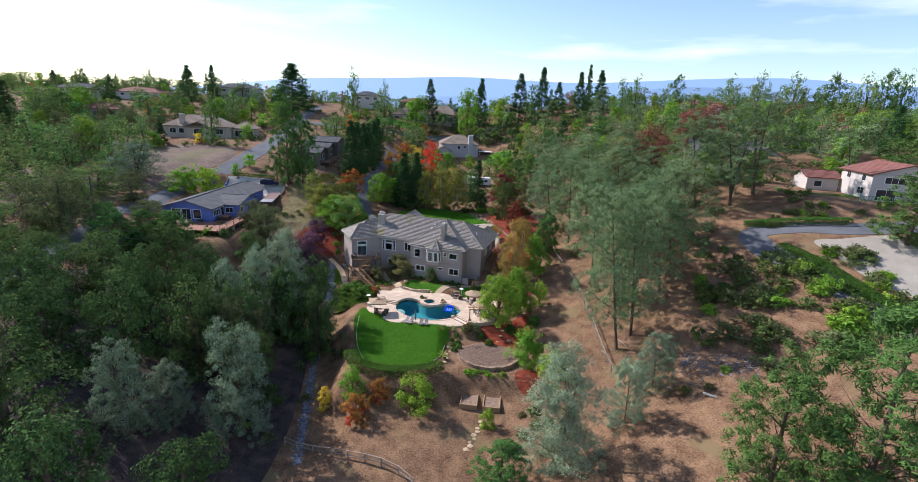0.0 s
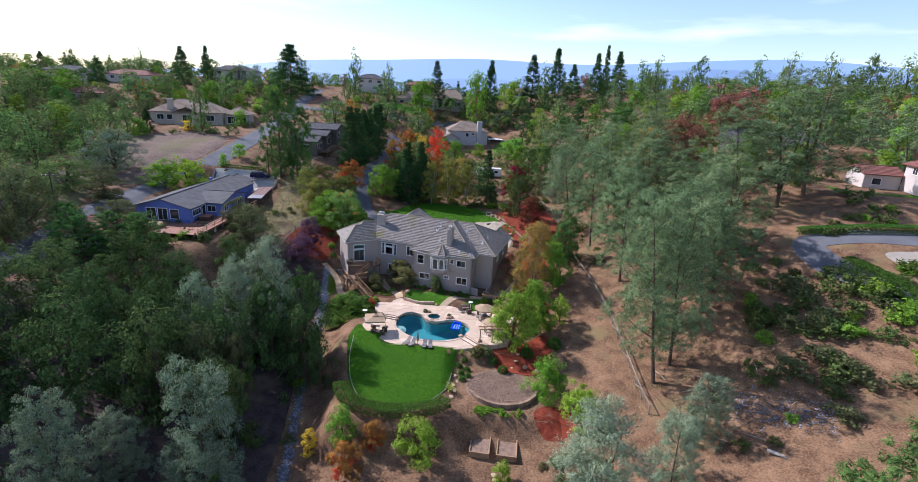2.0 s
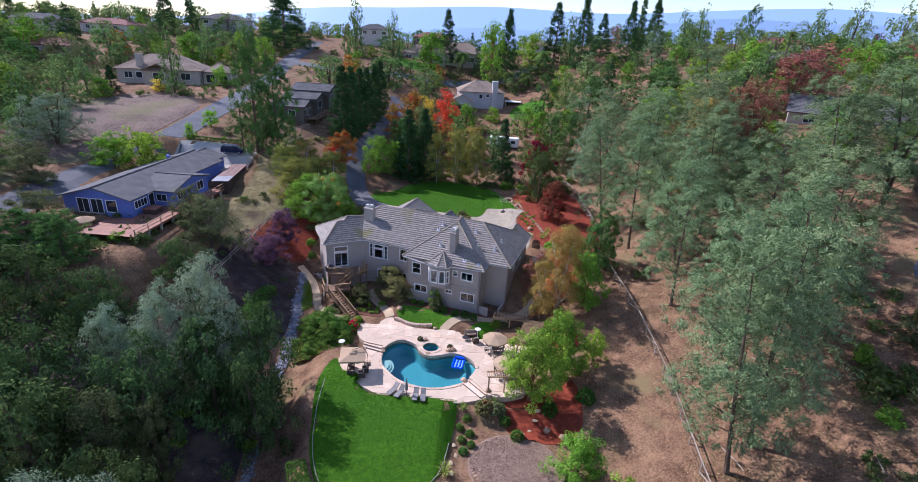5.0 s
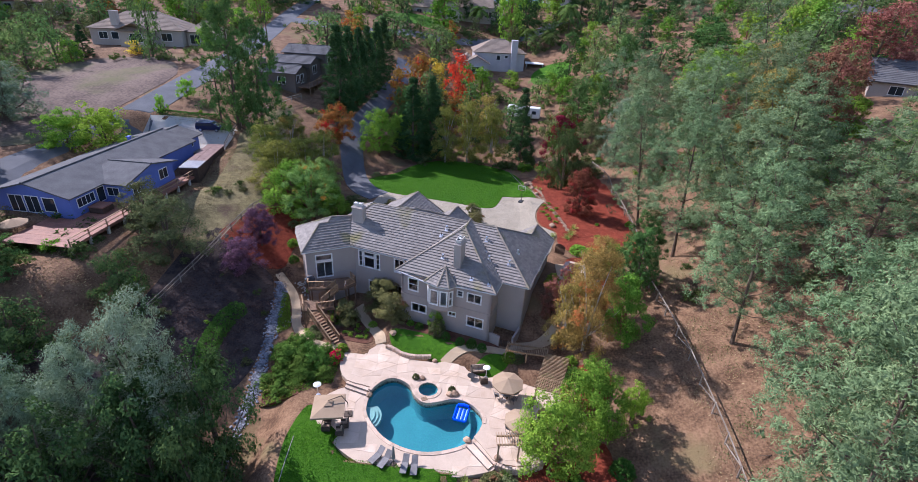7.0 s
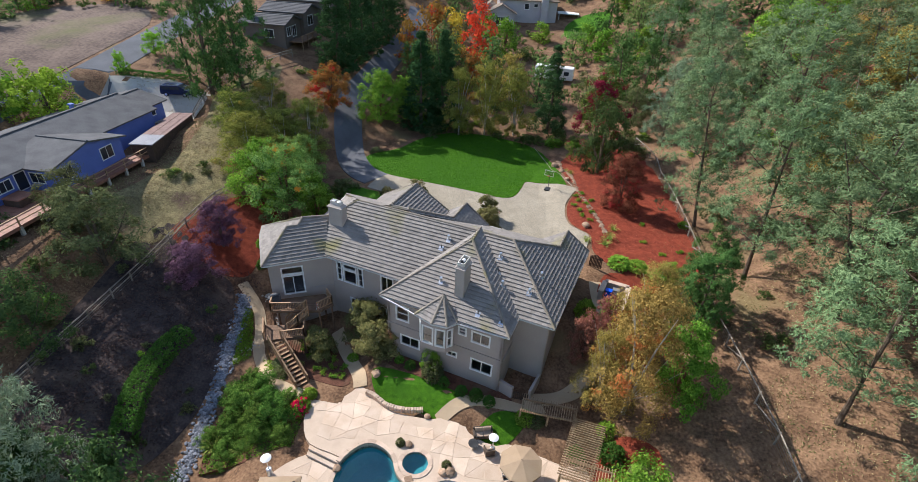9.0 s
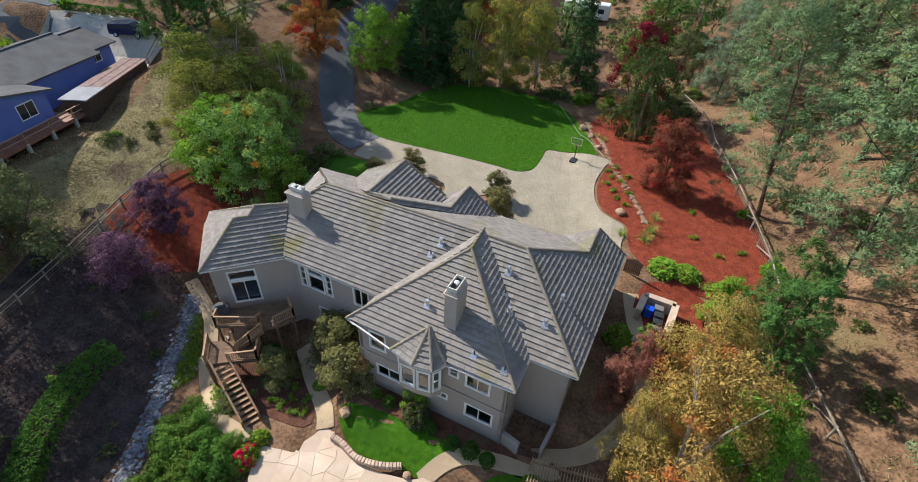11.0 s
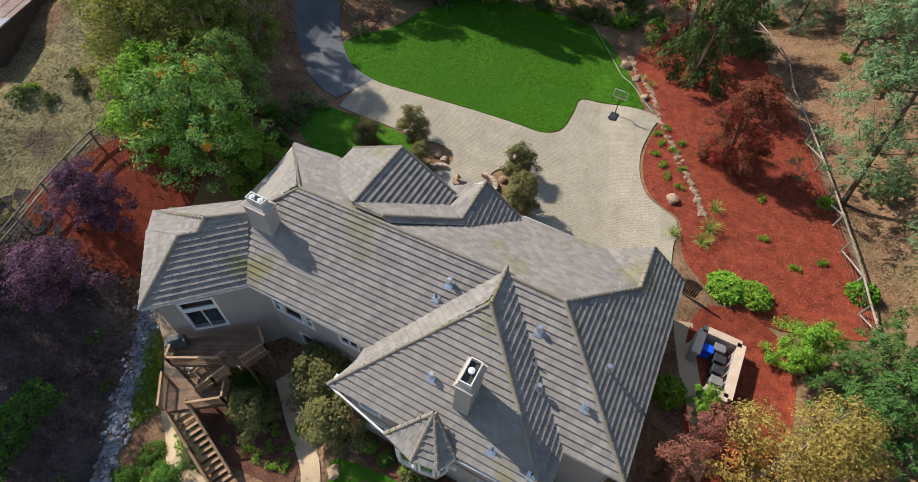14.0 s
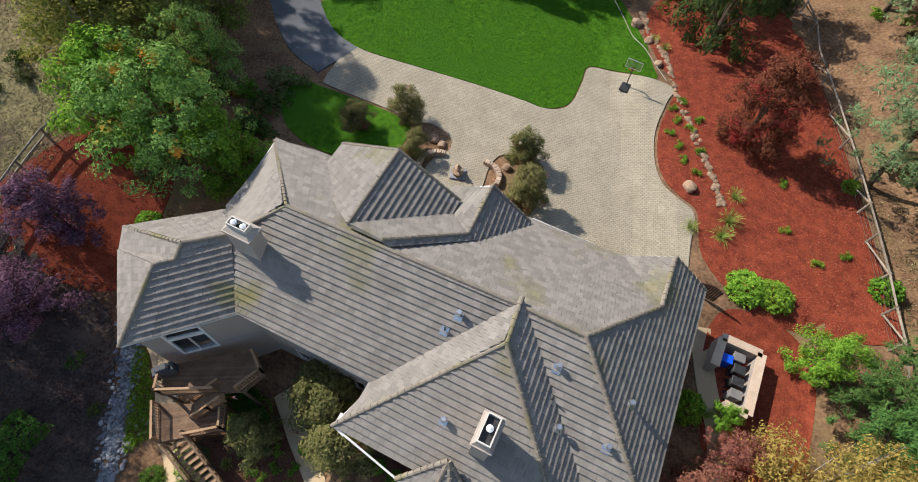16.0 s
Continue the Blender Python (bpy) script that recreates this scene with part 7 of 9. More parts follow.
def square_umbrella(x, y, z):
    e = empty("cantilever_umbrella", pose(x, y, z, 0, 0, 12), label="square tan cantilever umbrella with side pole", category="umbrella")
    bm = bmesh.new()
    h, r = 2.75, 1.55
    top = bm.verts.new((0, 0, h))
    ring = [bm.verts.new((sx * r, sy * r, h - 0.45)) for sx, sy in ((-1, -1), (1, -1), (1, 1), (-1, 1))]
    for i in range(4):
        bm.faces.new((top, ring[i], ring[(i + 1) % 4]))
    val = [bm.verts.new(v.co - Vector((0, 0, 0.2))) for v in ring]
    for i in range(4):
        bm.faces.new((ring[i], val[i], val[(i + 1) % 4], ring[(i + 1) % 4]))
    part("canopy", bm, M["canvas"], e)
    bm = bmesh.new()
    top = bm.verts.new((0, 0, h + 0.16))
    ring = [bm.verts.new((sx * 0.42, sy * 0.42, h - 0.03)) for sx, sy in ((-1, -1), (1, -1), (1, 1), (-1, 1))]
    for i in range(4):
        bm.faces.new((top, ring[i], ring[(i + 1) % 4]))
    part("vent", bm, M["canvas"], e)
    bm = bmesh.new()
    tube(bm, [(1.7, 1.0, 0), (1.75, 1.0, 1.6), (1.2, 0.8, 2.8), (0, 0, 3.0)], [0.05, 0.05, 0.045, 0.04], 8)
    part("arm", bm, M["wicker"], e)
    part("base", boxes((1.3, 2.1, 0.6, 1.4, 0, 0.1)), M["wicker"], e)
    for sx, sy in ((-1, -1), (1, -1), (1, 1), (-1, 1)):
        bm = bmesh.new()
        beam(bm, (0, 0, h - 0.04), (sx * r, sy * r, h - 0.48), 0.025)
        part("rib", bm, M["wicker"], e)
    return e


umbrella(3.2, 91.0, TOPT, 1.75, 2.65)
umbrella(4.5, 86.0, TOPT, 1.6, 2.55)
square_umbrella(-14.5, 85.2, LOWT)


def chair(x, y, z, turn, name="patio_chair", material="black", label="black metal patio chair with mesh seat", seat="sling"):
    e = empty(name, pose(x, y, z, 0, 0, turn), label=label, category="chair")
    part("seat", boxes((-0.24, 0.24, -0.23, 0.25, 0.42, 0.47)), M[seat], e)
    bm = bmesh.new()
    box(bm, -0.24, 0.24, -0.02, 0.02, 0.0, 0.50, pose(0, 0.26, 0.47, -12))
    part("backrest", bm, M[seat], e)
    for sx in (-0.23, 0.23):
        for sy in (-0.2, 0.24):
            bm = bmesh.new()
            beam(bm, (sx, sy, 0), (sx, sy * 0.95, 0.44), 0.03)
            part("leg", bm, M[material], e)
        bm = bmesh.new()
        beam(bm, (sx, -0.2, 0.64), (sx, 0.28, 0.66), 0.04, 0.03)
        part("armrest", bm, M[material], e)
    return e


def round_table(x, y, z, r, h=0.74):
    e = empty("patio_table", pose(x, y, z), label="round glass-topped patio table", category="table")
    bm = bmesh.new()
    lathe(bm, [(r, h - 0.03), (r, h), (r * 0.98, h + 0.01)], 24)
    part("tabletop", bm, M["sling"], e)
    for a in (0.8, 2.37, 3.94, 5.5):
        bm = bmesh.new()
        beam(bm, (0.75 * r * math.cos(a), 0.75 * r * math.sin(a), 0), (0.6 * r * math.cos(a), 0.6 * r * math.sin(a), h - 0.03), 0.04)
        part("leg", bm, M["black"], e)
    return e


c0 = chair(0, 0, 0, 0)
for tx, ty, n, first in ((3.2, 91.0, 6, 0.3), (4.5, 85.9, 6, 0.6)):
    round_table(tx, ty, TOPT, 0.7)
    for i in range(n):
        a = first + 6.283 * i / n
        m = pose(tx + 1.05 * math.cos(a), ty + 1.05 * math.sin(a), TOPT, 0, 0, math.degrees(a) - 90)
        if c0 is not None:
            c0.matrix_basis = m
            tagged(c0, group="chairs round the tables")
            first_chair, c0 = c0, None
        else:
            copy_thing(first_chair, m)


def lounger(x, y, z, turn):
    e = empty("sun_lounger", pose(x, y, z, 0, 0, turn), label="grey sling sun lounger with raised back", category="lounger", group="loungers by the pool")
    part("bed", boxes((-0.3, 0.3, -0.95, 0.25, 0.30, 0.35)), M["sling"], e)
    bm = bmesh.new()
    box(bm, -0.3, 0.3, 0, 0.75, -0.025, 0.025, pose(0, 0.25, 0.34, 38))
    part("backrest", bm, M["sling"], e)
    for sx in (-0.31, 0.31):
        bm = bmesh.new()
        beam(bm, (sx, -0.95, 0.32), (sx, 0.3, 0.32), 0.035)
        part("side_rail", bm, M["black"], e)
        for sy in (-0.8, 0.15):
            bm = bmesh.new()
            beam(bm, (sx, sy, 0), (sx, sy, 0.32), 0.035)
            part("leg", bm, M["black"], e)
    return e


for x, y, a in ((-8.75, 81.75, 150), (-7.9, 81.4, 158), (-6.0, 81.15, 178), (-5.1, 81.1, 184)):
    lounger(x, y, LOWT + 0.02, a + 180)
e = empty("closed_umbrella", pose(-7.1, 81.3, LOWT), label="folded grey patio umbrella on its stand", category="umbrella")
bm = bmesh.new()
lathe(bm, [(0.03, 0), (0.03, 0.9)], 8)
part("pole", bm, M["wicker"], e)
bm = bmesh.new()
lathe(bm, [(0.20, 0.85), (0.16, 1.4), (0.10, 2.1), (0.02, 2.5)], 10)
part("folded_canopy", bm, M["sling"], e)
bm = bmesh.new()
lathe(bm, [(0.3, 0), (0.28, 0.07), (0.06, 0.13)], 14)
part("base", bm, M["wicker"], e)


def armchair(x, y, z, turn, w=0.85, name="patio_armchair", label="wicker armchair with tan cushions", frame_="wicker", cushions=1):
    e = empty(name, pose(x, y, z, 0, 0, turn), label=label, category="sofa" if w > 1.2 else "chair")
    part("frame", boxes((-w / 2, w / 2, -0.4, 0.4, 0.08, 0.30), (-w / 2, w / 2, 0.28, 0.4, 0.30, 0.82), (-w / 2, -w / 2 + 0.12, -0.4, 0.28, 0.30, 0.62), (w / 2 - 0.12, w / 2, -0.4, 0.28, 0.30, 0.62)), M[frame_], e)
    iw = (w - 0.26) / cushions
    for i in range(cushions):
        bm = bmesh.new()
        box(bm, -w / 2 + 0.13 + iw * i + 0.01, -w / 2 + 0.13 + iw * (i + 1) - 0.01, -0.38, 0.26, 0.31, 0.45, None, 0.04)
        part("seat_cushion", bm, M["cushion"], e)
        bm = bmesh.new()
        box(bm, -w / 2 + 0.13 + iw * i + 0.01, -w / 2 + 0.13 + iw * (i + 1) - 0.01, 0.12, 0.27, 0.46, 0.92, None, 0.04)
        part("back_cushion", bm, M["cushion"], e)
    for sx in (-w / 2 + 0.05, w / 2 - 0.05):
        for sy in (-0.35, 0.35):
            part("foot", boxes((sx - 0.03, sx + 0.03, sy - 0.03, sy + 0.03, 0, 0.09)), M[frame_], e)
    return e


armchair(-0.1, 94.5, TOPT, 15, 1.7, "patio_loveseat", "wicker loveseat with tan striped cushions", cushions=2)
armchair(0.6, 92.9, TOPT, 200, 0.8, "patio_ottoman_chair", "wicker chair with tan cushion")
for x, y, a in ((-14.6, 84.3, 100), (-13.1, 84.0, -80), (-12.9, 85.0, -80), (-14.8, 85.4, 100)):
    armchair(x, y, LOWT + 0.02, a, 0.8)
e = empty("coffee_table", pose(-0.8, 93.3, TOPT), label="small round black metal coffee table", category="table")
bm = bmesh.new()
lathe(bm, [(0.45, 0.42), (0.45, 0.45)], 20)
part("tabletop", bm, M["black"], e)
for a in (0.5, 2.6, 4.7):
    bm = bmesh.new()
    beam(bm, (0.35 * math.cos(a), 0.35 * math.sin(a), 0), (0.3 * math.cos(a), 0.3 * math.sin(a), 0.42), 0.03)
    part("leg", bm, M["black"], e)


def heater(x, y, z):
    e = empty("patio_heater", pose(x, y, z), label="steel mushroom patio heater", category="heater")
    bm = bmesh.new()
    lathe(bm, [(0.23, 0), (0.23, 0.75), (0.16, 0.8)], 14)
    part("tank_housing", bm, M["steel"], e)
    bm = bmesh.new()
    lathe(bm, [(0.04, 0.78), (0.04, 1.95)], 8)
    part("pole", bm, M["steel"], e)
    bm = bmesh.new()
    lathe(bm, [(0.10, 1.9), (0.12, 2.15)], 10)
    part("burner", bm, M["black"], e)
    bm = bmesh.new()
    lathe(bm, [(0.42, 2.16), (0.42, 2.18), (0.25, 2.25), (0.03, 2.29)], 20)
    part("reflector", bm, M["trim"], e)


heater(0.85, 92.9, TOPT)
heater(-16.7, 88.0, LOWT)
# the inflatable lounge on the water
e = empty("inflatable_lounge", pose(-1.4, 88.4, LOWT - 0.12, 0, 0, -8), label="bright blue inflatable pool lounge", category="pool float")
for i in range(6):
    bm = bmesh.new()
    x = -0.50 + 0.2 * i
    tube(bm, [(x, -1.0, 0.1), (x, -0.95, 0.1), (x, 0.62, 0.1), (x, 0.66, 0.1)], [0.04, 0.09, 0.09, 0.04], 8)
    part("air_tube", bm, M["paleblue" if i % 2 else "blue"], e)
for s in (((-0.66, -1.0, 0.14), (-0.66, 0.9, 0.16)), ((0.66, -1.0, 0.14), (0.66, 0.9, 0.16)), ((-0.66, -1.05, 0.13), (0.66, -1.05, 0.13))):
    bm = bmesh.new()
    tube(bm, [s[0], s[1]], [0.13, 0.13], 10)
    part("side_tube", bm, M["blue"], e)
bm = bmesh.new()
tube(bm, [(-0.6, 0.88, 0.32), (0, 0.95, 0.34), (0.6, 0.88, 0.32)], [0.16, 0.2, 0.16], 10)
part("pillow", bm, M["blue"], e)


def pergola(corners, z, h, over, n, label, posts):
    """Posts, two beams and a row of rafters."""
    e = empty("pergola", label=label, category="pergola")
    a0, a1, b0, b1 = [Vector(p) for p in corners]
    for p in posts:
        part("post", boxes((p[0] - 0.08, p[0] + 0.08, p[1] - 0.08, p[1] + 0.08, z, z + h)), M["pergola"], e)
    for p, q in ((a0, a1), (b0, b1)):
        bm = bmesh.new()
        beam(bm, (*p, z + h + 0.09), (*q, z + h + 0.09), 0.10, 0.18)
        part("beam", bm, M["pergola"], e)
    for i in range(n):
        p, q = a0.lerp(a1, i / (n - 1)), b0.lerp(b1, i / (n - 1))
        d = (q - p).normalized() * over
        bm = bmesh.new()
        beam(bm, (*(p - d), z + h + 0.24), (*(q + d), z + h + 0.24), 0.05, 0.11)
        part("rafter", bm, M["pergola"], e)
    return e


pergola([(2.9, 95.9), (7.6, 95.6), (3.1, 97.2), (7.8, 96.9)], TOPT, 2.3, 0.25, 24, "timber pergola of closely set rafters", [(2.9, 95.9), (5.3, 95.75), (7.6, 95.6), (3.1, 97.2), (7.8, 96.9)])
pergola([(7.7, 95.8), (6.2, 90.4), (9.9, 95.4), (8.4, 90.0)], TOPT, 2.3, 0.25, 26, "timber pergola of closely set rafters", [(7.7, 95.6), (6.2, 90.4), (9.9, 95.2), (8.4, 90.0)])
pergola([(6.3, 90.2), (10.0, 89.6), (6.8, 91.8), (10.4, 91.2)], TOPT, 2.36, 0.25, 18, "timber pergola of closely set rafters", [(10.0, 89.6), (10.4, 91.2)])
pergola([(2.3, 82.6), (6.6, 83.3), (2.2, 83.6), (6.4, 84.3)], TOPT, 2.15, 0.3, 18, "small timber pergola on the terrace edge", [(2.5, 82.6), (4.4, 82.9), (6.5, 83.3)])
stone_wall([(2.3, 82.35), (3.6, 82.0), (5.2, 82.2), (6.8, 83.0)], LOWT - 0.4, 0.95, 0.4, "curved buff stone wall below the pergola", m="coping")

# ---- raised beds, stepping stones, paths ----
def raised_bed(cx, cy, w, d, turn):
    z = ground_at(cx, cy)
    e = empty("raised_bed", pose(cx, cy, z, 0, 0, turn), label="timber-edged raised vegetable bed with soil", category="raised bed")
    for s in ((-w / 2, w / 2, -d / 2, -d / 2 + 0.14), (-w / 2, w / 2, d / 2 - 0.14, d / 2), (-w / 2, -w / 2 + 0.14, -d / 2 + 0.14, d / 2 - 0.14), (w / 2 - 0.14, w / 2, -d / 2 + 0.14, d / 2 - 0.14)):
        bm = bmesh.new()
        box(bm, s[0], s[1], s[2], s[3], -0.4, 0.38, None, 0.01)
        part("side_board", bm, M["railwood"], e)
    part("soil", boxes((-w / 2 + 0.14, w / 2 - 0.14, -d / 2 + 0.14, d / 2 - 0.14, -0.35, 0.22)), M["gravel"], e)


raised_bed(2.8, 65.3, 2.5, 4.6, -6)
raised_bed(6.1, 65.0, 2.5, 4.4, -6)
sn = random.Random(2)
for i, (x, y) in enumerate([(2.4 + 0.25 * k + 0.3 * (k % 2), 56.0 + 0.62 * k) for k in range(9)] + [(-1.4, 70.5), (-1.0, 72.0), (-1.2, 73.2), (-0.8, 74.4), (-1.1, 75.6), (-0.7, 76.8), (6.6, 78.4), (7.4, 79.2), (8.0, 80.2), (8.4, 81.2)]):
    boulder(x, y, sn.uniform(0.30, 0.42), ground_at(x, y) - 0.08, "stepping_stone", "path", "flat buff stepping stone in soil", 0.25)
PATHS = [([(-29.4, 107.6), (-26.7, 105.5), (-25.3, 103.1), (-24.3, 100.6), (-22.9, 98.8), (-21.8, 97.6), (-20.0, 96.4), (-17.4, 95.7)], 1.15), ([(-12.3, 97.6), (-13.0, 99.1), (-15.2, 101.7), (-16.9, 104.0)], 1.3), ([(-4.3, 95.4), (-2.9, 96.6), (-1.2, 97.3), (1.2, 97.3), (3.4, 97.0), (5.0, 97.6)], 1.15), ([(3.2, 98.2), (6.5, 99.0), (9.6, 101.4), (10.6, 105.0), (10.2, 108.6), (10.0, 112.4)], 1.3)]
for line, w in PATHS:
    sheet("path", strip_outline(line, w), 0.09, M["path"], "tan concrete garden path", "path", 0.6)


# the dry creek: real stones, too many to count
def cobbles(name, line, width, n, r0, r1, m, label, seed):
    rng = np.random.default_rng(seed)
    p = smooth_loop(line, 6, False)
    base = bmesh.new()
    bmesh.ops.create_icosphere(base, subdivisions=1, radius=1)
    bv = np.array([v.co for v in base.verts])
    bf = np.array([[v.index for v in f.verts] for f in base.faces])
    base.free()
    V_, F_ = [], []
    for i in range(n):
        k = rng.integers(len(p) - 1)
        q = p[k].lerp(p[k + 1], rng.uniform())
        t = (p[k + 1] - p[k]).normalized()
        o = np.clip(rng.normal(0, 0.30), -0.7, 0.7) * width
        x, y = q.x - t.y * o, q.y + t.x * o
        r = rng.uniform(r0, r1)
        a = rng.uniform(0, 6.28)
        v = bv * np.array((r * rng.uniform(0.8, 1.3), r, r * 0.6)) * (1 + rng.normal(0, 0.09, (len(bv), 1)))
        v = np.stack([v[:, 0] * math.cos(a) - v[:, 1] * math.sin(a) + x, v[:, 0] * math.sin(a) + v[:, 1] * math.cos(a) + y, v[:, 2] + ground_at(x, y) + r * 0.25], 1)
        F_.append(bf + len(V_) * len(bv))
        V_.append(v)
    return tagged(new(name, mesh(name, np.concatenate(V_).tolist(), np.concatenate(F_).tolist(), M[m])), label, "stones", kind="stuff")


cobbles("creek_stones", [(-28.6, 106.4), (-27.9, 104), (-27.3, 100.5), (-26.3, 96.6), (-25.6, 92.5), (-24.9, 88.5), (-24.6, 82), (-23.2, 74), (-21.8, 67), (-20.4, 60), (-19.2, 54)], 1.15, 3000, 0.07, 0.19, "stones", "bed of grey stones in a dry creek", 3)
cobbles("border_stones", [(6.6, 146), (6.9, 144), (8.2, 139.1), (9.3, 133.1), (10.7, 128.0), (11.6, 124.6), (12.0, 122.4)], 0.42, 290, 0.12, 0.26, "rock", "line of rounded border stones in mulch", 5)
cobbles("edge_stones", [(-26.2, 99), (-23.8, 104.6), (-26.6, 107.6)], 0.9, 160, 0.08, 0.16, "palebark", "loose pale stones beside the path", 6)
cobbles("scree", [(33, 66), (37, 63), (41, 61)], 5.0, 500, 0.06, 0.14, "stones", "patch of pale loose rubble on slope", 7)


# ---- the grill yard ----
grill = empty("grill_yard_wall", label="low stucco wall around refuse bins", category="wall")
gy = [(10.9, 111.6), (13.3, 110.9), (11.9, 106.9), (10.6, 107.3)]
for a, b in zip(gy, gy[1:]):
    bm = bmesh.new()
    beam(bm, (*a, 8.55), (*b, 8.55), 0.42, 1.3)
    part("wall_section", bm, M["stucco"], grill)
    bm = bmesh.new()
    beam(bm, (*a, 9.25), (*b, 9.25), 0.55, 0.09)
    part("cap_stone", bm, M["coping"], grill)
bm = bmesh.new()
beam(bm, (10.9, 111.5, 8.55), (10.2, 109.6, 8.55), 0.42, 1.3)
part("wall_section", bm, M["stucco"], grill)
bm = bmesh.new()
beam(bm, (10.9, 111.5, 9.25), (10.2, 109.6, 9.25), 0.55, 0.09)
part("cap_stone", bm, M["coping"], grill)


def bin_(x, y, turn, m, label):
    e = empty("wheeled_bin", pose(x, y, ground_at(x, y), 0, 0, turn), label=label, category="bin")
    bm = bmesh.new()
    box(bm, -0.27, 0.27, -0.33, 0.33, 0.05, 0.95, None, 0.05)
    part("body", bm, M[m], e)
    bm = bmesh.new()
    box(bm, -0.3, 0.3, -0.36, 0.38, 0.95, 1.03, None, 0.03)
    part("lid", bm, M[m], e)
    for sx in (-0.25, 0.25):
        bm = bmesh.new()
        lathe(bm, [(0.1, -0.03), (0.1, 0.03)], 10)
        w = part("wheel", bm, M["black"], e)
        w.matrix_basis = pose(sx, 0.33, 0.1, 0, 90, 0)


for x, y, m, l in ((12.0, 110.5, "sling", "grey wheeled refuse bin with lid"), (11.9, 109.7, "black", "black wheeled refuse bin with lid"), (11.7, 108.9, "black", "black wheeled refuse bin with lid"), (11.5, 108.1, "sling", "grey wheeled refuse bin with lid"), (11.2, 110.3, "blue", "blue wheeled recycling bin with lid")):
    bin_(x, y, 75, m, l)
part_gate = empty("garden_gate", pose(10.0, 114.4, ground_at(10.0, 114.4), 0, 0, -20), label="dark timber slatted garden gate", category="gate")
for i in range(9):
    part("slat", boxes((-0.7 + 0.16 * i, -0.58 + 0.16 * i, -0.02, 0.02, 0.05, 1.45 + 0.25 * math.sin(math.pi * i / 8))), M["sump"], part_gate)
part("rail", boxes((-0.72, 0.78, 0.021, 0.06, 0.3, 0.42), (-0.72, 0.78, 0.021, 0.06, 1.15, 1.27)), M["sump"], part_gate)
gate_wall = empty("entry_wall", label="low stucco wall with gate beside house", category="wall")
for a, b in ((hw(6.3, -8.0), hw(7.7, -8.3)), (hw(9.2, -8.0), hw(9.4, -5.6))):
    bm = bmesh.new()
    beam(bm, (a.x, a.y, 4.3), (b.x, b.y, 4.3), 0.25, 2.4)
    part("wall_section", bm, M["stucco"], gate_wall)
gw = empty("garden_gate", label="dark timber gate beside house wall", category="gate")
for i in range(8):
    p = hw(7.75, -8.3).lerp(hw(9.15, -8.05), (i + 0.5) / 8)
    part("slat", boxes((p.x - 0.07, p.x + 0.07, p.y - 0.02, p.y + 0.02, 3.4, 5.0)), M["sump"], gw)

# ---- driveway things ----
def hoop(x, y, turn):
    e = empty("basketball_hoop", pose(x, y, ground_at(x, y) + 0.05, 0, 0, turn), label="portable basketball hoop with clear backboard", category="basketball hoop")
    bm = bmesh.new()
    box(bm, -0.4, 0.4, -0.6, 0.5, 0, 0.22, None, 0.06)
    part("base", bm, M["black"], e)
    bm = bmesh.new()
    tube(bm, [(0, 0.2, 0.2), (0, 0.1, 1.9), (0, -0.25, 2.4)], [0.05, 0.05, 0.05], 8)
    part("pole", bm, M["black"], e)
    bm = bmesh.new()
    for s in ((-0.68, 0.68, 2.30, 2.35), (-0.68, 0.68, 3.10, 3.15), (-0.68, -0.63, 2.35, 3.10), (0.63, 0.68, 2.35, 3.10)):
        box(bm, s[0], s[1], -0.33, -0.28, s[2], s[3])
    board = part("backboard", bm, M["steel"], e)
    p = piece("panel", mesh("panel", *pane_box(-0.64, 0.64, -0.31, -0.30, 2.34, 3.11), M["glass"]), board)
    bm = bmesh.new()
    ring = [(0.23 * math.cos(a), -0.58 + 0.23 * math.sin(a), 2.45) for a in np.linspace(0, 6.283, 17)]
    tube(bm, ring, [0.012] * 17, 5)
    part("rim", bm, M["flower"], e)


hoop(4.7, 134.1, -20)
e = empty("fountain", pose(-8.1, 121.5, 8.27), label="tiered stone fountain on square base", category="fountain")
part("plinth", boxes((-0.55, 0.55, -0.55, 0.55, 0, 0.18)), M["stones"], e)
bm = bmesh.new()
lathe(bm, [(0.42, 0.18), (0.46, 0.45), (0.38, 0.48), (0.12, 0.5), (0.12, 0.7)], 18)
part("basin", bm, M["rock"], e)
bm = bmesh.new()
lathe(bm, [(0.10, 0.68), (0.27, 0.85), (0.22, 0.88), (0.06, 1.05), (0.10, 1.15), (0.02, 1.22)], 14)
part("upper_bowl", bm, M["rock"], e)


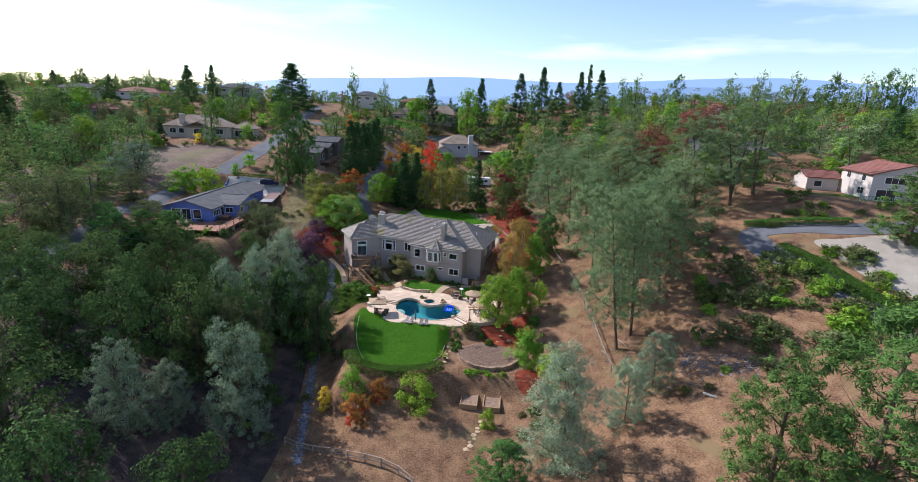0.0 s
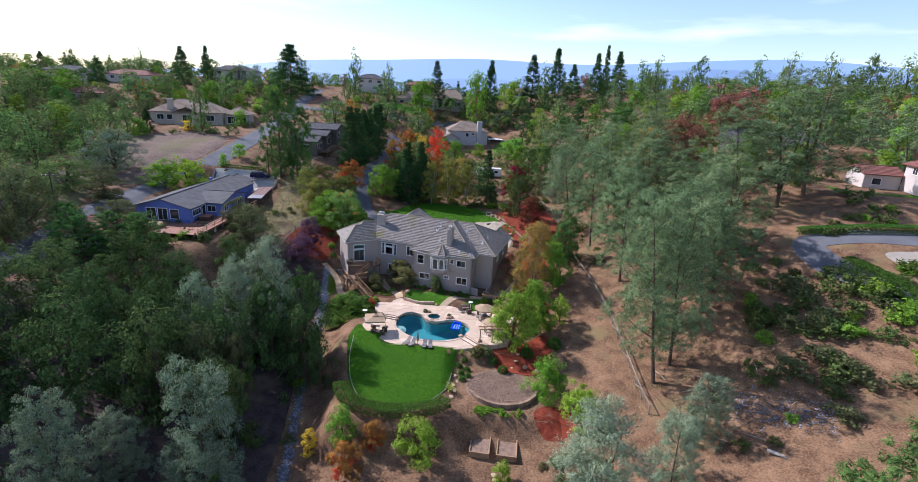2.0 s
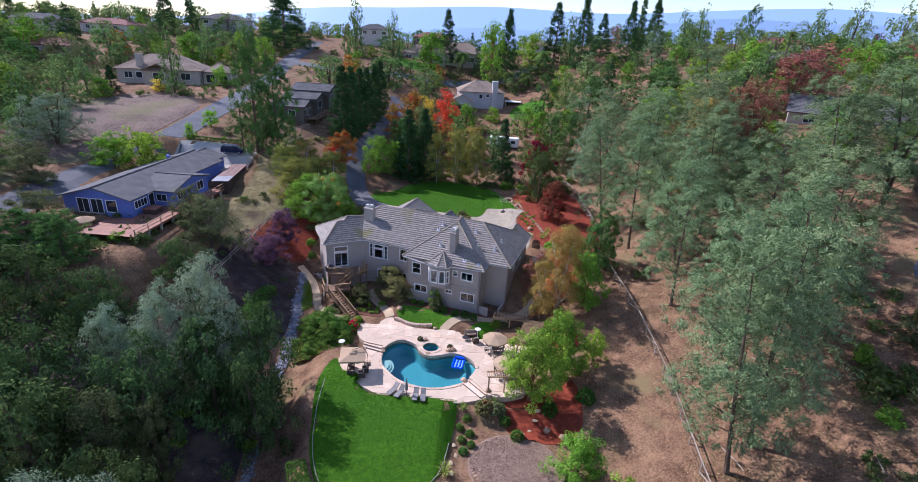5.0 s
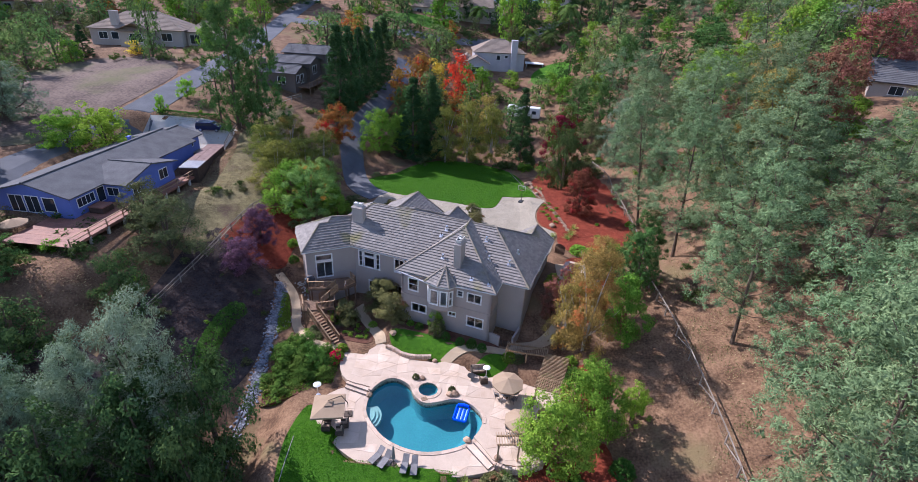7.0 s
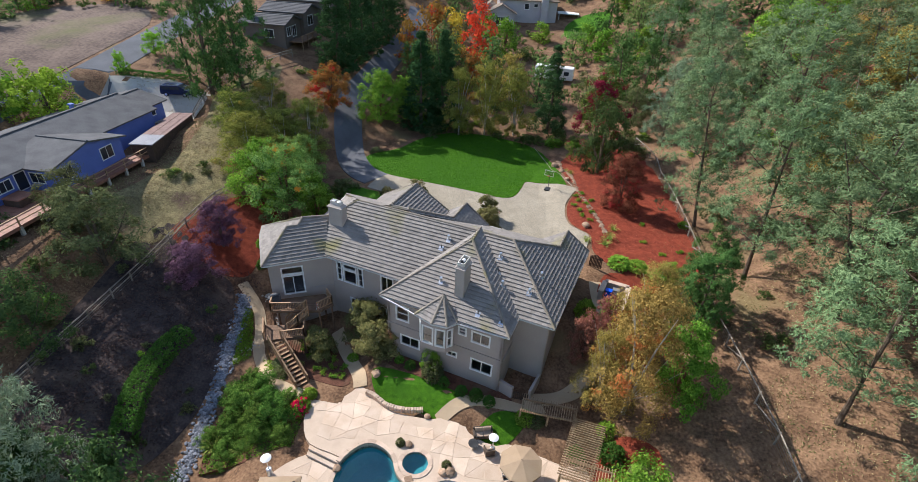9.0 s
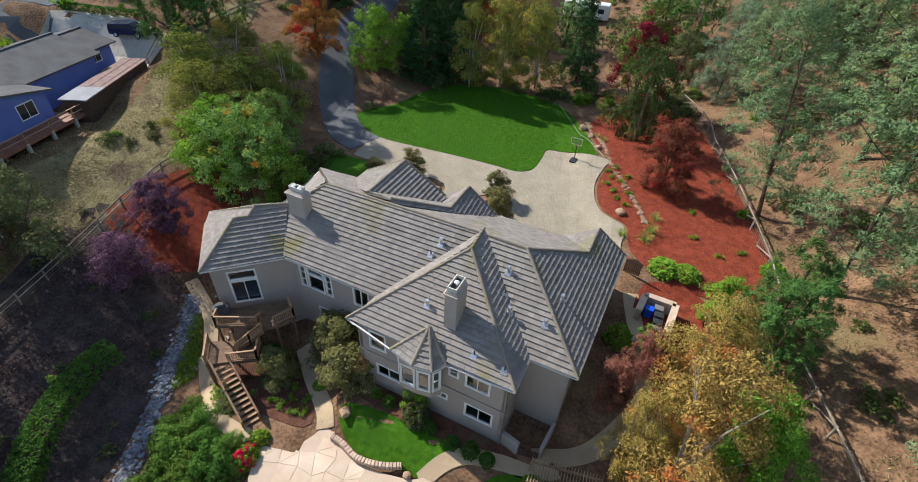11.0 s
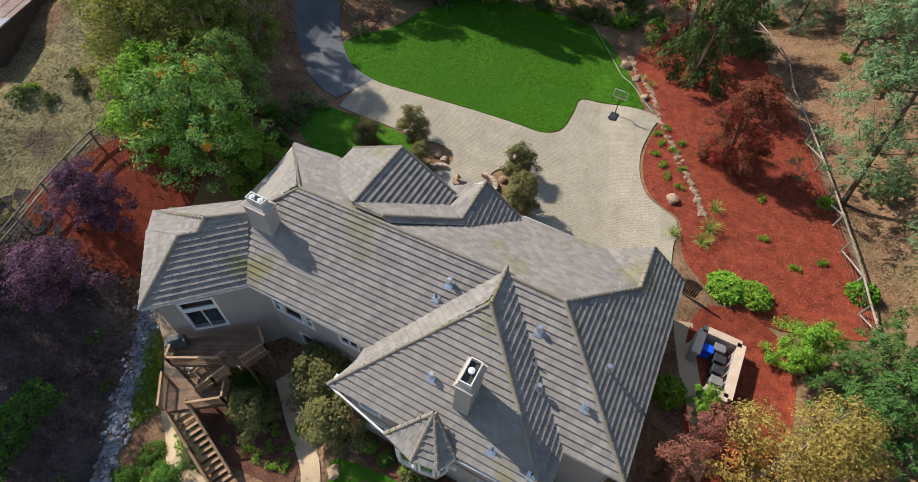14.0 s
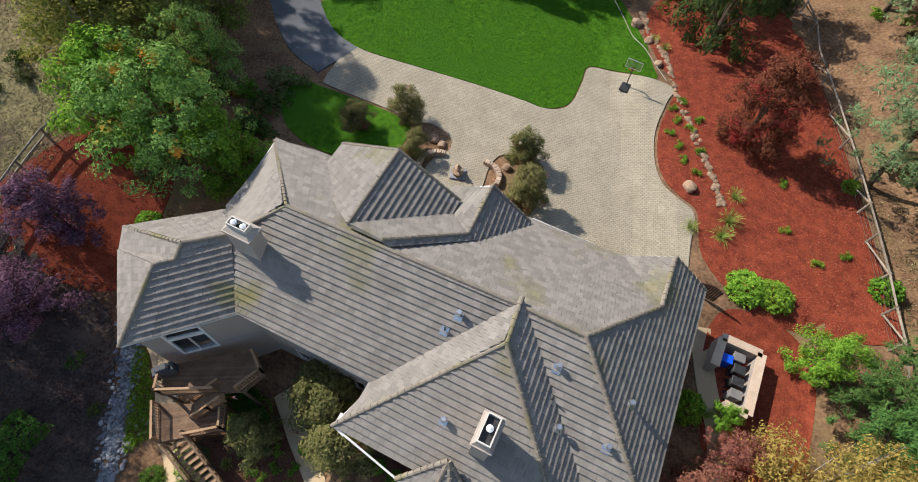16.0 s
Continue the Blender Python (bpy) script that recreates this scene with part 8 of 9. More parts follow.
# ---- fences ----
def rail_fence(line, h, spacing, rails, label, brace=True, wire=False):
    f = empty("rail_fence", label=label, category="fence")
    p = smooth_loop(line, 8, False)
    pts, acc = [p[0]], 0.0
    for a, b in zip(p, p[1:]):
        acc += (b - a).length
        if acc >= spacing:
            pts.append(b)
            acc = 0.0
    at = [Vector((q.x, q.y, ground_at(q.x, q.y))) for q in pts]
    for i, q in enumerate(at):
        bm = bmesh.new()
        tube(bm, [q - Vector((0, 0, 0.4)), q + Vector((0, 0, h))], [0.09, 0.08], 6)
        part("post", bm, M["fence"], f)
        if brace and i % 2 == 0 and i + 1 < len(at):
            bm = bmesh.new()
            tube(bm, [q + Vector((0, 0, 0.15)), at[i + 1] + Vector((0, 0, h - 0.12))], [0.06, 0.06], 5)
            part("brace", bm, M["fence"], f)
    for a, b in zip(at, at[1:]):
        for k in rails:
            bm = bmesh.new()
            tube(bm, [a + Vector((0, 0, k * h)), b + Vector((0, 0, k * h))], [0.07, 0.07], 5)
            part("rail", bm, M["fence"], f)
        if wire:
            for k in (0.15, 0.35, 0.55, 0.75):
                bm = bmesh.new()
                tube(bm, [a + Vector((0, 0, k * h)), b + Vector((0, 0, k * h))], [0.012, 0.012], 3)
                part("wire", bm, M["wire"], f)
    return f


rail_fence([(19.5, 152), (21.4, 146), (22.2, 138), (22.4, 128), (22.2, 118), (21.6, 114), (20.6, 108), (21.4, 101), (22.4, 94.4), (23.2, 86), (23.5, 78), (23.5, 70), (23.6, 66)], 1.45, 2.6, (0.93,), "weathered grey post and rail deer fence", True, True)
rail_fence([(-34.2, 121), (-36.6, 117.1), (-37.6, 112), (-38.0, 108.0), (-38.7, 101), (-39.2, 95), (-40, 88)], 1.3, 2.4, (0.55, 0.95), "weathered timber rail fence on slope", False, True)
rail_fence([(-50.3, 134.2), (-50.2, 140), (-49.2, 147), (-47.6, 154), (-45, 161)], 1.4, 2.6, (0.6, 0.95), "weathered timber rail fence on slope", False, True)
rail_fence([(-22, 57.6), (-18.9, 56.0), (-12.5, 53.6), (-6.8, 51.7), (-3.6, 49.4)], 1.3, 2.2, (0.5, 0.95), "dark weathered timber rail fence", False, True)


# ---- brush on the slopes ----
BRUSH = [crown_mesh("leaves", leaves(np.random.default_rng(80 + k), dome_clumps(np.random.default_rng(90 + k), 26, 1.0, 1.0, 0.05)[0], np.full(26, 0.30), 26, 0.19, 0.55), M[m]) for k, m in enumerate(("brush", "olive", "green", "brush"))]
rs = random.Random(21)


def brush(x, y, s, k=None, label="low green brush on the slope"):
    ob = new("bush", BRUSH[rs.randrange(4) if k is None else k])
    ob.matrix_basis = pose(x, y, ground_at(x, y) - 0.05, 0, 0, rs.uniform(0, 360)) @ Matrix.Diagonal((s, s, s * rs.uniform(0.6, 0.95), 1))
    return tagged(ob, label, "bush")


for x, y, r in ((-38.0, 94.8, 1.1), (-33.3, 91.3, 0.5), (-33.5, 96.9, 0.5), (-27.4, 93.0, 0.8), (-28.2, 94.6, 0.5)):
    brush(x, y, r, 1, "low grey-green bush on shaded bank")
FAR_BRUSH = []
near_count = 0
for x0, x1, y0, y1, n, s0, s1 in ((-36, -28, 84, 108, 7, 0.4, 0.9), (-46, -39.5, 86, 122, 14, 0.5, 1.3), (40, 57, 60, 82, 46, 1.5, 3.2), (61.5, 66, 62, 84, 20, 1.4, 2.4), (27, 40, 58, 72, 9, 0.7, 1.4), (-34, -22, 58, 84, 20, 0.8, 2.0), (-34, -24, 120, 146, 26, 0.8, 2.2), (8, 22, 142, 156, 16, 1.0, 2.2), (-22, 8, 151, 162, 26, 1.0, 2.2), (8, 18, 54, 66, 10, 0.6, 1.4), (-58, -44, 96, 106, 14, 1.0, 2.2), (42, 50, 84, 100, 10, 0.8, 2.0), (56, 62, 60, 84, 8, 1.2, 2.0), (56, 76, 92, 97, 14, 1.0, 1.6), (-60, -46, 138, 150, 10, 0.6, 1.6), (24, 60, 100, 160, 50, 0.8, 2.4), (-90, -76, 60, 112, 30, 1.2, 3.0), (-62, -50, 60, 100, 20, 1.2, 3.0), (62, 100, 92, 140, 40, 1.0, 2.6), (-60, -34, 150, 200, 60, 1.0, 2.6), (-26, 20, 165, 215, 70, 1.2, 2.8), (-100, -76, 168, 196, 40, 1.0, 2.6), (-160, -100, 140, 260, 140, 1.5, 3.5), (-100, -80, 196, 290, 70, 1.5, 3.5), (-66, 60, 205, 300, 220, 1.5, 3.5), (60, 200, 140, 280, 160, 1.5, 3.5)):
    for i in range(n):
        x, y = rs.uniform(x0, x1), rs.uniform(y0, y1)
        s = rs.uniform(s0, s1)
        if -33.6 < x < -27.6 and 130 < y < 210 or any(inside(x + a, y + b, LANE) for a in (-s, 0, s) for b in (-s, 0, s)) or inside(x, y, BACKLAWN) or inside(x, y, DRIVE) or any(math.hypot(x - a, y - b) < r * 0.8 for a, b, r in CLEAR):
            continue
        if near_count < 270:
            near_count += 1
            brush(x, y, s)
        else:
            FAR_BRUSH.append((x, y, s))
rngf = np.random.default_rng(17)
cc = []
for x, y, s in FAR_BRUSH:
    z = ground_at(x, y)
    k = 7
    cc.append(np.stack([x + rngf.normal(0, 0.45 * s, k), y + rngf.normal(0, 0.45 * s, k), z + rngf.uniform(0.1, 0.8, k) * s], 1))
cc = np.concatenate(cc)
tagged(new("far_brush", crown_mesh("far_brush", leaves(rngf, cc, rngf.uniform(0.5, 1.0, len(cc)), 18, 0.55, 0.6), M["brush"])), "low green brush on far slopes", "brush", kind="stuff")

# fallen twigs, dry leaves and grass over the open ground
def litter(name, n, x0, x1, y0, y1, size, m, label, seed, clump_=0.0):
    rng = np.random.default_rng(seed)
    x, y = rng.uniform(x0, x1, n), rng.uniform(y0, y1, n)
    if clump_:
        cx, cy = rng.uniform(x0, x1, n // 40 + 1), rng.uniform(y0, y1, n // 40 + 1)
        k = rng.integers(0, len(cx), n)
        x, y = cx[k] + rng.normal(0, clump_, n), cy[k] + rng.normal(0, clump_, n)
    z = ground(x, y) + rng.uniform(0.02, 0.10, n)
    c = np.stack([x, y, z], 1)
    w = rng.normal(size=(n, 3)) * np.array((1, 1, 0.5))
    w /= np.linalg.norm(w, axis=1)[:, None]
    s = np.cross(w, rng.normal(size=(n, 3)))
    s /= np.linalg.norm(s, axis=1)[:, None]
    L = (size * rng.uniform(0.5, 1.6, n))[:, None]
    v = np.stack([c - w * L / 2, c + s * L * 0.28, c + w * L / 2], 1).reshape(-1, 3)
    return tagged(new(name, crown_mesh(name, v, m)), label, "litter", kind="stuff")


M["dryleaf"] = leaf("dry_litter", (0.16, 0.085, 0.045), (0.36, 0.22, 0.12), glow=0.1)
M["drygrass"] = leaf("dry_grass", (0.26, 0.20, 0.09), (0.46, 0.38, 0.20), glow=0.2)
M["redlitter"] = leaf("red_bark_chips", (0.19, 0.042, 0.024), (0.42, 0.12, 0.075), glow=0.1)
litter("leaf_litter", 44000, 19, 60, 55, 140, 0.15, M["dryleaf"], "scattered dry leaves and needles", 1, 1.2)
litter("dry_grass", 24000, -62, -42, 84, 150, 0.2, M["drygrass"], "tufts of dry straw-coloured grass", 2, 0.8)
M["paletuft"] = leaf("pale_tufts", (0.18, 0.15, 0.075), (0.42, 0.36, 0.19), glow=0.2)
litter("dry_grass", 26000, -48, -36, 106, 146, 0.17, M["paletuft"], "tufts of grey dry grass on bank", 12, 0.6)
litter("leaf_litter", 20000, -34, 24, 44, 70, 0.15, M["dryleaf"], "scattered dry leaves on soil", 3, 1.0)
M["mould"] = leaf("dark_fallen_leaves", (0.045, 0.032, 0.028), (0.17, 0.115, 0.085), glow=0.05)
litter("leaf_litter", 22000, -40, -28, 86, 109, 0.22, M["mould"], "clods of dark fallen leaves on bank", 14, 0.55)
litter("weeds", 9000, 23, 44, 70, 118, 0.16, M["brush"], "sparse green weeds on dry slope", 15, 0.45)
litter("dry_grass", 16000, 22, 46, 66, 130, 0.20, M["drygrass"], "sparse dry grass on orange soil", 16, 0.7)


def chips(outline, n, seed):
    """Loose bark chips over a bed."""
    rng = np.random.default_rng(seed)
    x0, x1 = min(p[0] for p in outline), max(p[0] for p in outline)
    y0, y1 = min(p[1] for p in outline), max(p[1] for p in outline)
    c = [(x, y) for x, y in zip(rng.uniform(x0, x1, n), rng.uniform(y0, y1, n)) if inside(x, y, outline)]
    x, y = np.array([p[0] for p in c]), np.array([p[1] for p in c])
    c = np.stack([x, y, ground(x, y) + 0.075], 1)
    k = len(c)
    w = rng.normal(size=(k, 3)) * np.array((1, 1, 0.35))
    w /= np.linalg.norm(w, axis=1)[:, None]
    s = np.cross(w, rng.normal(size=(k, 3)) * 0.4 + np.array((0, 0, 1)))
    s /= np.linalg.norm(s, axis=1)[:, None]
    L = rng.uniform(0.08, 0.24, k)[:, None]
    v = np.stack([c - w * L / 2, c + s * L * 0.3, c + w * L / 2], 1).reshape(-1, 3)
    tagged(new("bark_chips", crown_mesh("bark_chips", v, M["redlitter"])), "loose red bark chips on bed", "mulch", kind="stuff")


chips(MULCH, 20000, 3)


def ground_cover(outline, n, seed, label):
    """Low creeping leaves over a bed."""
    rng = np.random.default_rng(seed)
    x0, x1 = min(p[0] for p in outline), max(p[0] for p in outline)
    y0, y1 = min(p[1] for p in outline), max(p[1] for p in outline)
    q = np.array([(x, y) for x, y in zip(rng.uniform(x0, x1, n), rng.uniform(y0, y1, n)) if inside(x, y, outline)])
    c = np.stack([q[:, 0], q[:, 1], ground(q[:, 0], q[:, 1]) + 0.10], 1)
    tagged(new("ground_cover", crown_mesh("ground_cover", leaves(rng, c, np.full(len(c), 0.16), 5, 0.13, 0.6), M["green"])), label, "plants", kind="stuff")


ground_cover([(-27.9, 105.2), (-27.1, 101.6), (-26.0, 98.4), (-24.9, 99.8), (-25.9, 102.7), (-27.0, 104.9)], 2600, 4, "green ground cover between path and creek")
SHRUBBERY = [(-24.6, 97.8), (-22, 97.0), (-18.4, 95.0), (-16.4, 93.4), (-16.2, 91), (-19.5, 88.8), (-23.6, 88.0), (-24.4, 92)]
ground_cover(SHRUBBERY, 4200, 7, "low green planting between creek and terrace")
ground_cover([(-23.4, 99.8), (-21.7, 97.6), (-19.4, 96.6), (-20.9, 98.6)], 700, 5, "green ground cover beside the stairs")
ground_cover([(-21.5, 104.0), (-19.6, 100.8), (-17.1, 101.4), (-17.3, 103.4), (-19.7, 104.2)], 900, 6, "green ground cover under the deck")


def grass_blades(outline, n, seed, lift):
    """Short upright blades over a lawn."""
    rng = np.random.default_rng(seed)
    x0, x1 = min(p[0] for p in outline), max(p[0] for p in outline)
    y0, y1 = min(p[1] for p in outline), max(p[1] for p in outline)
    q = np.array([(x, y) for x, y in zip(rng.uniform(x0, x1, n), rng.uniform(y0, y1, n)) if inside(x, y, outline)])
    k = len(q)
    base = np.stack([q[:, 0], q[:, 1], ground(q[:, 0], q[:, 1]) + lift], 1)
    a = rng.uniform(0, 6.28, k)
    w = np.stack([np.cos(a), np.sin(a), np.zeros(k)], 1) * 0.05
    tip = base + np.stack([rng.normal(0, 0.05, k), rng.normal(0, 0.05, k), rng.uniform(0.05, 0.10, k)], 1)
    v = np.stack([base - w, base + w, tip], 1).reshape(-1, 3)
    tagged(new("grass_blades", crown_mesh("grass_blades", v, M["blade"])), "short green blades of mown grass", "grass", kind="stuff")


rngp = np.random.default_rng(31)
n_ = 9000
a_, r_ = rngp.uniform(0, 6.283, n_), np.sqrt(rngp.uniform(0, 1, n_))
px_, py_ = 5.6 + 4.8 * r_ * np.cos(a_), 73.6 + 4.4 * r_ * np.sin(a_)
pc_ = np.stack([px_, py_, ground(px_, py_) + 0.075], 1)
M["pebble"] = leaf("gravel_chips", (0.14, 0.09, 0.065), (0.44, 0.33, 0.25), glow=0.02)
tagged(new("gravel_chips", crown_mesh("gravel_chips", leaves(rngp, pc_, np.full(n_, 0.03), 1, 0.12, 0.7), M["pebble"])), "loose buff gravel on round terrace", "gravel", kind="stuff")


def edging(line, label):
    """A narrow concrete kerb along the edge of a lawn."""
    p = smooth_loop(line, 6, False)
    bm = bmesh.new()
    tube(bm, [(q.x, q.y, ground_at(q.x, q.y) + 0.08) for q in p], [0.045] * len(p), 5)
    tagged(part("lawn_edging", bm, M["apron"]), label, "edging")


edging([(2.4, 151.0), (4.5, 145.3), (6.0, 140.6), (7.2, 137.6), (8.3, 135.3)], "narrow pale kerb between lawn and bed")
edging([(-17.4, 83), (-16.6, 77), (-15.0, 71.6), (-12.6, 68.0), (-9, 66.5), (-5, 68.0), (-2.3, 71.1), (-1.5, 75.5)], "narrow pale kerb round the lower lawn")

M["blade"] = leaf("grass_blades", (0.045, 0.14, 0.008), (0.14, 0.33, 0.018), glow=0.35)
grass_blades(BACKLAWN, 60000, 1, 0.05)
grass_blades(LAWN, 40000, 2, 0.05)

# ---- neighbouring houses ----
M["bluewall"] = mat("blue_siding", (0.12, 0.165, 0.44), (0.155, 0.21, 0.53), 0.5, 0.8, 20.0, 0.1)
M["greyshingle"] = mat("grey_shingle", (0.085, 0.083, 0.085), (0.145, 0.142, 0.142), 0.6, 0.9, 12.0, 0.4)
M["brownwall"] = mat("brown_siding", (0.12, 0.095, 0.08), (0.17, 0.135, 0.115), 0.6, 0.85, 20.0, 0.2)
M["tanwall"] = mat("tan_stucco", (0.40, 0.34, 0.29), (0.47, 0.41, 0.35), 0.5, 0.9, 20.0, 0.2)
M["lilacwall"] = mat("pale_grey_stucco", (0.44, 0.41, 0.42), (0.52, 0.48, 0.49), 0.5, 0.9, 20.0, 0.2)
M["whitewall"] = mat("white_stucco", (0.50, 0.45, 0.41), (0.58, 0.53, 0.49), 0.5, 0.9, 20.0, 0.2)
M["brownshingle"] = mat("brown_shingle", (0.22, 0.17, 0.13), (0.33, 0.26, 0.20), 0.5, 0.9, 10.0, 0.4)
M["redtile"] = mat("red_roof_tile", (0.17, 0.065, 0.05), (0.27, 0.11, 0.085), 0.8, 0.85, 10.0, 0.4)
M["rust"] = mat("rusty_metal", (0.20, 0.09, 0.06), (0.36, 0.16, 0.10), 1.2, 0.7, 12.0, 0.3)
M["rustroof"] = mat("faded_rusty_roofing", (0.15, 0.085, 0.07), (0.27, 0.17, 0.145), 1.2, 0.8, 8.0, 0.3)
M["paleroof"] = mat("weathered_pale_roofing", (0.20, 0.20, 0.215), (0.32, 0.32, 0.34), 0.7, 0.8, 8.0, 0.3)
M["navy"] = mat("navy_car_paint", (0.012, 0.016, 0.05), (0.02, 0.025, 0.07), 1.0, 0.2, 10.0, 0.0)
M["tyre"] = mat("tyre_rubber", (0.015, 0.015, 0.015), (0.03, 0.03, 0.03), 3.0, 0.9, 20.0, 0.2)
M["teal"] = mat("teal_canvas", (0.02, 0.30, 0.38), (0.03, 0.38, 0.46), 1.0, 0.8, 20.0, 0.1)
M["greenrail"] = mat("green_paint", (0.08, 0.22, 0.17), (0.12, 0.28, 0.22), 1.0, 0.7, 20.0, 0.1)
M["palmleaf"] = leaf("palm_fronds", (0.07, 0.13, 0.03), (0.18, 0.26, 0.07))


def roof_on(h, x0, x1, y0, y1, z, rise, axis, hip, m, over=0.6, course=0.6, lip=0.05):
    """A gable or hip roof over a block, with thickness and rows of shingles in real steps."""
    x0, x1, y0, y1 = x0 - over, x1 + over, y0 - over, y1 + over
    if axis == "x":
        c = (y0 + y1) / 2
        s = (y1 - y0) / 2 if hip else 0
        p, q = Vector((x0 + s, c, z + rise)), Vector((x1 - s, c, z + rise))
        a, b, d, e = [Vector((*k, z)) for k in ((x0, y0), (x1, y0), (x1, y1), (x0, y1))]
        planes = [(a, b, q, p), (d, e, p, q)] + ([(b, d, q), (e, a, p)] if hip else [])
        gables = [] if hip else [(b, d, q), (e, a, p)]
    else:
        c = (x0 + x1) / 2
        s = (x1 - x0) / 2 if hip else 0
        p, q = Vector((c, y0 + s, z + rise)), Vector((c, y1 - s, z + rise))
        a, b, d, e = [Vector((*k, z)) for k in ((x0, y0), (x1, y0), (x1, y1), (x0, y1))]
        planes = [(b, d, q, p), (e, a, p, q)] + ([(a, b, p), (d, e, q)] if hip else [])
        gables = [] if hip else [(a, b, p), (d, e, q)]
    for pl in planes:
        o, al, u, n = roof_frame(list(pl))
        k = len(pl)
        piece("roof", mesh("roof", [v + n * 0.02 for v in pl] + [v - n * 0.16 for v in pl], [tuple(range(k)), tuple(range(k, 2 * k))[::-1]] + [(i, k + i, k + (i + 1) % k, (i + 1) % k) for i in range(k)], m), h)
        V_, F_ = [], []
        for y, t in tile_outlines(list(pl), course, 60.0):
            tv, tf = tile_solid(o, al, u, n, y, t, course, lip, lip * 0.4)
            F_ += [tuple(i + len(V_) for i in f) for f in tf]
            V_ += tv
        if V_:
            tagged(piece("shingle_rows", mesh("shingle_rows", V_, F_, m), h), kind="stuff")
    bm = bmesh.new()
    for r0, r1 in ((p, q),) if (q - p).length > 0.1 else ():
        beam(bm, r0 + Vector((0, 0, 0.06)), r1 + Vector((0, 0, 0.06)), 0.3, 0.1)
    part("ridge", bm, m, h)
    return gables


def far_house(label, blocks, wall, roof, wins=(), chimneys=(), name="house", at=None, turn=0.0, course=0.6, lip=0.05):
    """A house of blocks (x0, x1, y0, y1, foot, eave, rise, ridge axis, hip); wins: (block, side, from, to, sill, head, columns)."""
    h = empty(name, pose(*(at or (0, 0, 0)), 0, 0, turn), label=label, category="house")
    for x0, x1, y0, y1, z0, z1, rise, axis, hip in blocks:
        part("wall", boxes((x0, x1, y0, y1, z0, z1)), M[wall], h)
        for g in roof_on(h, x0, x1, y0, y1, z1, rise, axis, hip, M[roof], 0.6, course, lip):
            c = sum(g, Vector()) / 3
            f = [v.lerp(c, 0.09) for v in g]
            d = Vector((0.25, 0, 0)) if axis == "x" else Vector((0, 0.25, 0))
            if (c - Vector(((x0 + x1) / 2, (y0 + y1) / 2, c.z))).dot(d) > 0:
                d = -d
            f = [v + d * 2.0 for v in f]
            piece("gable", mesh("gable", f + [v + d for v in f], [(0, 1, 2), (5, 4, 3), (0, 3, 4, 1), (1, 4, 5, 2), (2, 5, 3, 0)], M[wall]), h)
    for k, side, s0, s1, z0, z1, cols in wins:
        x0, x1, y0, y1 = blocks[k][:4]
        m = {"s": pose(x0, y0, 0), "n": pose(x1, y1, 0, 0, 0, 180), "e": pose(x1, y0, 0, 0, 0, 90), "w": pose(x0, y1, 0, 0, 0, -90)}[side]
        w = new("window")
        w.parent, w.matrix_basis = h, m
        part("frame", boxes((s0 - 0.09, s1 + 0.09, -0.05, -0.003, z1, z1 + 0.1), (s0 - 0.09, s1 + 0.09, -0.05, -0.003, z0 - 0.1, z0), (s0 - 0.09, s0, -0.05, -0.003, z0, z1), (s1, s1 + 0.09, -0.05, -0.003, z0, z1)), M["trim"], w)
        for i in range(cols):
            a, b = s0 + (s1 - s0) * i / cols, s0 + (s1 - s0) * (i + 1) / cols
            piece("pane", mesh("pane", *pane_box(a + 0.03, b - 0.03, -0.025, -0.004, z0 + 0.02, z1 - 0.02), M["farglass"]), w)
        if cols > 1:
            bm = bmesh.new()
            for i in range(1, cols):
                a = s0 + (s1 - s0) * i / cols
                box(bm, a - 0.03, a + 0.03, -0.045, -0.003, z0, z1)
            part("mullion", bm, M["trim"], w)
    for x, y, z0, z1, w_ in chimneys:
        bm = bmesh.new()
        box(bm, x - w_ / 2, x + w_ / 2, y - w_ / 2, y + w_ / 2, z0, z1)
        box(bm, x - w_ / 2 - 0.1, x + w_ / 2 + 0.1, y - w_ / 2 - 0.1, y + w_ / 2 + 0.1, z1, z1 + 0.15)
        part("chimney", bm, M[wall], h)
    return h


M["farglass"] = bpy.data.materials.new("dark_glass")
M["farglass"].use_nodes = True
fg = M["farglass"].node_tree.nodes["Principled BSDF"]
fg.inputs["Base Color"].default_value, fg.inputs["Roughness"].default_value = (0.03, 0.035, 0.045, 1), 0.06

blue = far_house("blue wooden bungalow with grey shingle roof", [(-64.4, -53.8, 103.4, 130.0, 12.6, 16.4, 1.7, "y", False), (-56.0, -50.6, 109.2, 119.6, 12.6, 16.35, 1.35, "x", False), (-63.0, -55.0, 129.5, 134.0, 13.6, 16.5, 1.2, "y", False)], "bluewall", "greyshingle",
    [(1, "e", 1.2, 2.6, 14.4, 15.8, 2), (1, "e", 7.0, 8.8, 14.5, 15.9, 2), (0, "e", 1.0, 3.8, 14.6, 15.7, 4), (0, "e", 4.4, 5.6, 14.0, 15.9, 1), (1, "s", 2.6, 4.2, 14.5, 15.6, 2), (0, "s", 2.2, 4.0, 13.9, 16.1, 2), (0, "s", 4.4, 6.2, 13.9, 16.1, 2), (0, "s", 6.8, 8.4, 14.2, 16.0, 1), (2, "e", 1.0, 2.6, 14.9, 15.9, 2)], [(-60.0, 123.5, 17.0, 18.4, 0.4)], course=0.45, lip=0.012)
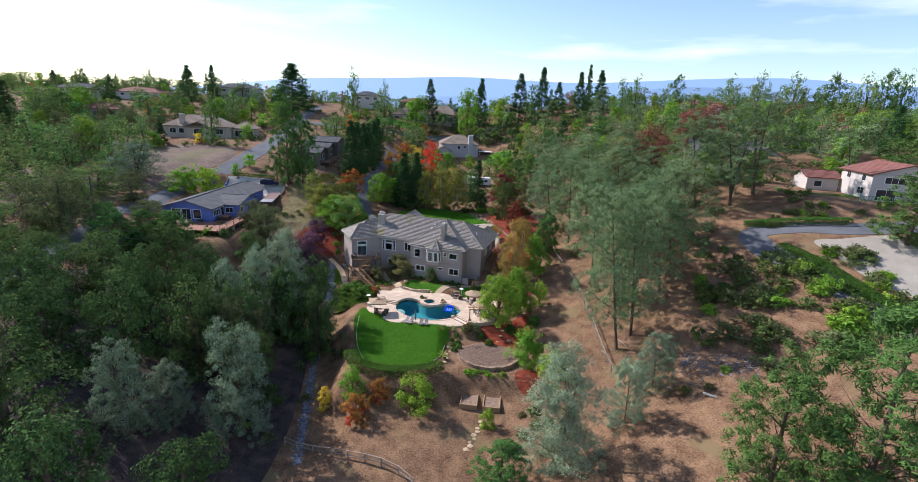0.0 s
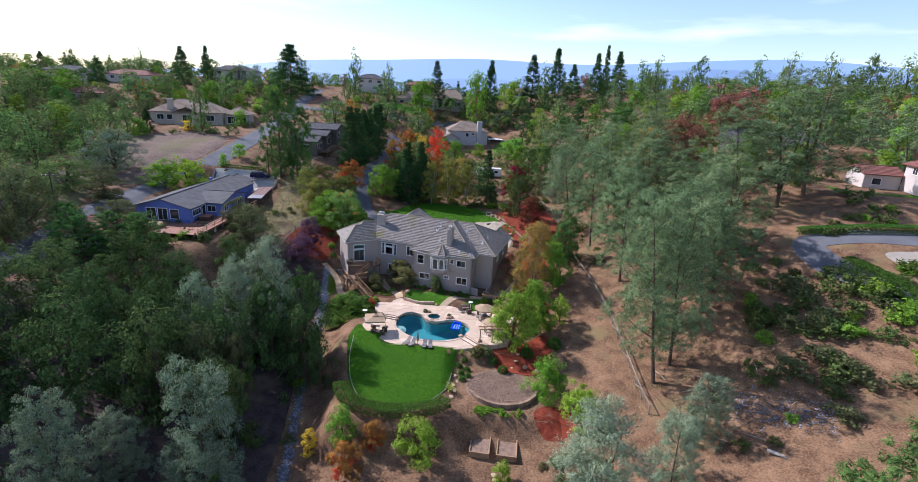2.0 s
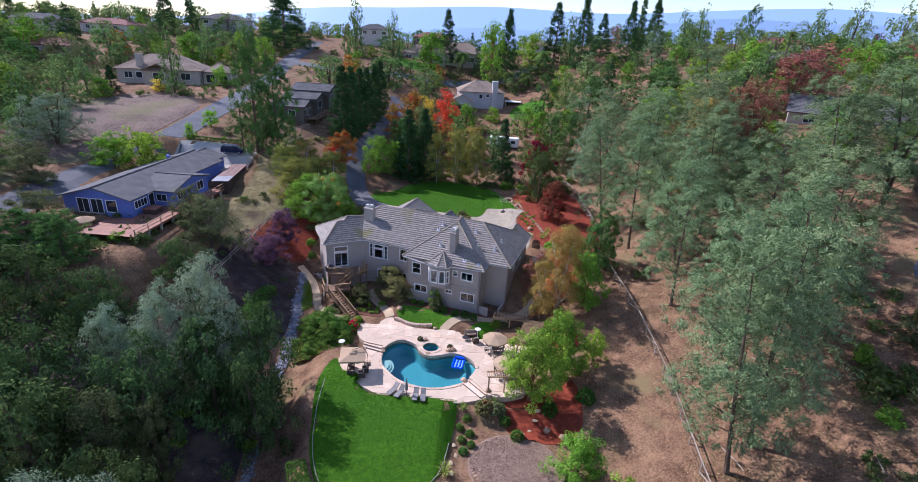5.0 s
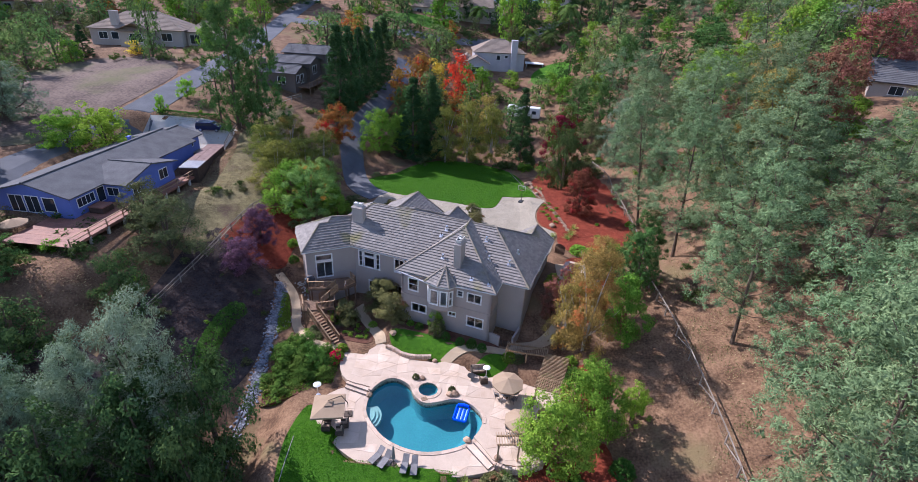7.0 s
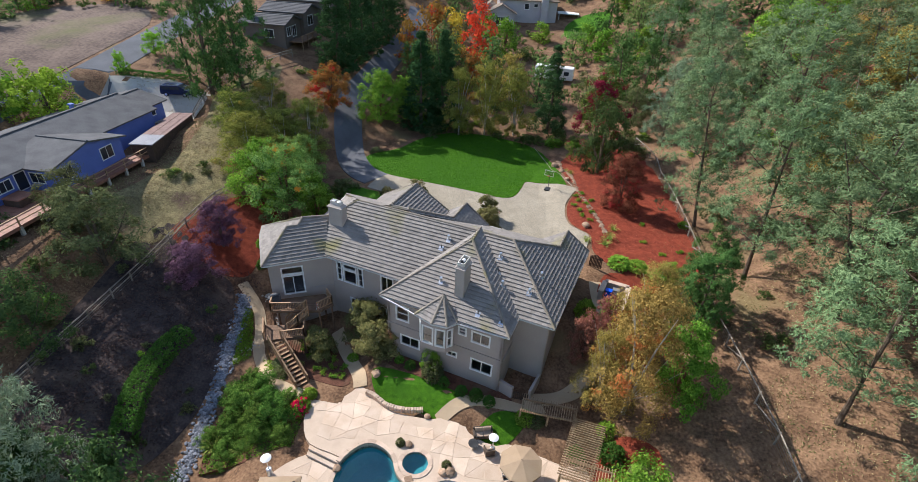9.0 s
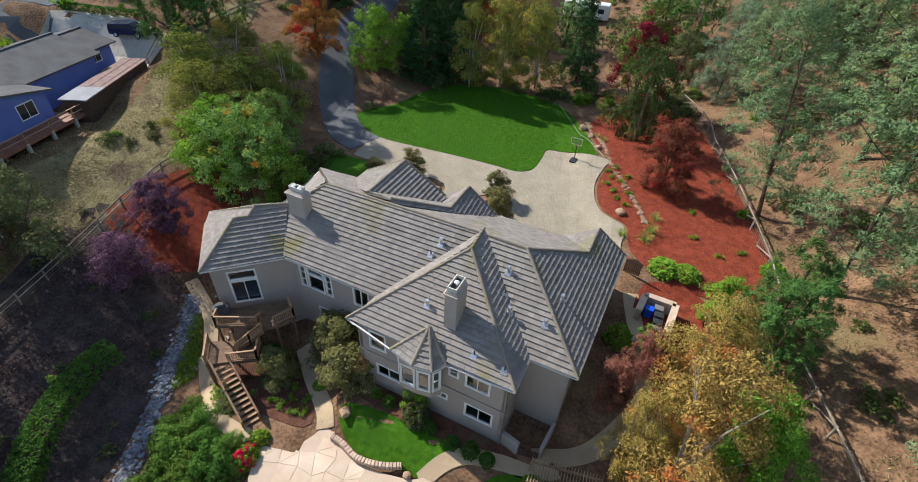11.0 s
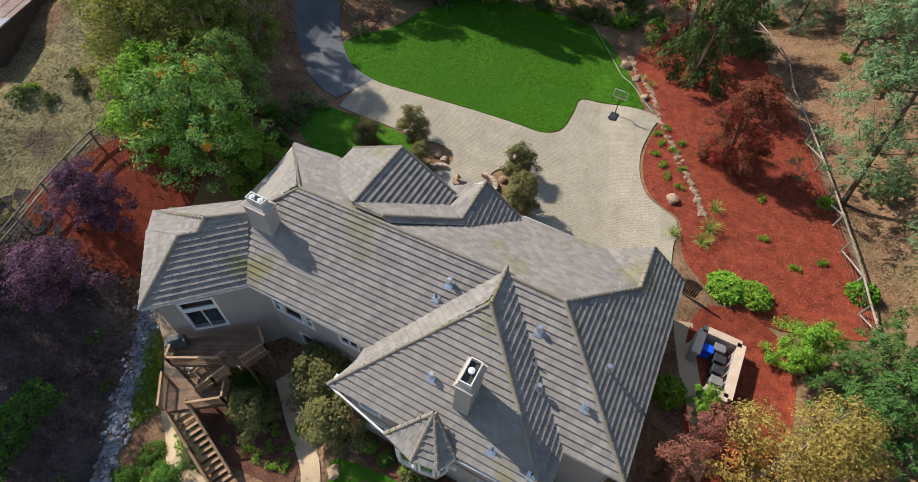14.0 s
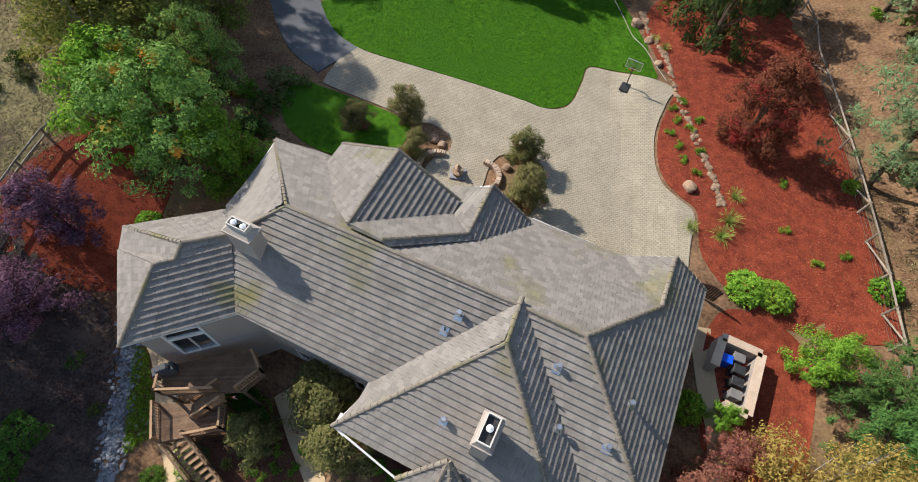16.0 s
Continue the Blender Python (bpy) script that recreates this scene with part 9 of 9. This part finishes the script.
bdeck = empty("deck", label="redwood deck along the blue bungalow", category="deck")
for i in range(24):
    y0 = 96.2 + 1.15 * i
    part("board", boxes((-50.5 if i > 20 else -53.7 if i > 5 else -57.0, -48.4, y0, y0 + 1.12, 13.45, 13.52)), M["rust"], bdeck)
for i in range(10):
    y = 96.4 + 2.92 * i
    part("post", boxes((-48.55, -48.43, y - 0.06, y + 0.06, 13.5, 14.5)), M["railwood"], bdeck)
    part("pier", boxes((-48.7, -48.4, y - 0.15, y + 0.15, ground_at(-48.5, y) - 0.3, 13.4)), M["concrete"], bdeck)
bm = bmesh.new()
beam(bm, (-48.5, 96.3, 14.5), (-48.5, 122.9, 14.5), 0.14, 0.06)
part("top_rail", bm, M["railwood"], bdeck)
bm = bmesh.new()
beam(bm, (-48.5, 96.3, 13.95), (-48.5, 122.9, 13.95), 0.05, 0.1)
part("middle_rail", bm, M["railwood"], bdeck)
part("rim_joist", boxes((-48.46, -48.40, 96.2, 123.4, 13.15, 13.44)), M["rust"], bdeck)
e = empty("covered_spa", pose(-52.3, 106.2, 13.52), label="dark covered hot tub on deck", category="hot tub")
bm = bmesh.new()
box(bm, -1.0, 1.0, -1.0, 1.0, 0, 0.75, None, 0.06)
part("tub", bm, M["sump"], e)
bm = bmesh.new()
box(bm, -1.05, 1.05, -1.05, 1.05, 0.76, 0.9, None, 0.05)
part("cover", bm, M["rust"], e)
e = umbrella(-58.5, 99.5, ground_at(-58.5, 99.5), 1.6, 2.4)
e["label"] = "teal canvas umbrella beside blue bungalow"
e.children[0].data = e.children[0].data.copy()
e.children[0].data.materials[0] = M["teal"]
shed = empty("shed", pose(-50.2, 127.2, 12.9, 0, 0, 11), label="low shed with rusty and white roof", category="shed")
part("wall", boxes((-1.3, 1.3, -6.4, 6.2, -0.5, 2.0)), M["sump"], shed)
for i in range(5):
    part("roof_sheet", boxes((-1.5 + 0.6 * i, -0.91 + 0.6 * i, -3.0, 6.4, 2.0, 2.1 + 0.03 * (i % 2))), M["rustroof"], shed)
part("roof", boxes((-1.5, 1.5, -6.6, -3.02, 2.0, 2.12)), M["paleroof"], shed)
sheet("parking_pad", [(-66.0, 132.0), (-55.0, 131.0), (-50.5, 134.0), (-50.0, 139.0), (-57, 140.5), (-66.5, 138.2)], 0.06, M["concrete"], "pale concrete parking area beside bungalow", "driveway", 1.2)


def car(x, y, turn):
    """A dark van on four wheels."""
    z = ground_at(x, y) + 0.06
    e = empty("van", pose(x, y, z, 0, 0, turn), label="dark blue minivan parked on concrete", category="car")
    bm = bmesh.new()
    prof = [(-2.35, 0.35), (-2.35, 0.95), (-2.15, 1.65), (0.55, 1.75), (1.35, 1.15), (2.25, 0.95), (2.35, 0.35)]
    l = [bm.verts.new((a, -0.92, b)) for a, b in prof]
    r = [bm.verts.new((a, 0.92, b)) for a, b in prof]
    bm.faces.new(l), bm.faces.new(r[::-1])
    for i in range(len(prof)):
        j = (i + 1) % len(prof)
        bm.faces.new((l[j], l[i], r[i], r[j]))
    bmesh.ops.bevel(bm, geom=bm.edges[:], offset=0.06, segments=1, affect="EDGES")
    part("body", bm, M["navy"], e)
    for sy in (-0.935, 0.915):
        for a, b in ((-2.0, -0.9), (-0.8, 0.2), (0.3, 0.75)):
            part("window", boxes((a, b, sy, sy + 0.02, 1.08, 1.55)), M["farglass"], e)
    bm = bmesh.new()
    box(bm, -0.02, 0.02, -0.8, 0.8, -0.42, 0.42, pose(0.99, 0, 1.47, 0, -53, 0))
    part("windscreen", bm, M["farglass"], e)
    for sx in (-1.45, 1.45):
        for sy in (-0.85, 0.85):
            bm = bmesh.new()
            lathe(bm, [(0.34, -0.11), (0.34, 0.11)], 16)
            w = part("wheel", bm, M["tyre"], e)
            w.matrix_basis = pose(sx, sy, 0.34, 90, 0, 0)
            bm = bmesh.new()
            lathe(bm, [(0.2, -0.12), (0.2, 0.12)], 12)
            part("rim", bm, M["steel"], w)


car(-54.6, 137.6, 8)
far_house("brown stepped hillside house with grey roofs", [(-56.0, -47.5, 161.8, 169.0, 17, 23.6, 1.3, "x", False), (-55.5, -46.8, 169.2, 176.4, 17, 24.8, 1.3, "x", False), (-56.0, -45.6, 176.6, 186.0, 18, 26.2, 1.5, "x", False)], "brownwall", "greyshingle",
    [(0, "e", 1.0, 2.6, 21.4, 22.9, 2), (0, "e", 3.4, 5.0, 21.0, 22.9, 2), (1, "e", 2.0, 4.5, 22.2, 24.0, 2), (0, "s", 4.5, 6.2, 21.2, 22.6, 2), (2, "e", 2, 4, 23.5, 25.2, 2)], [(-55.4, 163.6, 22, 26.2, 1.2)])
bd = empty("balcony", label="timber balcony with rail on brown house", category="balcony")
part("floor", boxes((-47.4, -44.6, 163, 178, 20.3, 20.5)), M["deckwood"], bd)
for i in range(7):
    part("post", boxes((-44.75, -44.6, 163.1 + 2.45 * i, 163.25 + 2.45 * i, ground_at(-44.7, 163 + 2.45 * i) - 0.3, 21.5)), M["deckwood"], bd)
part("top_rail", boxes((-44.8, -44.58, 163, 178, 21.5, 21.58)), M["railwood"], bd)
far_house("tan stucco house with brown hip roof", [(-13, 9, -7, 7, -1, 3.4, 3.9, "x", True), (-5, 3, -10, -6.8, -1, 3.2, 2.0, "y", True), (9.2, 17, -4, 5, -1, 3.0, 2.6, "x", True)], "tanwall", "brownshingle",
    [(0, "s", 2, 4, 0.9, 2.5, 2), (0, "s", 5, 6.6, 0.9, 2.5, 1), (1, "s", 2.6, 5.4, 0.6, 2.6, 2), (0, "s", 17, 19.5, 0.8, 2.6, 2), (2, "s", 0.8, 3.2, 0.0, 2.2, 2), (2, "s", 4.4, 6.9, 0.0, 2.2, 2)], [(-7, -5.5, 3, 7.4, 1.6)], at=(-96.5, 187, 25.6), turn=14)
far_house("pale two-storey stucco house with brown roof", [(-9, 7, -5, 7, -2, 6.2, 3.6, "x", True), (-12, -5, -9, -4.8, -2, 3.2, 2.2, "y", False), (-13, -9.2, -3, 5, -2, 3.4, 1.6, "y", True)], "lilacwall", "brownshingle",
    [(0, "s", 7.0, 8.2, 4.0, 5.4, 1), (0, "s", 9.6, 10.6, 4.6, 5.4, 1), (0, "e", 2, 3.6, 4.0, 5.4, 2), (0, "w", 3, 5, 4, 5.4, 2), (1, "s", 2.0, 4.6, 0.4, 2.2, 2)], [(3.4, -5.6, -1, 10.0, 1.9)], at=(-2.5, 223, 18.6), turn=8)
pat = empty("patio_cover", label="white patio cover on posts beside house", category="patio cover")
part("roof", boxes((5.6, 11.6, 221, 226, 21.6, 21.75)), M["trim"], pat)
for x, y in ((6, 221.2), (11.3, 221.2), (11.3, 225.7), (6, 225.7)):
    part("post", boxes((x - 0.08, x + 0.08, y - 0.08, y + 0.08, ground_at(x, y) - 0.2, 21.6)), M["trim"], pat)
sheet("neighbour_lawn", smooth_loop([(9, 208), (18, 209), (20, 220), (13, 222), (8, 216)], 4), 0.07, M["lawn"], "green garden lawn behind pale house", step=2)
sheet("neighbour_lawn", smooth_loop([(-47, 246), (-32, 243), (-20, 247), (-24, 254), (-38, 256)], 4), 0.08, M["lawn"], "green front lawn of far house", step=2.5)
sheet("road", strip_outline([(-77, 226), (-60, 222), (-45, 224), (-33, 232), (-18, 238), (0, 246), (20, 262)], 6.0), 0.09, M["asphalt"], "grey asphalt side street", "road", 2.5)
far_house("long tan house with brown gabled roof", [(-22, -6, -6, 6, -2, 3.2, 3.4, "x", True), (-8, 14, -7, 7, -2, 4.0, 4.4, "x", True), (-10, -3, -10, -6.8, -2, 3.6, 2.4, "y", False)], "tanwall", "brownshingle",
    [(0, "s", 2, 4, 0.6, 2.4, 2), (0, "s", 8, 10, 0.6, 2.4, 2), (2, "s", 2.2, 4.8, 0.3, 2.8, 2), (1, "s", 10, 12.4, 0.6, 2.6, 2), (1, "s", 15, 17.4, 0.6, 2.6, 2)], at=(-18, 268, ground_at(-18, 268) - 0.5), turn=4)
far_house("low house with broad grey shingle roof", [(-9, 9, -7, 7, -2, 2.6, 3.4, "x", False), (8, 15, -4, 8, -2, 2.4, 2.4, "y", False)], "tanwall", "greyshingle", [(0, "s", 3, 5, 0.6, 2.0, 2), (0, "s", 10, 13, 0.1, 2.1, 2)], at=(77, 152, 28.6), turn=-28)
white = far_house("white two-storey house with red roof", [(0, 12.5, 0, 12, -1, 5.2, 2.2, "y", False), (-6.5, -0.2, 12, 19, -1, 2.8, 1.4, "x", False), (14, 21, -1, 9, -1, 5.0, 1.8, "y", False)], "whitewall", "redtile",
    [(0, "s", 2.2, 5.6, 3.5, 4.7, 3), (0, "s", 1.2, 4.6, 0.1, 2.2, 2), (0, "w", 7.6, 9.8, 0.9, 2.2, 2), (0, "w", 8.2, 9.6, 3.6, 4.8, 1), (0, "w", 2.4, 3.8, 3.6, 4.8, 2), (1, "s", 1.5, 3, 0.8, 2, 1), (2, "s", 2, 4, 3.4, 4.6, 2)], at=(81.5, 100.5, 26.0), turn=-12)
gr = empty("balcony_rail", pose(82.0, 105.2, 26.0, 0, 0, -12), label="green painted balcony rail", category="rail")
for i in range(14):
    part("baluster", boxes((-2 + 0.5 * i - 0.05, -2 + 0.5 * i + 0.05, -7.1, -7.0, -0.4, 1.0)), M["greenrail"], gr)
part("top_rail", boxes((-2.1, 4.7, -7.12, -6.98, 1.0, 1.08)), M["greenrail"], gr)
sheet("neighbour_lawn", smooth_loop([(70, 108), (79, 104), (90, 101), (88, 106), (74, 107), (70, 112)], 4), 0.07, M["lawn"], "shaded green lawn below white house", step=2)
for x, y, t_, w_, d_, st, wall, roof in ((-186, 244, 10, 18, 10, 3, "tanwall", "greyshingle"), (-160, 250, -5, 22, 10, 3, "whitewall", "redtile"), (-120, 268, 8, 20, 11, 5.6, "lilacwall", "greyshingle"), (-56, 282, 15, 15, 10, 5.8, "whitewall", "greyshingle"), (-30, 296, -8, 18, 11, 5.2, "brownwall", "redtile"), (22, 300, 4, 16, 10, 3.2, "whitewall", "brownshingle"), (112, 250, -12, 18, 10, 3.2, "whitewall", "redtile"), (96, 214, -20, 16, 10, 3.0, "tanwall", "greyshingle"), (122, 168, -15, 16, 9, 3.0, "tanwall", "redtile"), (-66, 95, 10, 7, 6, 2.6, "whitewall", "redtile"), (-148, 205, 20, 14, 9, 3.0, "tanwall", "redtile")):
    far_house("hillside house with low pitched roof", [(-w_ / 2, w_ / 2, -d_ / 2, d_ / 2, -2, st, 2.2, "x", True)], wall, roof, [(0, "s", w_ * k, w_ * k + 1.8, st - 2.0, st - 0.7, 2) for k in (0.12, 0.4, 0.7)], at=(x, y, ground_at(x, y) + 0.3), turn=t_)


# ---- trailer, poles, palms ----
e = empty("travel_trailer", pose(5.4, 183.4, ground_at(5.4, 183.4), 0, 0, -8), label="white travel trailer parked by hedge", category="trailer")
bm = bmesh.new()
box(bm, -4.3, 4.3, -1.2, 1.2, 0.5, 3.2, None, 0.15)
part("body", bm, M["trim"], e)
for a in (-3.2, -0.6, 2.2):
    part("window", boxes((a, a + 1.1, -1.215, -1.19, 1.6, 2.4)), M["farglass"], e)
for sx in (-0.5, 0.5):
    bm = bmesh.new()
    lathe(bm, [(0.36, -0.1), (0.36, 0.1)], 14)
    part("wheel", bm, M["tyre"], e).matrix_basis = pose(sx, -1.1, 0.36, 90, 0, 0)


def utility_pole(x, y, h, turn):
    e = empty("utility_pole", pose(x, y, ground_at(x, y), 0, 0, turn), label="brown wooden utility pole with crossarm", category="pole")
    bm = bmesh.new()
    tube(bm, [(0, 0, -0.5), (0, 0, h)], [0.17, 0.11], 8)
    part("pole", bm, M["bark"], e)
    part("crossarm", boxes((-1.2, 1.2, -0.06, 0.06, h - 0.7, h - 0.56)), M["bark"], e)
    for sx in (-1.05, -0.5, 0.5, 1.05):
        bm = bmesh.new()
        lathe(bm, [(0.05, h - 0.56), (0.07, h - 0.45), (0.03, h - 0.38)], 8, (sx, 0, 0))
        part("insulator", bm, M["steel"], e)


for x, y, h in ((-73.5, 96.1, 10.5), (-64.5, 186.2, 10), (-63, 255.0, 11), (-52.9, 139.0, 9), (64, 196, 10)):
    utility_pole(x, y, h, 30)


def palm(x, y, h, r):
    e = empty("palm_tree", pose(x, y, ground_at(x, y), 0, 0, x * 40 % 360), label="palm with arching green fronds", category="palm")
    bm = bmesh.new()
    tube(bm, [(0, 0, -0.4), (0.1, 0, h * 0.5), (0, 0.05, h)], [0.28, 0.2, 0.18], 8)
    part("trunk", bm, M["bark"], e)
    rng = np.random.default_rng(int(x + y))
    v = []
    for i in range(30):
        a, up = rng.uniform(0, 6.28), rng.uniform(-0.3, 1.2)
        pts = [np.array((math.cos(a) * r * s, math.sin(a) * r * s, h + up * r * s * 0.9 - r * 0.8 * s * s)) for s in np.linspace(0, 1, 7)]
        side = np.array((-math.sin(a), math.cos(a), 0))
        for p, q in zip(pts, pts[1:]):
            for k in (-1, 1):
                for j in range(3):
                    b = p + (q - p) * j / 3
                    v += [b, b + (q - p) * 0.3, b + side * k * r * 0.22 + (q - p) * 0.8 - np.array((0, 0, r * 0.08))]
    piece("fronds", crown_mesh("fronds", np.array(v), M["palmleaf"]), e)


for x, y, h, r in ((83, 190, 13.5, 1.6), (20.3, 243.8, 9.5, 4.5), (6, 238, 6, 3.8), (1.0, 256, 11, 2.4), (4.0, 257, 12.5, 2.4), (-12.4, 256, 6.5, 4.0), (-25, 238, 3.2, 1.8), (-32, 239, 3.4, 1.8), (14, 236, 5, 3.2), (-95, 222, 6, 3.0)):
    palm(x, y, h, r)
e = empty("wooden_bench", pose(33.6, 57.6, ground_at(33.6, 57.6), 0, 0, -35), label="weathered plank lying on the slope", category="plank")
part("plank", boxes((-1.1, 1.1, -0.25, 0.25, 0.05, 0.14)), M["palebark"], e)
part("prop", boxes((-0.9, -0.75, -0.2, 0.2, 0, 0.05)), M["palebark"], e)
rl = random.Random(4)
for i in range(26):
    x, y = rl.uniform(25, 52), rl.uniform(56, 100)
    bm = bmesh.new()
    L = rl.uniform(1.0, 3.2)
    tube(bm, [(-L / 2, 0, 0.06), (0, 0.1, 0.1), (L / 2, 0, 0.06)], [0.06, 0.05, 0.03], 5)
    o = part("fallen_branch", bm, M["palebark" if i % 2 else "bark"])
    o.matrix_basis = pose(x, y, ground_at(x, y), 0, 0, rl.uniform(0, 360))
    tagged(o, "fallen dry branch on the slope", "branch")

# ---- single roof tiles of the front wing ----
pts = [R[k] for k in FRONT]
o, a, u, n = roof_frame(pts)
front = piece("roof", mesh("roof", [p - n * 0.03 for p in pts] + [p - n * 0.16 for p in pts], [(0, 1, 2), (5, 4, 3)] + [(i, (i + 1) % 3, 3 + (i + 1) % 3, 3 + i) for i in range(3)], M["tile"]), house)
whole = None
rot = Matrix((a, u, n)).transposed().to_4x4()
for y, q in tile_outlines(pts, TILE[0], TILE[1]):
    x0, x1 = min(p[0] for p in q), max(p[0] for p in q)
    y0, y1 = min(p[1] for p in q), max(p[1] for p in q)
    full = len(q) == 4 and abs((x1 - x0) - (TILE[1] - 0.012)) < 1e-4 and abs((y1 - y0) - TILE[0]) < 1e-4
    jit = rng_tiles.uniform(-0.006, 0.006)
    if full:
        if whole is None:
            whole = mesh("tile", *tile_solid(Vector(), Vector((1, 0, 0)), Vector((0, 1, 0)), Vector((0, 0, 1)), 0, [(0, 0), (TILE[1] - 0.012, 0), (TILE[1] - 0.012, TILE[0]), (0, TILE[0])], TILE[0], TILE[2], 0), M["tile"])
        piece("tile", whole, front, Matrix.Translation(o + a * x0 + u * y0 + n * jit) @ rot)
    else:
        piece("tile", mesh("tile", *tile_solid(o, a, u, n, y, q, TILE[0], TILE[2], jit), M["tile"]), front)
